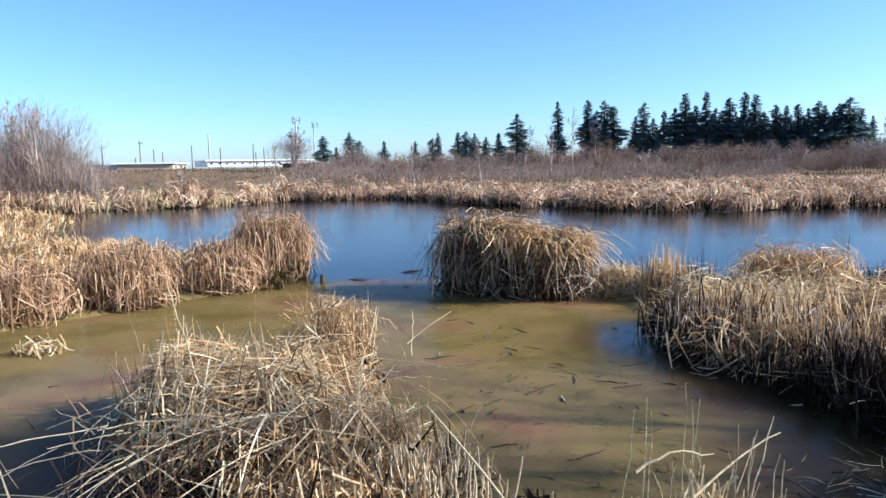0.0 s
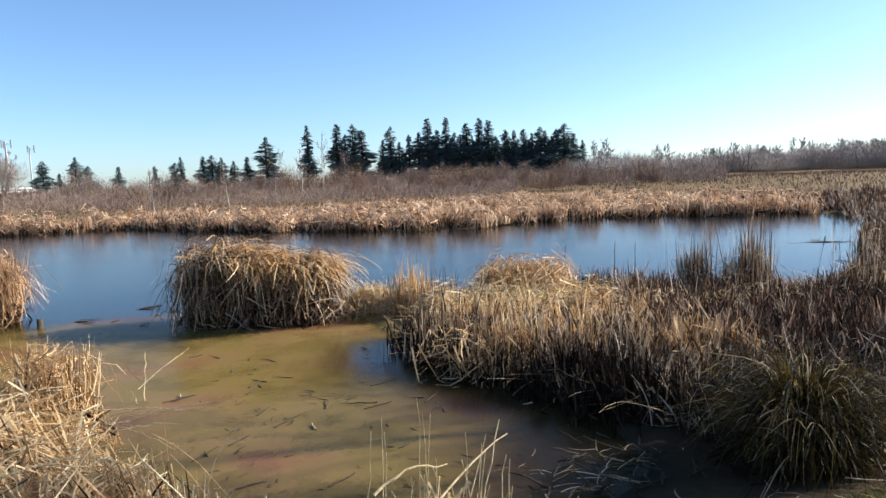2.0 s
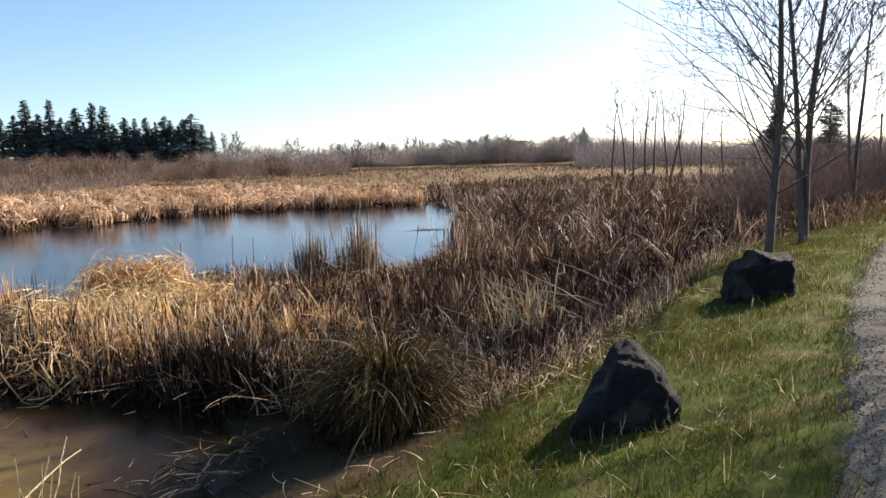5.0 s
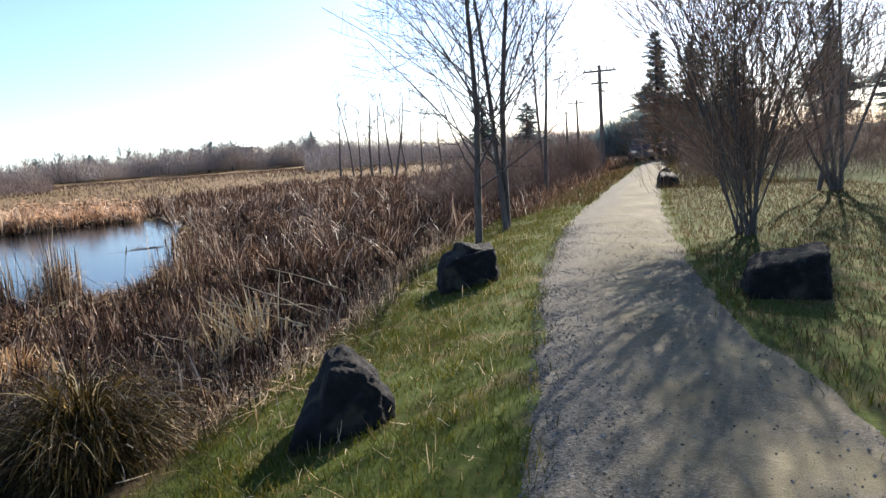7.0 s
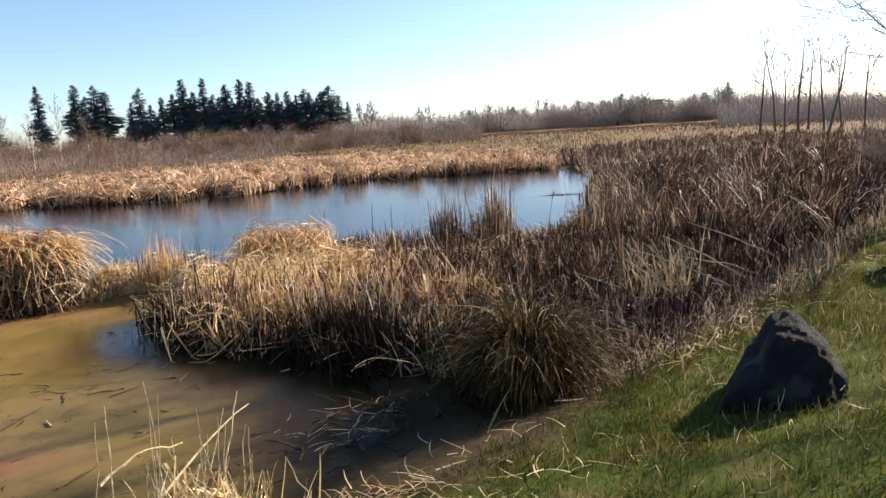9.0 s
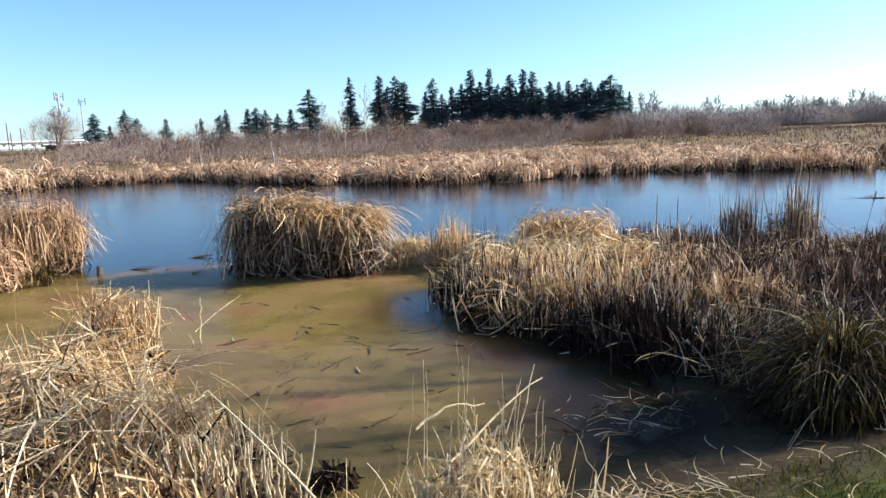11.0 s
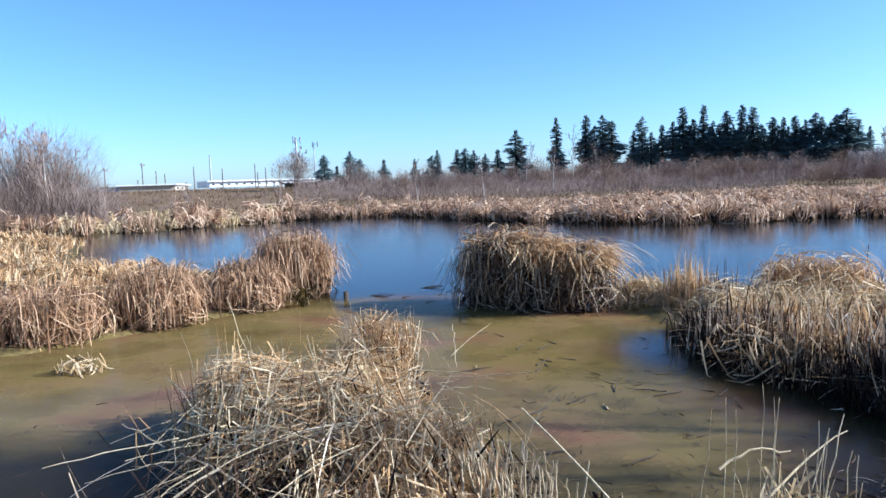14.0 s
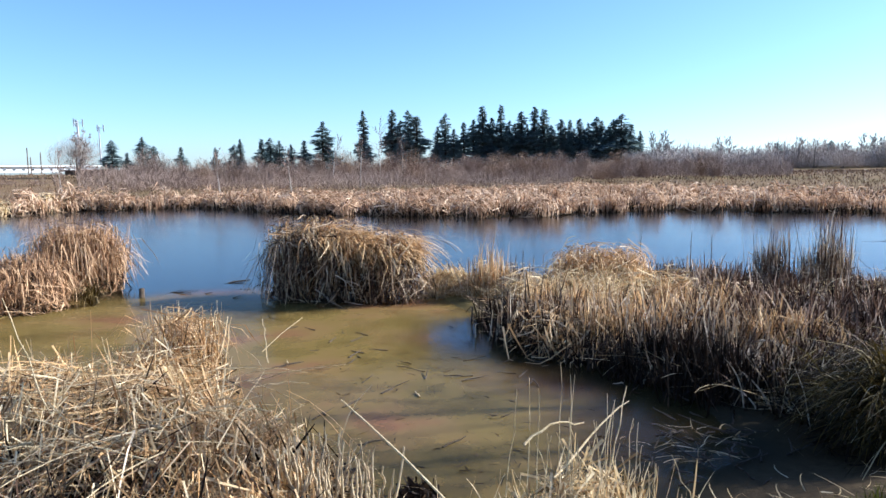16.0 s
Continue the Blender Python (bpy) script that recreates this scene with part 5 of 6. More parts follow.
def tuft(cx, cy, r, h, n, material, label, width=0.008):
    pts = rng.normal((cx, cy), r, (n, 2))
    z = height(pts[:, 0], pts[:, 1])
    v, q = standing(pts, np.maximum(z, -0.02), h, rng, width, 0.25, 0.9, 0.25, 6)
    return thing("dry_grass_tuft", mesh_np("dry_grass_tuft", v, q, None, material), label, "grass", "dry tufts", "stuff")


front = tuft(1.18, 3.05, 0.24, 0.42, 300, STRAW_PALE, "loose tuft of pale dry grass on the bank's edge", 0.013)
v, q = jackstraw(1.2, 3.08, 0.42, 0.24, 0.34, 260, rng, 0.013, 0.36, 0.5, 1.8, 0.7)
v[:, 2] += 0.24
child("fallen_thatch", mesh_np("fallen_thatch", v, q, None, STRAW_PALE), front)
for i in range(46):
    a = np.array([rng.normal(1.2, 0.22), rng.normal(3.05, 0.14), 0.2])
    tall = rng.uniform(0.35, 0.62) if i > 9 else rng.uniform(0.7, 1.0)
    stalk_on(front, a, a + np.array([rng.normal(0, 0.1), rng.normal(0, 0.08), tall]), 0.0042 if i > 9 else 0.0032, 0, 400 + i, None, "stalk")
stalk_on(front, (0.84, 2.98, 0.82), (1.24, 3.12, 0.84), 0.0075, 0.05, 431)
stalk_on(front, (1.0, 2.98, 0.62), (1.73, 3.49, 0.79), 0.0075, 0.03, 433)
stalk_on(front, (1.3, 3.05, 0.3), (1.6, 3.3, 0.95), 0.006, 0.0, 434)
stalk_on(front, (1.15, 3.0, 0.3), (1.5, 3.25, 0.9), 0.005, 0.0, 435)
stalk_on(front, (0.66, 2.12, 0.5), (-0.08, 2.9, 1.17), 0.0085, 0.0, 432)
tuft(0.45, 3.05, 0.22, 0.35, 160, STRAW_PALE, "sparse pale dry grass at the bank's foot")
tuft(-0.5, 3.45, 0.3, 0.34, 300, STRAW, "dry straw-coloured grass at the bank's foot", 0.012)
tuft(-2.7, 3.1, 0.35, 0.36, 150, STRAW_AND_SHADE, "sparse dry grass at the water's edge")
tuft(-4.2, 3.15, 0.5, 0.36, 170, STRAW_AND_SHADE, "sparse dry grass at the water's edge")
tuft(-1.3, 3.1, 0.4, 0.32, 150, STRAW_AND_SHADE, "sparse dry grass at the water's edge")
v, q = join(thatch(-4.9, 8.35, 0.3, 0.2, 0.12, 60, rng, 0.4, 0.026, 0.26, 1.2, 0.04), jackstraw(-4.85, 8.3, 0.26, 0.16, 0.12, 26, rng, 0.022, 0.26, 0.5, 1.8, 0.6))
thing("washed_up_leaves", mesh_np("washed_up_leaves", v, q, None, STRAW_PALE), "small washed-up clump of yellowish leaves in the shallows", "leaves", kind="stuff")
lit = np.concatenate([rng.normal((1.7, 2.85), (0.5, 0.2), (260, 2)), rng.normal((1.0, 2.45), (0.9, 0.25), (700, 2)), rng.normal((5.6, 3.35), (0.9, 0.3), (420, 2)), rng.normal((8.0, 3.7), (1.2, 0.3), (300, 2)), rng.normal((2.9, 4.4), (0.3, 0.2), (50, 2)), rng.normal((-1.5, 3.1), (2.2, 0.2), (400, 2))])
v, q = litter(lit, np.maximum(height(lit[:, 0], lit[:, 1]), 0.0), 0.2, rng, 0.010, 0.25)
thing("leaf_litter", mesh_np("leaf_litter", v, q, None, STRAW_PALE), "dry leaf litter strewn on the bank", "litter", kind="stuff")

lit = np.concatenate([rng.uniform((0.0, 4.4), (3.0, 7.6), (260, 2)), rng.uniform((0.9, 3.4), (3.1, 4.8), (220, 2)), rng.normal((-3.6, 5.0), (0.7, 0.9), (120, 2)), rng.normal((2.4, 8.2), (0.4, 0.6), (120, 2))])
lit = lit[inside(POND, lit[:, 0], lit[:, 1])]
v, q = litter(lit, np.zeros(len(lit)) - 0.012, 0.1, rng, 0.012, 0.08)
thing("sunken_leaves", mesh_np("sunken_leaves", v, q, None, ROT_AND_SHADE), "dark scraps of rotted leaves in the silty shallows", "litter", kind="stuff")

# turf
TURF = [(-9, 2.8), (-3, 2.5), (0, 2.4), (2.4, 2.85), (5, 3.1), (8.3, 3.6), (14, 4.6), (20, 4.8), (20, 2.3), (16, 2.2), (10, 1.6), (7.1, 1.08), (3.6, 0.4), (0, -0.35), (-6, -2.0), (-9, -2.8)]
xy = scatter(TURF, 150000, rng)
patchy = 0.5 + 0.5 * wavy(xy[:, 0], xy[:, 1], 0.55, 2.0) + 0.3 * wavy(xy[:, 0], xy[:, 1], 0.17, 5.0)
near_path = xy[:, 1] - np.interp(xy[:, 0], PATH_X, PATH_L)
xy = xy[rng.uniform(0, 1, len(xy)) < np.clip(0.25 + patchy, 0.1, 1) * np.clip(0.25 + near_path * 1.2, 0.2, 1)]
n = len(xy)
tall = 0.062 + 0.036 * wavy(xy[:, 0], xy[:, 1], 0.3, 7.0)
v, q = blades(np.column_stack([xy, height(xy[:, 0], xy[:, 1]) - 0.004]), tall * rng.uniform(0.6, 1.6, n), rng.uniform(0, 6.28, n), np.abs(rng.normal(0.1, 0.25, n)), rng.uniform(0.5, 1.9, n), rng.uniform(0.004, 0.008, n), 3, 1.3)
thing("turf", mesh_np("turf", v, q, None, GRASS), "short green grass on the sunny bank", "grass", kind="stuff")
SOUTH = [(5.5, -1.25), (8, -0.72), (10, -0.48), (16, 0.0), (26, 0.55), (26, -4), (14, -8), (4, -8), (2, -2.6)]
xy = scatter(SOUTH, 60000, rng)
n = len(xy)
v, q = blades(np.column_stack([xy, height(xy[:, 0], xy[:, 1]) - 0.004]), rng.uniform(0.03, 0.13, n), rng.uniform(0, 6.28, n), np.abs(rng.normal(0.1, 0.3, n)), rng.uniform(0.3, 1.9, n), rng.uniform(0.005, 0.010, n), 3, 1.3)
thing("verge_grass", mesh_np("verge_grass", v, q, None, VERGE), "rough green and brown grass beside the path", "grass", kind="stuff")
xy = np.concatenate([scatter([(19.5, 4.9), (40, 5.2), (64, 6.5), (64, 4.0), (40, 2.6), (26, 2.35), (19.5, 2.2)], 16000, rng), scatter([(24, 0.7), (40, 0.9), (64, 2.3), (64, 0.0), (24, -3.5)], 9000, rng)])
n = len(xy)
v, q = blades(np.column_stack([xy, height(xy[:, 0], xy[:, 1]) - 0.004]), rng.uniform(0.08, 0.3, n), rng.uniform(0, 6.28, n), np.abs(rng.normal(0.1, 0.3, n)), rng.uniform(0.3, 1.5, n), rng.uniform(0.010, 0.022, n), 3, 1.3)
thing("verge_grass", mesh_np("verge_grass", v, q, None, VERGE), "rough green and brown grass along the distant path", "grass", kind="stuff")
bents = scatter([(3.0, 2.6), (5, 2.7), (10, 3.0), (14, 4.0), (14, 2.4), (8, 1.5), (4, 0.7), (2, 0.6)], 520, rng)
v, q = standing(bents, height(bents[:, 0], bents[:, 1]), 0.17, rng, 0.005, 0.7, 1.0, 0.2, 4)
thing("dry_bents", mesh_np("dry_bents", v, q, None, STRAW_PALE), "scattered dry grass stalks in the turf", "grass", kind="stuff")


def boulder(x, y, turn, seed, label, bodies, sink=0.08, fine=5):
    """A weathered block: the union of faceted lumps round one inner point, chipped and roughened. Planes are (nx, ny, nz, distance)."""
    bm = bmesh.new()
    bmesh.ops.create_icosphere(bm, subdivisions=fine, radius=1.0)
    shift = Vector((seed * 1.7, seed * 0.9, 0))
    for vert in bm.verts:
        d = vert.co.normalized()
        reach = 0.0
        for planes in bodies:
            soft = 0.0
            for a, b, c, k in planes:
                nm = Vector((a, b, c)).normalized()
                cosine = d.dot(nm)
                if cosine > 0.02:
                    soft += (cosine / k) ** 14
            reach = max(reach, soft ** (-1 / 14))
        p = d * reach
        p *= 1 + 0.07 * noise.noise(p * 3.1 + shift) + 0.06 * noise.noise(p * 8 + shift) + 0.035 * noise.noise(p * 21 + shift) - 0.05 * max(0.0, noise.noise(p * 5.5 - shift) - 0.25)
        vert.co = p
    low = min(v.co.z for v in bm.verts)
    for vert in bm.verts:
        vert.co.z -= low
    me = bpy.data.meshes.new("boulder")
    bm.to_mesh(me)
    bm.free()
    me.materials.append(ROCK)
    return thing("boulder", me, label, "rock", "path boulders", at=pose(x, y, hz(x, y) - sink, 0, 0, turn))


SKIRT = [(-1, 0.1, 0.4, 0.25), (1, 0.1, 0.12, 0.37), (0, -1, 0.25, 0.34), (0.2, 1, 0.2, 0.34), (0, 0, -1, 0.26), (-0.35, -0.2, 1, 0.17), (0.5, 0.1, 0.9, 0.27), (0.7, -0.7, 0.3, 0.36)]
PEAK = [(-0.9, -0.1, 0.3, 0.17), (0.75, 0.1, 0.75, 0.36), (0.05, -1, 0.3, 0.29), (0, 1, 0.25, 0.28), (0.05, -0.25, 1, 0.38), (0, 0, -1, 0.2), (1, 0, 0, 0.3)]
boulder(4.74, 1.95, -62, 3, "dark angular basalt boulder on the grassy bank", [SKIRT, PEAK], 0.15)
SLAB = [(-1, -0.1, 0.25, 0.36), (1, 0, 0.05, 0.39), (0, -1, 0.12, 0.33), (0, 1, 0.1, 0.33), (0, 0, -1, 0.26), (-0.2, -0.1, 1, 0.27), (-0.7, -0.1, 0.75, 0.36)]
KNOB = [(-0.8, -0.4, 0.2, 0.12), (1, 0, 0.1, 0.40), (0, -1, 0.1, 0.24), (0, 1, 0.1, 0.3), (0.15, 0, 1, 0.35), (0, 0, -1, 0.2)]
boulder(9.62, 2.52, -70, 8, "dark blocky boulder at the path's edge", [SLAB, KNOB])
boulder(8.35, -1.30, -95, 15, "low pale-topped boulder beyond the path", [SLAB], 0.16)
boulder(25.5, 0.35, 10, 21, "small dark boulder beside the distant path", [SLAB], 0.1, 3)
boulder(29.5, 0.5, 70, 27, "small dark boulder beside the distant path", [PEAK], 0.1, 3)

# grass and straw that creep over the path's edges
ex = rng.uniform(2.2, 24, 5200)
right = rng.uniform(0, 1, 5200) < 0.5
ey = np.where(right, np.interp(ex, PATH_X, PATH_R) + rng.normal(-0.02, 0.12, 5200), np.interp(ex, PATH_X, PATH_L) + rng.normal(0.0, 0.10, 5200))
clump = wavy(ex, ey, 0.25, 4.0) > -0.1
ex, ey = ex[clump], ey[clump]
n = len(ex)
v, q = blades(np.column_stack([ex, ey, height(ex, ey)]), rng.uniform(0.04, 0.16, n), rng.uniform(0, 6.28, n), np.abs(rng.normal(0.1, 0.3, n)), rng.uniform(0.4, 1.7, n), rng.uniform(0.004, 0.009, n), 3, 1.3)
thing("edge_grass", mesh_np("edge_grass", v, q, None, GRASS), "ragged grass creeping over the path's edges", "grass", kind="stuff")

# loose stones on the path
n = 9000
sx_ = rng.uniform(2.2, 15, n)
along = np.interp(sx_, PATH_X, PATH_L), np.interp(sx_, PATH_X, PATH_R)
f = np.where(rng.uniform(0, 1, n) < 0.55, np.abs(rng.normal(0, 0.13, n)), rng.uniform(0, 1, n))
sy_ = along[0] * (1 - f) + along[1] * f
sz_ = height(sx_, sy_) + 0.035 * np.sin(np.clip(f, 0.01, 1) * math.pi) ** 0.4 + 0.008
size = rng.gamma(2.0, 0.0018, n) + 0.003
octa = np.array([(1, 0, 0), (-1, 0, 0), (0, 1, 0), (0, -1, 0), (0, 0, 0.7), (0, 0, -0.7)], float)
pv = octa[None] * size[:, None, None] * rng.uniform(0.6, 1.3, (n, 6, 1)) + np.stack([sx_, sy_, sz_], -1)[:, None]
tri = np.array([(0, 2, 4), (2, 1, 4), (1, 3, 4), (3, 0, 4), (2, 0, 5), (1, 2, 5), (3, 1, 5), (0, 3, 5)])
thing("loose_gravel", mesh_np("loose_gravel", pv, None, tri[None] + (np.arange(n) * 6)[:, None, None], STONES), "loose grey stones on the path", "gravel", kind="stuff")

# twigs and stems afloat in the shallows
tr = np.random.default_rng(91)
for i in range(58):
    if i < 42:
        x, y = tr.normal(0.55, 0.85), tr.normal(7.0, 1.3)
    elif i < 52:
        x, y = tr.normal(2.6, 0.5), tr.normal(6.6, 0.8)
    else:
        x, y = tr.normal(-0.6, 0.8), tr.normal(12.9, 0.4)
    if y < 4.6 or not inside(POND, np.array([x]), np.array([y]))[0]:
        continue
    l, t = tr.uniform(0.07, 0.34), tr.uniform(0, 3.14)
    p = bent((0, 0, 0.004), (l * math.cos(t), l * math.sin(t), tr.uniform(0.004, 0.03)), 0.0, 5, 0.004, i)
    v, q = tubes([(p, np.linspace(0.009, 0.004, 5) * tr.uniform(0.5, 1.2))], 5)
    thing("floating_twig", mesh_np("floating_twig", v, q, None, TWIG_WET_AND_SHADE if tr.uniform() < 0.9 else STEM, True), "short dark twig afloat in the silty shallows", "twig", "floating twigs", at=pose(x, y, 0))
for i, (x, y, l, t) in enumerate([(-0.9, 14.4, 0.5, 0.1), (17.0, 16.2, 1.5, -0.5), (17.6, 16.0, 1.0, 0.3), (-1.9, 13.6, 0.6, -0.6), (-2.9, 7.6, 0.4, 0.9)]):
    lines = []
    for kk in range(4):
        p = bent((rng.normal(0, 0.05), rng.normal(0, 0.05), -0.02), (l * math.cos(t + rng.normal(0, 0.2)), l * math.sin(t + rng.normal(0, 0.2)), rng.uniform(-0.02, 0.05)), 0.015, 6, 0.008, i * 9 + kk)
        lines.append((p, np.linspace(0.012, 0.004, 6) * (1.3 if kk == 0 else 0.6)))
    thing("driftwood", mesh_np("driftwood", *tubes(lines, 6), None, TWIG_WET_AND_SHADE, True), "dark snag of driftwood lying in the water", "driftwood", "driftwood", at=pose(x, y, 0))
v, q = join(jackstraw(0.0, 0.0, 0.16, 0.12, 0.13, 120, rng, 0.02, 0.14, 0.6, 1.8, 0.9), thatch(0.0, 0.0, 0.15, 0.11, 0.1, 90, rng, 0.3, 0.024, 0.12, 1.2, 0.03))
thing("rotted_clump", mesh_np("rotted_clump", v, q, None, ROT_AND_SHADE), "small ragged clump of rotted leaves and mud at the water's edge", "stump", kind="stuff", at=pose(0.55, 4.12, 0))
thing("wet_post", mesh_np("wet_post", *tubes([(np.array([(0, 0, -0.2), (0.01, 0, 0.16), (0.01, 0, 0.17)]), np.array([0.05, 0.05, 0.01]))], 8), None, TWIG_WET_AND_SHADE, True), "short wet post standing in the shallows", "post", at=pose(-2.3, 13.2, 0))
# Dark colour on this brushwood stands in for the sedge's cast shadow
for i, (x, y) in enumerate([(2.75, 4.35), (3.1, 4.1), (2.5, 4.1), (3.35, 4.6)]):
    lines = []
    for kk in range(14):
        a, t, l = rng.normal(0, 0.22, 2), rng.uniform(0, 6.28), rng.uniform(0.08, 0.34)
        lines.append((bent((a[0], a[1], 0.02), (a[0] + l * math.cos(t), a[1] + l * math.sin(t), rng.uniform(0.02, 0.1)), 0.0, 5, 0.006, 70 + i * 20 + kk), np.linspace(0.009, 0.004, 5)))
    thing("brushwood", mesh_np("brushwood", *tubes(lines, 5), None, TWIG_WET_AND_SHADE, True), "tangle of dead twigs at the reeds' foot, darkened as shade", "twigs", "brushwood", "stuff", at=pose(x, y, max(0, hz(x, y))))


# ---- trees ----
def grow(rng, start, direction, length, radius, level, lines, twigs, top, spread=0.7, droop=0.0, kids=(9, 7, 5), wiggle=0.06, low=0.25):
    """Branches, level by level; the last level goes to the twigs."""
    n = 7 if level == 0 else 5
    pts, d, p = [np.array(start, float)], np.array(direction, float), np.array(start, float)
    for i in range(n - 1):
        d = d + rng.normal(0, wiggle, 3)
        d[2] += (0.05 if level else 0.02) - droop * level * 0.05
        d /= np.linalg.norm(d)
        p = p + d * length / (n - 1)
        pts.append(p.copy())
    pts = np.array(pts)
    rad = np.linspace(1, 0.15 if level == 0 else 0.35, n) * radius
    (twigs if level >= top else lines).append((pts, rad, level))
    if level >= top:
        return
    for k in range(kids[level]):
        s = low + (1 - low) * (k + rng.uniform(0, 0.9)) / kids[level] if level == 0 else rng.uniform(0.2, 1.0)
        f = s * (n - 1)
        i = min(int(f), n - 2)
        at = pts[i] + (pts[i + 1] - pts[i]) * (f - i)
        ax = pts[i + 1] - pts[i]
        ax /= np.linalg.norm(ax)
        side = rng.normal(0, 1, 3)
        side -= ax * (side @ ax)
        side /= np.linalg.norm(side)
        a = spread * rng.uniform(0.7, 1.25)
        nd = ax * math.cos(a) + side * math.sin(a)
        nl = length * (0.46 if level == 0 else 0.5) * rng.uniform(0.55, 1.1) * (1.15 - 0.75 * s if level == 0 else 1)
        grow(rng, at, nd, nl, max(rad[i] * (0.28 if level == 0 else 0.45), 0.0025), level + 1, lines, twigs, top, spread, droop, kids, wiggle)


def bare_tree(x, y, h, label, seed, trunks=1, radius=0.1, spread=0.8, kids=(16, 7, 5), top=3, bark=BARK, twig_mat=TWIG, twig_r=0.005, low=0.25, splay=0.05, name="bare_tree", category="tree", group="bare trees", lean=(0, 0), split=False, gap=0.02):
    """A leafless tree: trunks, limbs (each a part where they can be told apart) and a haze of twigs."""
    rng = np.random.default_rng(seed)
    root = empty(name, label, category, group, (x, y, hz(x, y) - 0.08))
    for k in range(trunks):
        lines, twigs = [], []
        d = np.array([rng.normal(0, splay) + lean[0], rng.normal(0, splay) + lean[1], 1.0])
        off = rng.normal(0, gap * (trunks > 1) * h, 2)
        grow(rng, (off[0], off[1], 0), d / np.linalg.norm(d), h * rng.uniform(0.85, 1.05), radius * rng.uniform(0.8, 1.1), 0, lines, twigs, top, spread, 0.0, kids, 0.04 + 0.02 * splay, low)
        trunk = child("trunk", mesh_np("trunk", *tubes([l[:2] for l in lines if l[2] == 0], 8), None, bark, True), root)
        firsts = [l for l in lines if l[2] == 1]
        if split:
            for p, r, _ in firsts:
                child("limb", mesh_np("limb", *tubes([(p, np.maximum(r, 1.5 * twig_r))], 5), None, bark, True), trunk)
            firsts = []
        fine = [(p, np.maximum(r, 1.1 * twig_r)) for p, r, lv in lines if lv > 1] + [(p, r) for p, r, lv in firsts]
        fine += [(p, r * 0 + twig_r) for p, r, _ in twigs]
        tagged(child("crown", mesh_np("crown", *tubes(fine, 3), None, twig_mat), trunk, "haze of fine leafless twigs"), kind="stuff")
    return root


def polar(az, r):
    return r * math.sin(radians(az)), r * math.cos(radians(az))


def twig_dome(az, r, wide, top, count, material, label, seed, width=0.00022, ball=False):
    """The rounded haze of a bushy leafless crown: short twigs that fan up and out inside a dome."""
    rng = np.random.default_rng(seed)
    cx, cy = polar(az, r)
    z0 = hz(cx, cy)
    h = top - z0
    u = rng.normal(0, 1, (count, 3))
    u /= np.linalg.norm(u, axis=1)[:, None]
    if not ball:
        u[:, 2] = np.abs(u[:, 2])
    q = rng.uniform(0.1, 1, count) ** 0.8 * (1 + 0.12 * np.sin(u[:, 0] * 7 + seed) * np.sin(u[:, 2] * 9))
    base = np.stack([cx + u[:, 0] * q * wide, cy + u[:, 1] * q * wide, z0 + h * ((0.56 + 0.40 * u[:, 2] * q) if ball else (0.12 + 0.80 * u[:, 2] * q))], -1)
    out = np.arctan2(u[:, 1], u[:, 0]) + rng.normal(0, 0.6, count)
    v, q2 = blades(base, rng.uniform(0.08, 0.22, count) * h, out, rng.uniform(0.0, 1.3, count), rng.uniform(0.2, 1.3, count), width * r * rng.uniform(0.5, 1.3, count), 2, 1.0, tip=0.3)
    thing("bushy_crown", mesh_np("bushy_crown", v, q2, None, material), label, "bushes", kind="stuff")


bare_tree(14.3, 3.75, 9.0, "slender leafless alder with spreading upcurved branches by the path", 5, 1, 0.09, 0.85, (38, 8, 3), 3, low=0.14, twig_mat=TWIG_ALDER, twig_r=0.0045, lean=(0.0, 0.03), split=True)
bare_tree(16.2, 3.6, 9.4, "leafless twin-stemmed alder beside the gravel path", 6, 2, 0.08, 0.8, (30, 7, 3), 3, low=0.16, twig_mat=TWIG_ALDER, twig_r=0.0045, splay=0.008, lean=(0.0, 0.0), split=True, gap=0.009)
bare_tree(12.9, -1.25, 5.2, "large leafless willow bush with many reddish stems", 31, 24, 0.019, 0.6, (12, 5, 3), 3, BARK, TWIG_RED, 0.004, 0.12, 0.26, "willow_bush", "bush", "bare bushes", split=True)
for x, y, w, top in ((13.2, -1.1, 1.5, 3.4), (14.0, -2.2, 1.6, 3.0), (13.3, -0.1, 1.0, 3.6)):
    twig_dome(math.degrees(math.atan2(x, y)), math.hypot(x, y), w, top, 1100, TWIG_RED, "dense brown haze of willow twigs by the path", 330 + int(y * 10), 0.0005, True)
bare_tree(21, -3.8, 6.5, "leafless bush with pale grey twigs beyond the path", 33, 7, 0.06, 0.55, (12, 6, 4), 3, BARK, TWIG, 0.008, 0.2, 0.25, "bare_bush", "bush", "bare bushes")
bare_tree(9.5, -6.5, 6.5, "leafless tree with grey twigs on the verge", 37, 3, 0.08, 0.7, (14, 6, 4), 3, BARK, TWIG, 0.007, 0.2, 0.15)
bare_tree(26, 4.6, 7.6, "thin leafless alder at the marsh's edge", 41, 1, 0.09, 0.7, (16, 6, 4), 3, twig_r=0.008)
bare_tree(31, 5.6, 8.0, "thin leafless alder at the marsh's edge", 43, 1, 0.10, 0.6, (16, 6, 4), 3, twig_r=0.009)


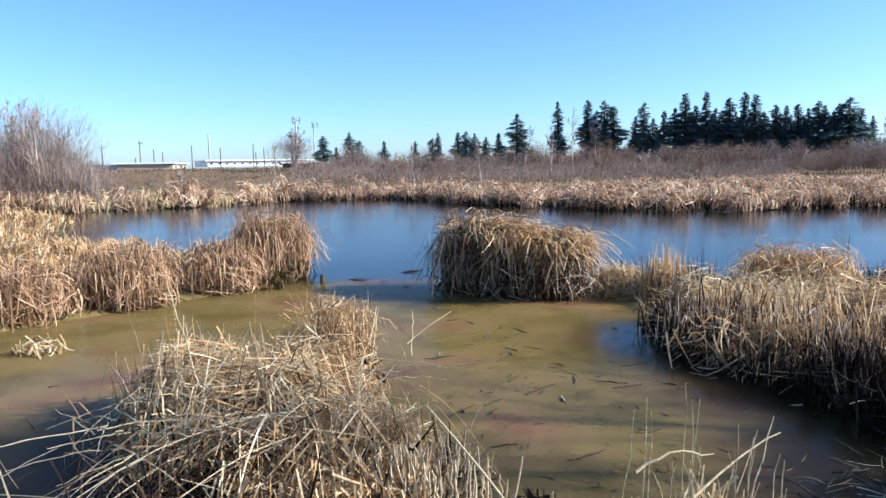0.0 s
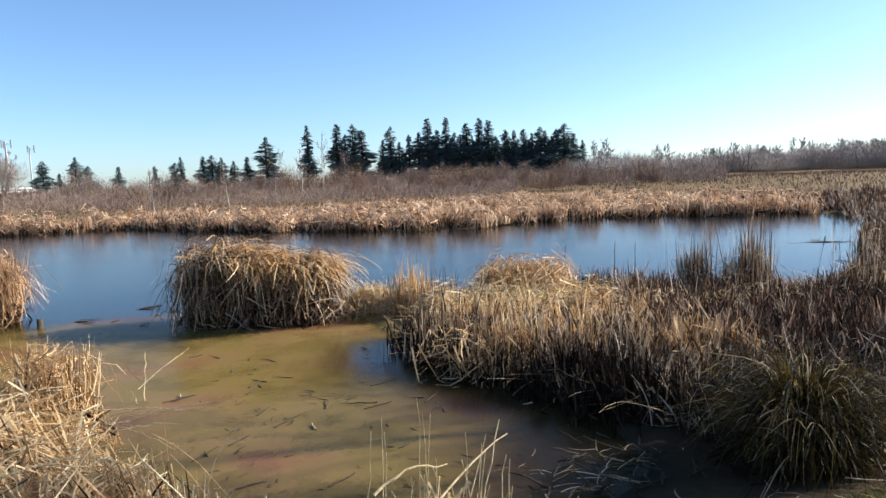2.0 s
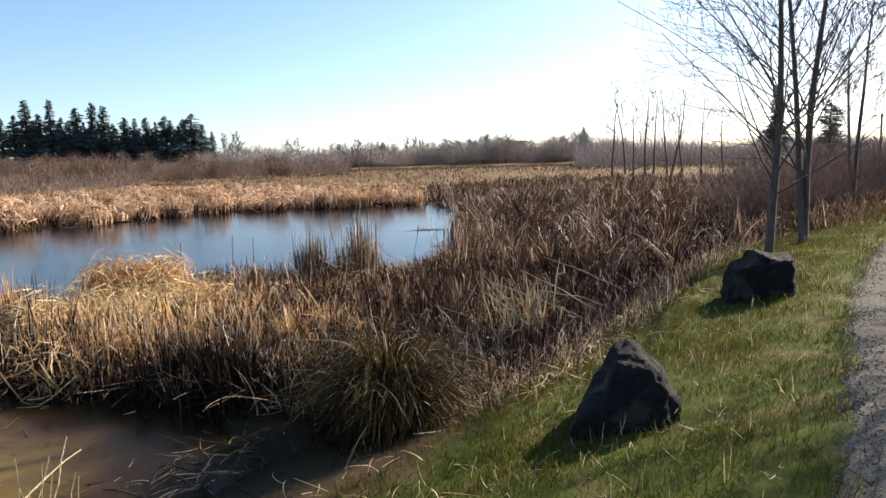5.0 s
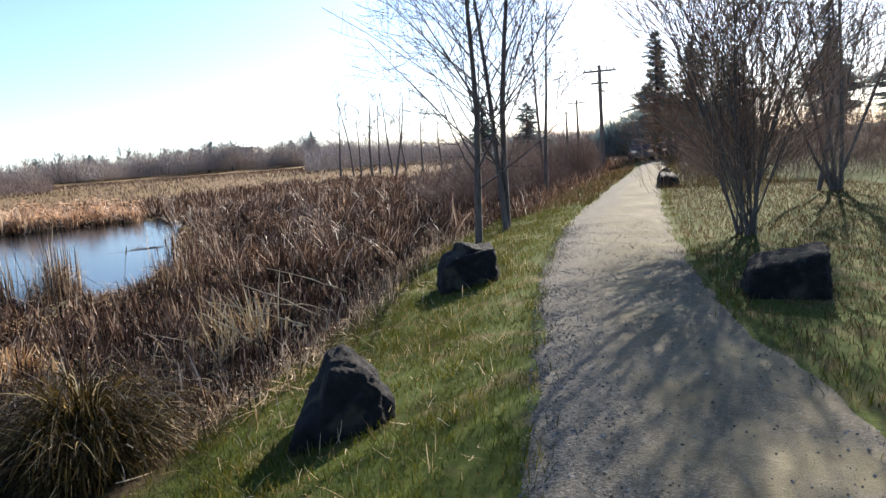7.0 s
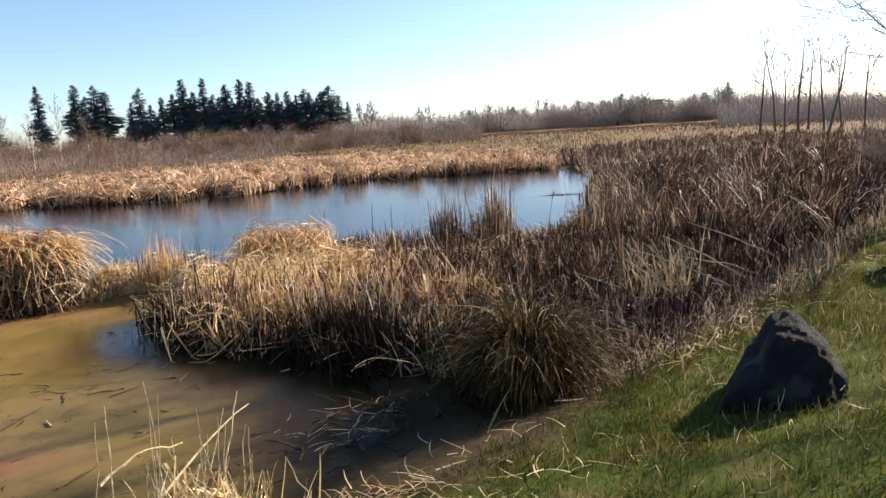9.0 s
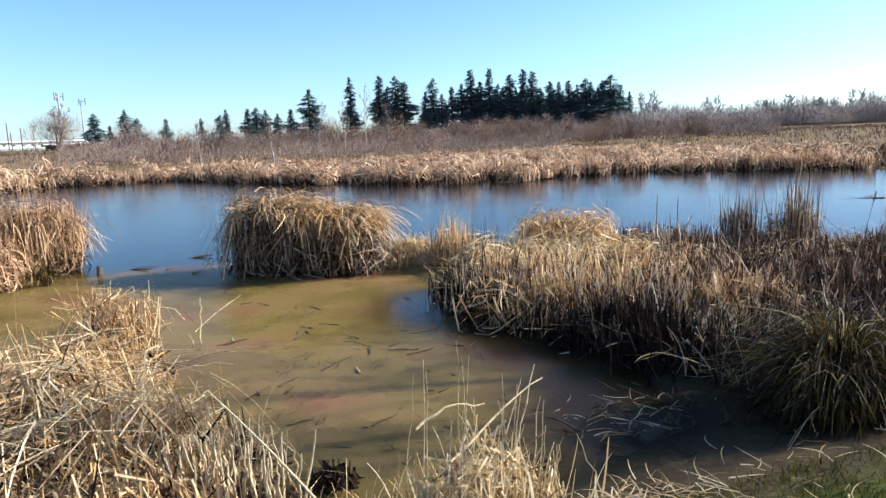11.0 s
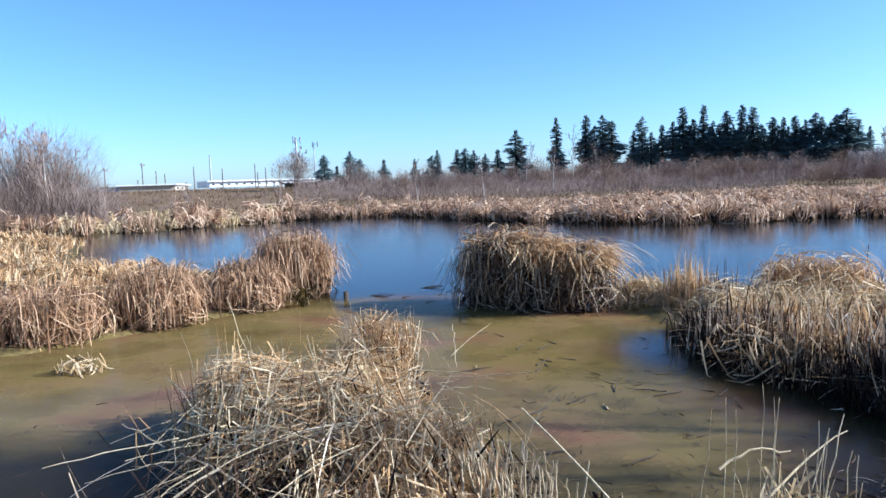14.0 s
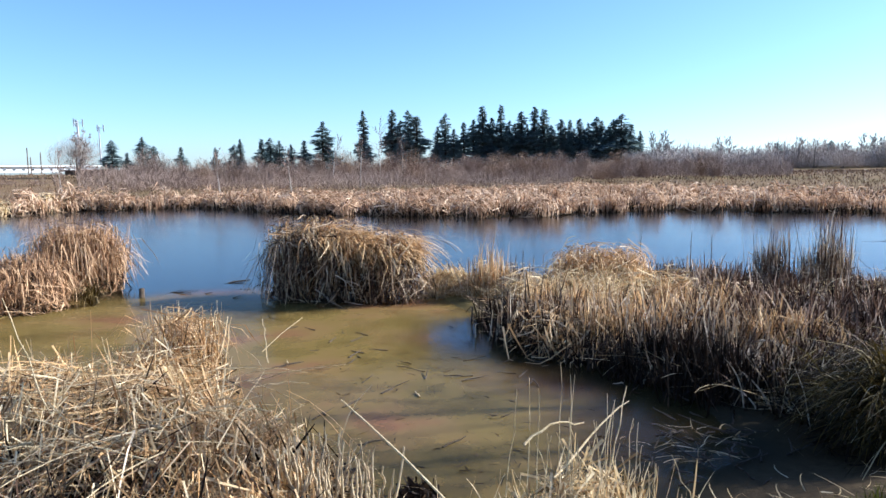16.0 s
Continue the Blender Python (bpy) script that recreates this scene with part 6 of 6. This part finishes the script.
for i, (az, el) in enumerate([(62.9, 5.0), (63.9, 5.6), (65.4, 5.7), (66.0, 5.7), (67.0, 5.8), (67.3, 5.4), (68.1, 4.7), (64.5, 4.2), (69.5, 4.4), (71, 4.0)]):
    r = 68 + (i * 7) % 11
    x, y = polar(az, r)
    bare_tree(x, y, r * math.tan(radians(el)) + 2.2 - hz(x, y), "spindly leafless alder standing in the marsh", 50 + i, 1, 0.13, 0.6, (14, 3, 3), 2, twig_r=0.022, low=0.3)
# big leafless group over the left shore, with a pale birch
x, y = polar(-29.7, 45)
bare_tree(x, y, 5.2, "pale-barked leafless birch on the far shore", 71, 1, 0.12, 0.6, (18, 6, 4), 3, BARK_PALE, TWIG, 0.014)
for i, (az, r, h) in enumerate([(-31.9, 46, 5.6), (-33.6, 46, 4.9), (-30.6, 46.5, 5.9)]):
    x, y = polar(az, r)
    bare_tree(x, y, h, "thin pale-trunked leafless birch over the far shore", 171 + i, 1, 0.075, 0.5, (16, 5, 4), 3, BARK_PALE if i == 0 else BARK, TWIG, 0.010, 0.3)
for i, (az, r, h, k) in enumerate([(-31, 48, 5.7, 3), (-29.2, 49, 5.9, 3), (-28.4, 50, 5.0, 3), (-32.4, 50, 4.6, 3), (-39.9, 46, 5.4, 3), (-41.5, 48, 5.2, 3), (-27.4, 52, 3.9, 3)]):
    x, y = polar(az, r)
    bare_tree(x, y, h * 0.92, "bushy leafless tree with purplish-brown twigs", 75 + i, 2, 0.08, 0.6, (12, 5, 4), 3, BARK, TWIG, 0.008, 0.2, 0.12)
x, y = polar(-11.9, 88)
bare_tree(x, y, 4.6, "round-crowned leafless tree with grey twigs", 90, 2, 0.14, 0.75, (18, 7, 5), 3, BARK, TWIG, 0.013, 0.1, 0.12)
for i, (az, r, h) in enumerate([(-13.2, 52, 3.6), (-2.2, 62, 3.6), (3.2, 60, 3.8), (-20.2, 55, 2.6), (8.8, 75, 5.0), (10.5, 95, 6.8), (12.2, 95, 6.2), (6.7, 95, 5.6)]):
    x, y = polar(az, r)
    bare_tree(x, y, h, "slender pale young birch at the field's edge", 95 + i, 1, 0.06, 0.5, (14, 5, 3), 2, BARK_PALE, TWIG, 0.018, 0.2)


def twig_belt(az0, az1, r0, r1, hgt, count, material, label, seed, width=0.0004, lump=3.0, rough=0.3):
    """A thicket of leafless shrubs: a mass of thin upright twigs with an uneven top."""
    rng = np.random.default_rng(seed)
    count = int(count * 3.0)
    az = rng.uniform(az0, az1, count)
    r = rng.uniform(r0, r1, count)
    x, y = r * np.sin(np.radians(az)), r * np.cos(np.radians(az))
    top = hgt * rng.uniform(0.68, 1.08, count) * (0.8 + rough * wavy(x, y, lump, seed) + 0.16 * wavy(x, y, lump * 0.3, seed + 2))
    s = rng.uniform(0, 0.75, count) ** 1.2
    base = np.stack([x, y, height(x, y) + top * s], -1)
    l = top * rng.uniform(0.15, 0.4, count)
    v, q = blades(base, np.minimum(l, top * (1.05 - s)), rng.uniform(0, 6.28, count), np.abs(rng.normal(0.5, 0.45, count)), np.abs(rng.normal(0.6, 0.6, count)), 0.6 * width * r * rng.uniform(0.6, 1.5, count), 2, 1.0, tip=0.4)
    thing("thicket", mesh_np("thicket", v, q, None, material), label, "bushes", kind="stuff")


for i, (az, r, w, top, n) in enumerate([(-29.4, 47, 3.5, 6.2, 7000), (-29.8, 48, 3.0, 4.2, 19000), (-31.8, 47, 1.9, 4.6, 6000), (-27.4, 49, 2.0, 3.7, 9000), (-25.9, 50, 1.6, 2.7, 6000), (-40.2, 46, 2.4, 5.3, 16000), (-37.2, 44, 2.5, 3.6, 15000), (-34.5, 44, 2.2, 3.1, 12000)]):
    twig_dome(az, r, w, top, n, TWIG, "rounded purplish haze of bare twigs on the shore", 160 + i, 0.00013 if i == 0 else 0.00018, i == 0)
twig_dome(-11.9, 88, 2.8, 6.4, 3600, HAZE_WOODS, "round bare crown with grey twigs", 170, 0.00016, True)
for i, (az, r, w, top) in enumerate([(-7.4, 84, 2.0, 5.2), (-6.3, 86, 1.8, 4.6), (-4.9, 82, 1.5, 4.0), (-3.2, 80, 1.6, 3.9), (-1.1, 82, 2.0, 4.6), (0.6, 80, 1.6, 4.0)]):
    twig_dome(az, r, w, top, 3200, TWIG, "bare brown tree crown beside the small firs", 560 + i, 0.00017)
for i, (az, r, w, top) in enumerate([(85.8, 67, 2.9, 5.0), (84.7, 68, 2.3, 4.0), (87.2, 66, 2.6, 5.2), (88.8, 70, 3.2, 5.6), (92.5, 55, 2.6, 5.0)]):
    twig_dome(az, r, w, top, 8000, HAZE_NEEDLE, "dark rounded evergreen at the path's end", 210 + i, 0.0008)
dr = np.random.default_rng(180)
for az in np.arange(-8.0, 37.0, 1.15):  # the willow scrub behind the marsh, bush by bush
    a = az + dr.uniform(-0.4, 0.4)
    el = np.interp(a, [-8, -4, 0, 6, 9, 11, 14, 18, 24, 30, 37], [0.75, 0.9, 1.1, 1.6, 2.2, 2.15, 1.75, 1.55, 1.6, 1.4, 1.1]) * dr.uniform(0.45, 1.15)
    r = dr.uniform(78, 112)
    twig_dome(a, r, dr.uniform(1.0, 2.3), 2.2 + r * math.tan(radians(el)), 3600, TWIG if dr.uniform() < 0.7 else TWIG_RED, "rounded leafless willow behind the marsh", 180 + int(az * 20), 0.00018)
for az in np.arange(-27.0, -5.0, 1.1):  # low scrub on the embankment's slope
    a, r = az + dr.uniform(-0.5, 0.5), dr.uniform(54, 84)
    twig_dome(a, r, dr.uniform(0.9, 2.4), hz(*polar(a, r)) + dr.uniform(0.5, 1.5), 900, TWIG if dr.uniform() < 0.6 else TWIG_RED, "low rounded bramble scrub on the embankment", 900 + int(az * 20), 0.0002)


for i, (az, r, w, top) in enumerate([(73.0, 26, 1.3, 2.3), (74.8, 30, 1.6, 3.0), (76.4, 27, 1.4, 2.7), (78.2, 34, 1.9, 3.4), (79.8, 31, 1.4, 2.8), (81.2, 40, 1.8, 3.4), (71.0, 30, 1.5, 2.2)]):
    twig_dome(az, r, w, top, 3000, TWIG_RED if i % 2 else TWIG, "leafless brown bush at the marsh's edge behind the alders", 620 + i, 0.0003)
twig_belt(82.5, 93, 64, 96, 3.4, 14000, TWIG, "leafless scrub behind the path's end", 16)
twig_belt(-9, 26, 68, 100, 2.0, 26000, TWIG, "brown-grey thicket of leafless willows behind the marsh", 3, 0.0003, 4.0, 0.4)
twig_belt(20, 42, 92, 118, 2.6, 16000, TWIG, "brown-grey thicket of leafless willows at the field's end", 20, 0.0003, 5.0, 0.4)
twig_belt(7, 34, 104, 125, 3.2, 12000, TWIG, "brown thicket of leafless willows below the firs", 4)
twig_belt(-12, -2, 70, 95, 2.0, 5000, TWIG, "low leafless scrub on the field's edge", 5)
twig_belt(-27, -8, 52, 84, 0.6, 3000, TWIG, "low leafless brambles on the embankment", 6)
twig_belt(-48, -33, 38, 52, 3.0, 16000, TWIG_RED, "brown leafless bushes on the near shore", 7)
twig_belt(-33, -26, 44, 50, 3.4, 12000, TWIG, "purplish leafless scrub under the birch", 8)
twig_belt(30, 64, 190, 230, 6.6, 26000, HAZE_WOODS, "distant bare woods along the skyline", 9, 0.0005, 9.0, 0.42)
twig_belt(60, 84, 95, 130, 4.6, 20000, HAZE_WOODS, "distant bare scrub at the marsh's end", 10, 0.0005, 5.0)
twig_belt(72, 84, 40, 60, 2.0, 9000, TWIG, "leafless scrub along the path's end", 12)
twig_belt(76.5, 83.5, 38, 48, 3.3, 9000, TWIG_RED, "rounded reddish bush beside the path", 13)
twig_belt(90, 125, 26, 42, 3.6, 16000, TWIG_RED, "leafless brambles and scrub beyond the verge", 14)
twig_belt(-90, -48, 38, 60, 3.4, 12000, TWIG_RED, "brown leafless bushes on the near shore", 15)


wr = np.random.default_rng(17)
wood = bare_tree(*polar(33, 200), 9.0, "leafless tree on the wooded skyline", 140, 2, 0.18, 0.6, (14, 6, 4), 3, BARK, HAZE_WOODS, 0.045, 0.2, 0.12, group="skyline trees")
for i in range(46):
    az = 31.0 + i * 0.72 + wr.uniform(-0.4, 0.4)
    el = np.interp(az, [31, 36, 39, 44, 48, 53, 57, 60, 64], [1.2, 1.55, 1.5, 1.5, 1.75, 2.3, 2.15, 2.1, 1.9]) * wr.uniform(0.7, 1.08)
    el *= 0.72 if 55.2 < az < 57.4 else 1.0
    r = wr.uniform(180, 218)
    twig_dome(az, r, wr.uniform(3.0, 8.0), 2.2 + r * math.tan(radians(el)), 3000, HAZE_WOODS, "rounded bare wood along the skyline", 240 + i, 0.0003)
for i in range(30):
    az = 31.5 + i * 1.0 + wr.uniform(-0.3, 0.3)
    x, y = polar(az, wr.uniform(185, 225))
    k = wr.uniform(0.5, 0.85)
    t = copy_thing(wood, Matrix.Translation((x, y, hz(x, y))) @ Matrix.Rotation(wr.uniform(0, 6), 4, "Z") @ Matrix.Scale(k, 4))


def fir_mesh(seed, h=26.0, wide=4.2, sprays=900, sparse=0.0):
    """The crown of a Douglas fir: tiers of drooping sprays, ragged, with gaps."""
    rng = np.random.default_rng(seed)
    limb = rng.integers(0, 130, sprays)  # sprays gather on separate boughs of unequal reach
    bough_az, bough_s, bough_l = rng.uniform(0, 2 * math.pi, 130), np.linspace(0.08, 1.0, 130), rng.uniform(0.6, 1.2, 130)
    az = bough_az[limb] + rng.normal(0, 0.5, sprays)
    tier = bough_s[limb] + rng.normal(0, 0.008, sprays)
    env = wide * np.clip(1.03 - tier, 0.02, 1) ** 0.62 * bough_l[limb] * (0.82 + 0.25 * np.sin(tier * 13 + seed))
    env = np.where(rng.uniform(0, 1, sprays) < sparse, env * 0.4, env)
    q0 = rng.uniform(0.05, 0.75, sprays) * env
    base = np.stack([np.cos(az) * q0, np.sin(az) * q0, tier * h - q0 * 0.12], -1)
    l = np.maximum(env - q0, 0.3) * rng.uniform(0.6, 1.25, sprays)
    return blades(base, l, az + rng.normal(0, 0.35, sprays), rng.uniform(1.2, 1.7, sprays), rng.uniform(1.6, 2.3, sprays), rng.uniform(0.4, 1.15, sprays) * (0.3 + 0.7 * (1 - tier)), 3, 1.0, tip=0.15, twist=rng.normal(0, 0.9, sprays), roll=0.9)


FIR_CROWNS = [mesh_np("crown", *fir_mesh(s, 26, w, 2600, sp), None, HAZE_NEEDLE) for s, w, sp in ((1, 4.6, 0.1), (2, 3.6, 0.1), (3, 5.6, 0.15), (4, 3.2, 0.35), (5, 5.0, 0.1))]
FIR_TRUNK = mesh_np("trunk", *tubes([(np.array([(0, 0, -0.5), (0, 0, 10), (0.1, 0, 20), (0, 0, 26.2)]), np.array([0.5, 0.35, 0.18, 0.03]))], 7), None, BARK_FIR, True)
FIRS = [(9.32, 4.64, 3), (11.64, 4.69, 1), (12.94, 4.65, 2), (13.6, 4.2, 0), (15.92, 4.41, 2), (15.3, 3.4, 3), (17.4, 3.72, 0), (18.93, 4.92, 0), (18.2, 3.9, 4), (20.41, 4.97, 0), (19.7, 4.0, 4), (21.1, 3.8, 2), (22.08, 4.44, 1), (22.5, 3.5, 4), (23.07, 4.79, 1), (23.84, 4.59, 0), (24.4, 3.4, 2),
        (25.14, 3.8, 1), (25.88, 3.76, 0), (26.65, 3.8, 1), (27.3, 3.5, 4), (27.97, 3.93, 2), (28.33, 3.64, 4), (29.2, 3.7, 2), (29.87, 4.09, 2), (30.58, 3.32, 0), (31.28, 2.79, 3), (12.3, 3.9, 2), (16.6, 3.2, 4), (19.4, 3.6, 2), (20.9, 3.3, 4), (21.6, 3.6, 0), (23.4, 3.6, 2), (25.5, 3.2, 2), (26.2, 3.1, 4), (27.0, 3.0, 2), (28.9, 3.2, 4), (30.2, 3.0, 2), (6.11, 3.84, 4), (4.61, 2.4, 0), (3.61, 2.11, 4), (2.02, 2.58, 2), (1.34, 2.51, 0), (2.7, 2.4, 4),
        (-4.59, 1.92, 0), (-2.09, 1.89, 1), (-0.26, 2.49, 3), (-0.72, 2.09, 2), (-9.43, 2.38, 2), (-7.37, 2.63, 4), (-6.6, 2.0, 2), (-8.44, 1.52, 0), (-37.5, 2.7, 0), (60.5, 2.5, 4), (44.45, 1.75, 2), (51.5, 1.8, 2), (41.0, 1.7, 4), (52.9, 2.2, 2), (54.5, 1.9, 4), (58.9, 1.9, 2), (74.5, 4.1, 1), (78.0, 3.4, 2), (88.0, 7.6, 1), (90.6, 7.0, 3), (93.5, 6.0, 0), (99.5, 8.0, 1), (104, 6.5, 0), (112, 7.5, 1)]
for i, (az, el, kind) in enumerate(FIRS):
    if az > 70:
        r = 75 if az < 83 else 62
    elif az > 40:
        r = 205
    else:
        r = 250 if az > -5 else (150 if az > -20 else 80)
    x, y = polar(az, r)
    hgt = 1.03 * (2.2 + r * math.tan(radians(el)) - hz(x, y))
    root = empty("fir_tree", "tall dark green fir standing above the bare thickets" if hgt > 12 else "smaller dark evergreen among the bare scrub", "tree", "firs", (x, y, hz(x, y)))
    child("trunk", FIR_TRUNK, root)
    child("crown", FIR_CROWNS[kind], root)
    k = hgt / 26
    wide = k * (2.0 + 0.55 * math.sin(i * 2.7)) if hgt > 14 else k * 2.3
    root.scale = (wide, wide, k)
    root.rotation_euler = (0, 0, i * 1.9)


# ---- poles, buildings, cars ----
def utility_pole(x, y, top, label, arm=2.2, turn=0.0, lower_arm=0.0, girth=1.0):
    z = hz(x, y)
    h = top - z
    root = empty("utility_pole", label, "pole", "utility poles", (x, y, z))
    root.rotation_euler = (0, 0, turn)
    child("post", mesh_np("post", *tubes([(np.array([(0, 0, -0.3), (0, 0, h * 0.5), (0, 0, h)]), np.array([0.15, 0.13, 0.11]) * girth)], 8), None, POLE_WOOD, True), root)
    if arm:
        part("crossarm", box(0.1, arm, 0.12, (0.13, 0, h - 0.35), 0.01), POLE_WOOD, root)
        if lower_arm:
            part("crossarm", box(0.1, lower_arm, 0.12, (0.13, 0, h - 1.1), 0.01), POLE_WOOD, root)
        for dy in (-0.42, -0.2, 0.25, 0.44):
            part("insulator", box(0.09, 0.09, 0.16, (0.13, dy * arm, h - 0.22), 0.03), INSUL, root)
    return root


utility_pole(46.9, 4.95, 7.05, "brown wooden utility pole with two crossarms by the path", 2.1, 0.1, 1.1)
for az, r, top in ((81.9, 80, 7.0), (81.0, 95, 6.6)):
    x, y = polar(az, r)
    utility_pole(x, y, top, "distant wooden utility pole with a crossarm", 2.0, 0.1)
for i, (az, el) in enumerate([(-25.57, 1.83), (-23.02, 2.15), (-22.08, 1.53), (-21.47, 1.31), (-19.39, 1.8), (-17.31, 1.62), (-14.85, 1.9), (-14.67, 1.24), (-14.05, 1.59), (-23.36, 0.91)]):
    x, y = polar(az, 118)
    utility_pole(x, y, 2.2 + 118 * math.tan(radians(el)), "thin pole beside the distant buildings", 1.6 if i in (1, 0) else 0, girth=0.62)


def mast(az, r, el, label, crown):
    x, y = polar(az, r)
    z = hz(x, y)
    h = 2.2 + r * math.tan(radians(el)) - z
    root = empty("antenna_mast", label, "mast", "masts", (x, y, z))
    child("shaft", mesh_np("shaft", *tubes([(np.array([(0, 0, -0.3), (0, 0, h * 0.5), (0, 0, h)]), np.array([0.28, 0.22, 0.15]) * (1.3 if crown == 3 else 0.8))], 8), None, GALV, True), root)
    if crown:
        for k in range(crown):
            a = k * 2.09
            part("antenna", box(0.22, 0.35, 1.6, (math.cos(a) * 1.0, math.sin(a) * 1.0, h - 0.5), 0.03), GALV, root)
            part("bracket", box(1.0, 0.09, 0.09, (math.cos(a) * 0.5, math.sin(a) * 0.5, h - 0.5), 0, math.degrees(a)), GALV, root)


mast(-11.53, 170, 3.85, "grey antenna mast with a crown of panels", 3)
mast(-10.14, 190, 3.49, "slim grey mast with a lamp head", 2)
mast(-18.12, 150, 2.69, "tall thin lattice mast", 0)


def shed(az0, az1, r, z0, z1, wall, roof, label, bays=8, deep=10, skew=1.16):
    xa, ya = polar(az0, r)
    xb, yb = polar(az1, r * skew)
    cx, cy, l, a = (xa + xb) / 2, (ya + yb) / 2, math.hypot(xb - xa, yb - ya), math.atan2(yb - ya, xb - xa)
    root = empty("low_building", label, "building", "distant buildings", (cx, cy, z0))
    root.rotation_euler = (0, 0, a)
    h = z1 - z0
    part("wall", box(l, deep, h, (0, deep / 2, h / 2), 0.02), wall, root)
    part("roof", box(l + 0.8, deep + 0.8, 0.22, (0, deep / 2, h + 0.11), 0.03), roof, root)
    for k in range(bays):
        w = l / bays
        part("window", box(w * 0.28, 0.08, h * 0.24, (-l / 2 + (k + 0.5) * w, -0.03, h * 0.5), 0.01), GLASS, root)


shed(-18.3, -10.4, 122, 2.6, 3.45, WHITE_WALL, WHITE_WALL, "long low white building on the embankment", 14, 10, 1.04)
shed(-20.8, -19.8, 116, 2.2, 3.1, TAN_WALL, WHITE_WALL, "small house with a pale roof on the embankment", 3, 8)
shed(-22.8, -21.8, 120, 2.2, 2.9, WHITE_WALL, GREY_ROOF, "small pale shed on the embankment", 2, 8)
shed(-9.9, -8.2, 100, 1.6, 2.6, DARK_WOOD, DARK_WOOD, "dark timber shed among the bushes", 2, 5)
shed(55.9, 56.7, 235, 4.0, 8.8, TAN_WALL, GREY_ROOF, "distant tan building above the bare woods", 2, 8)


def car(az, r, paint, label, turn):
    x, y = polar(az, r)
    root = empty("parked_car", label, "car", "parked cars", (x, y, hz(x, y)))
    root.rotation_euler = (0, 0, turn)
    body = part("body", box(4.3, 1.75, 0.62, (0, 0, 0.62), 0.14), paint, root)
    cab = box(2.3, 1.55, 0.62, (0.2, 0, 1.2), 0.0)
    for vert in cab.verts:
        if vert.co.z > 1.3:
            vert.co.x, vert.co.y = 0.2 + (vert.co.x - 0.2) * 0.68, vert.co.y * 0.84
    bmesh.ops.bevel(cab, geom=list(cab.edges), offset=0.07, segments=2, affect="EDGES")
    part("cabin_glass", cab, GLASS, root)
    part("roof", box(1.5, 1.2, 0.05, (0.2, 0, 1.52), 0.02), paint, root)
    for sx in (-1.35, 1.35):
        for sy in (-0.82, 0.82):
            bm = bmesh.new()
            bmesh.ops.create_cone(bm, cap_ends=True, segments=16, radius1=0.33, radius2=0.33, depth=0.2, matrix=Matrix.Translation((sx, sy, 0.33)) @ Matrix.Rotation(math.pi / 2, 4, "X"))
            part("wheel", bm, RUBBER, root)
    for sy in (-0.6, 0.6):
        part("headlight", box(0.06, 0.36, 0.18, (-2.15, sy, 0.75), 0.02), LAMP_GLASS, root)


car(86.75, 57, CAR_PAINT, "dark parked car with bright headlamps at the path's end", 0.1)
car(88.9, 60, CAR_PAINT, "dark parked car at the path's end", 0.1)
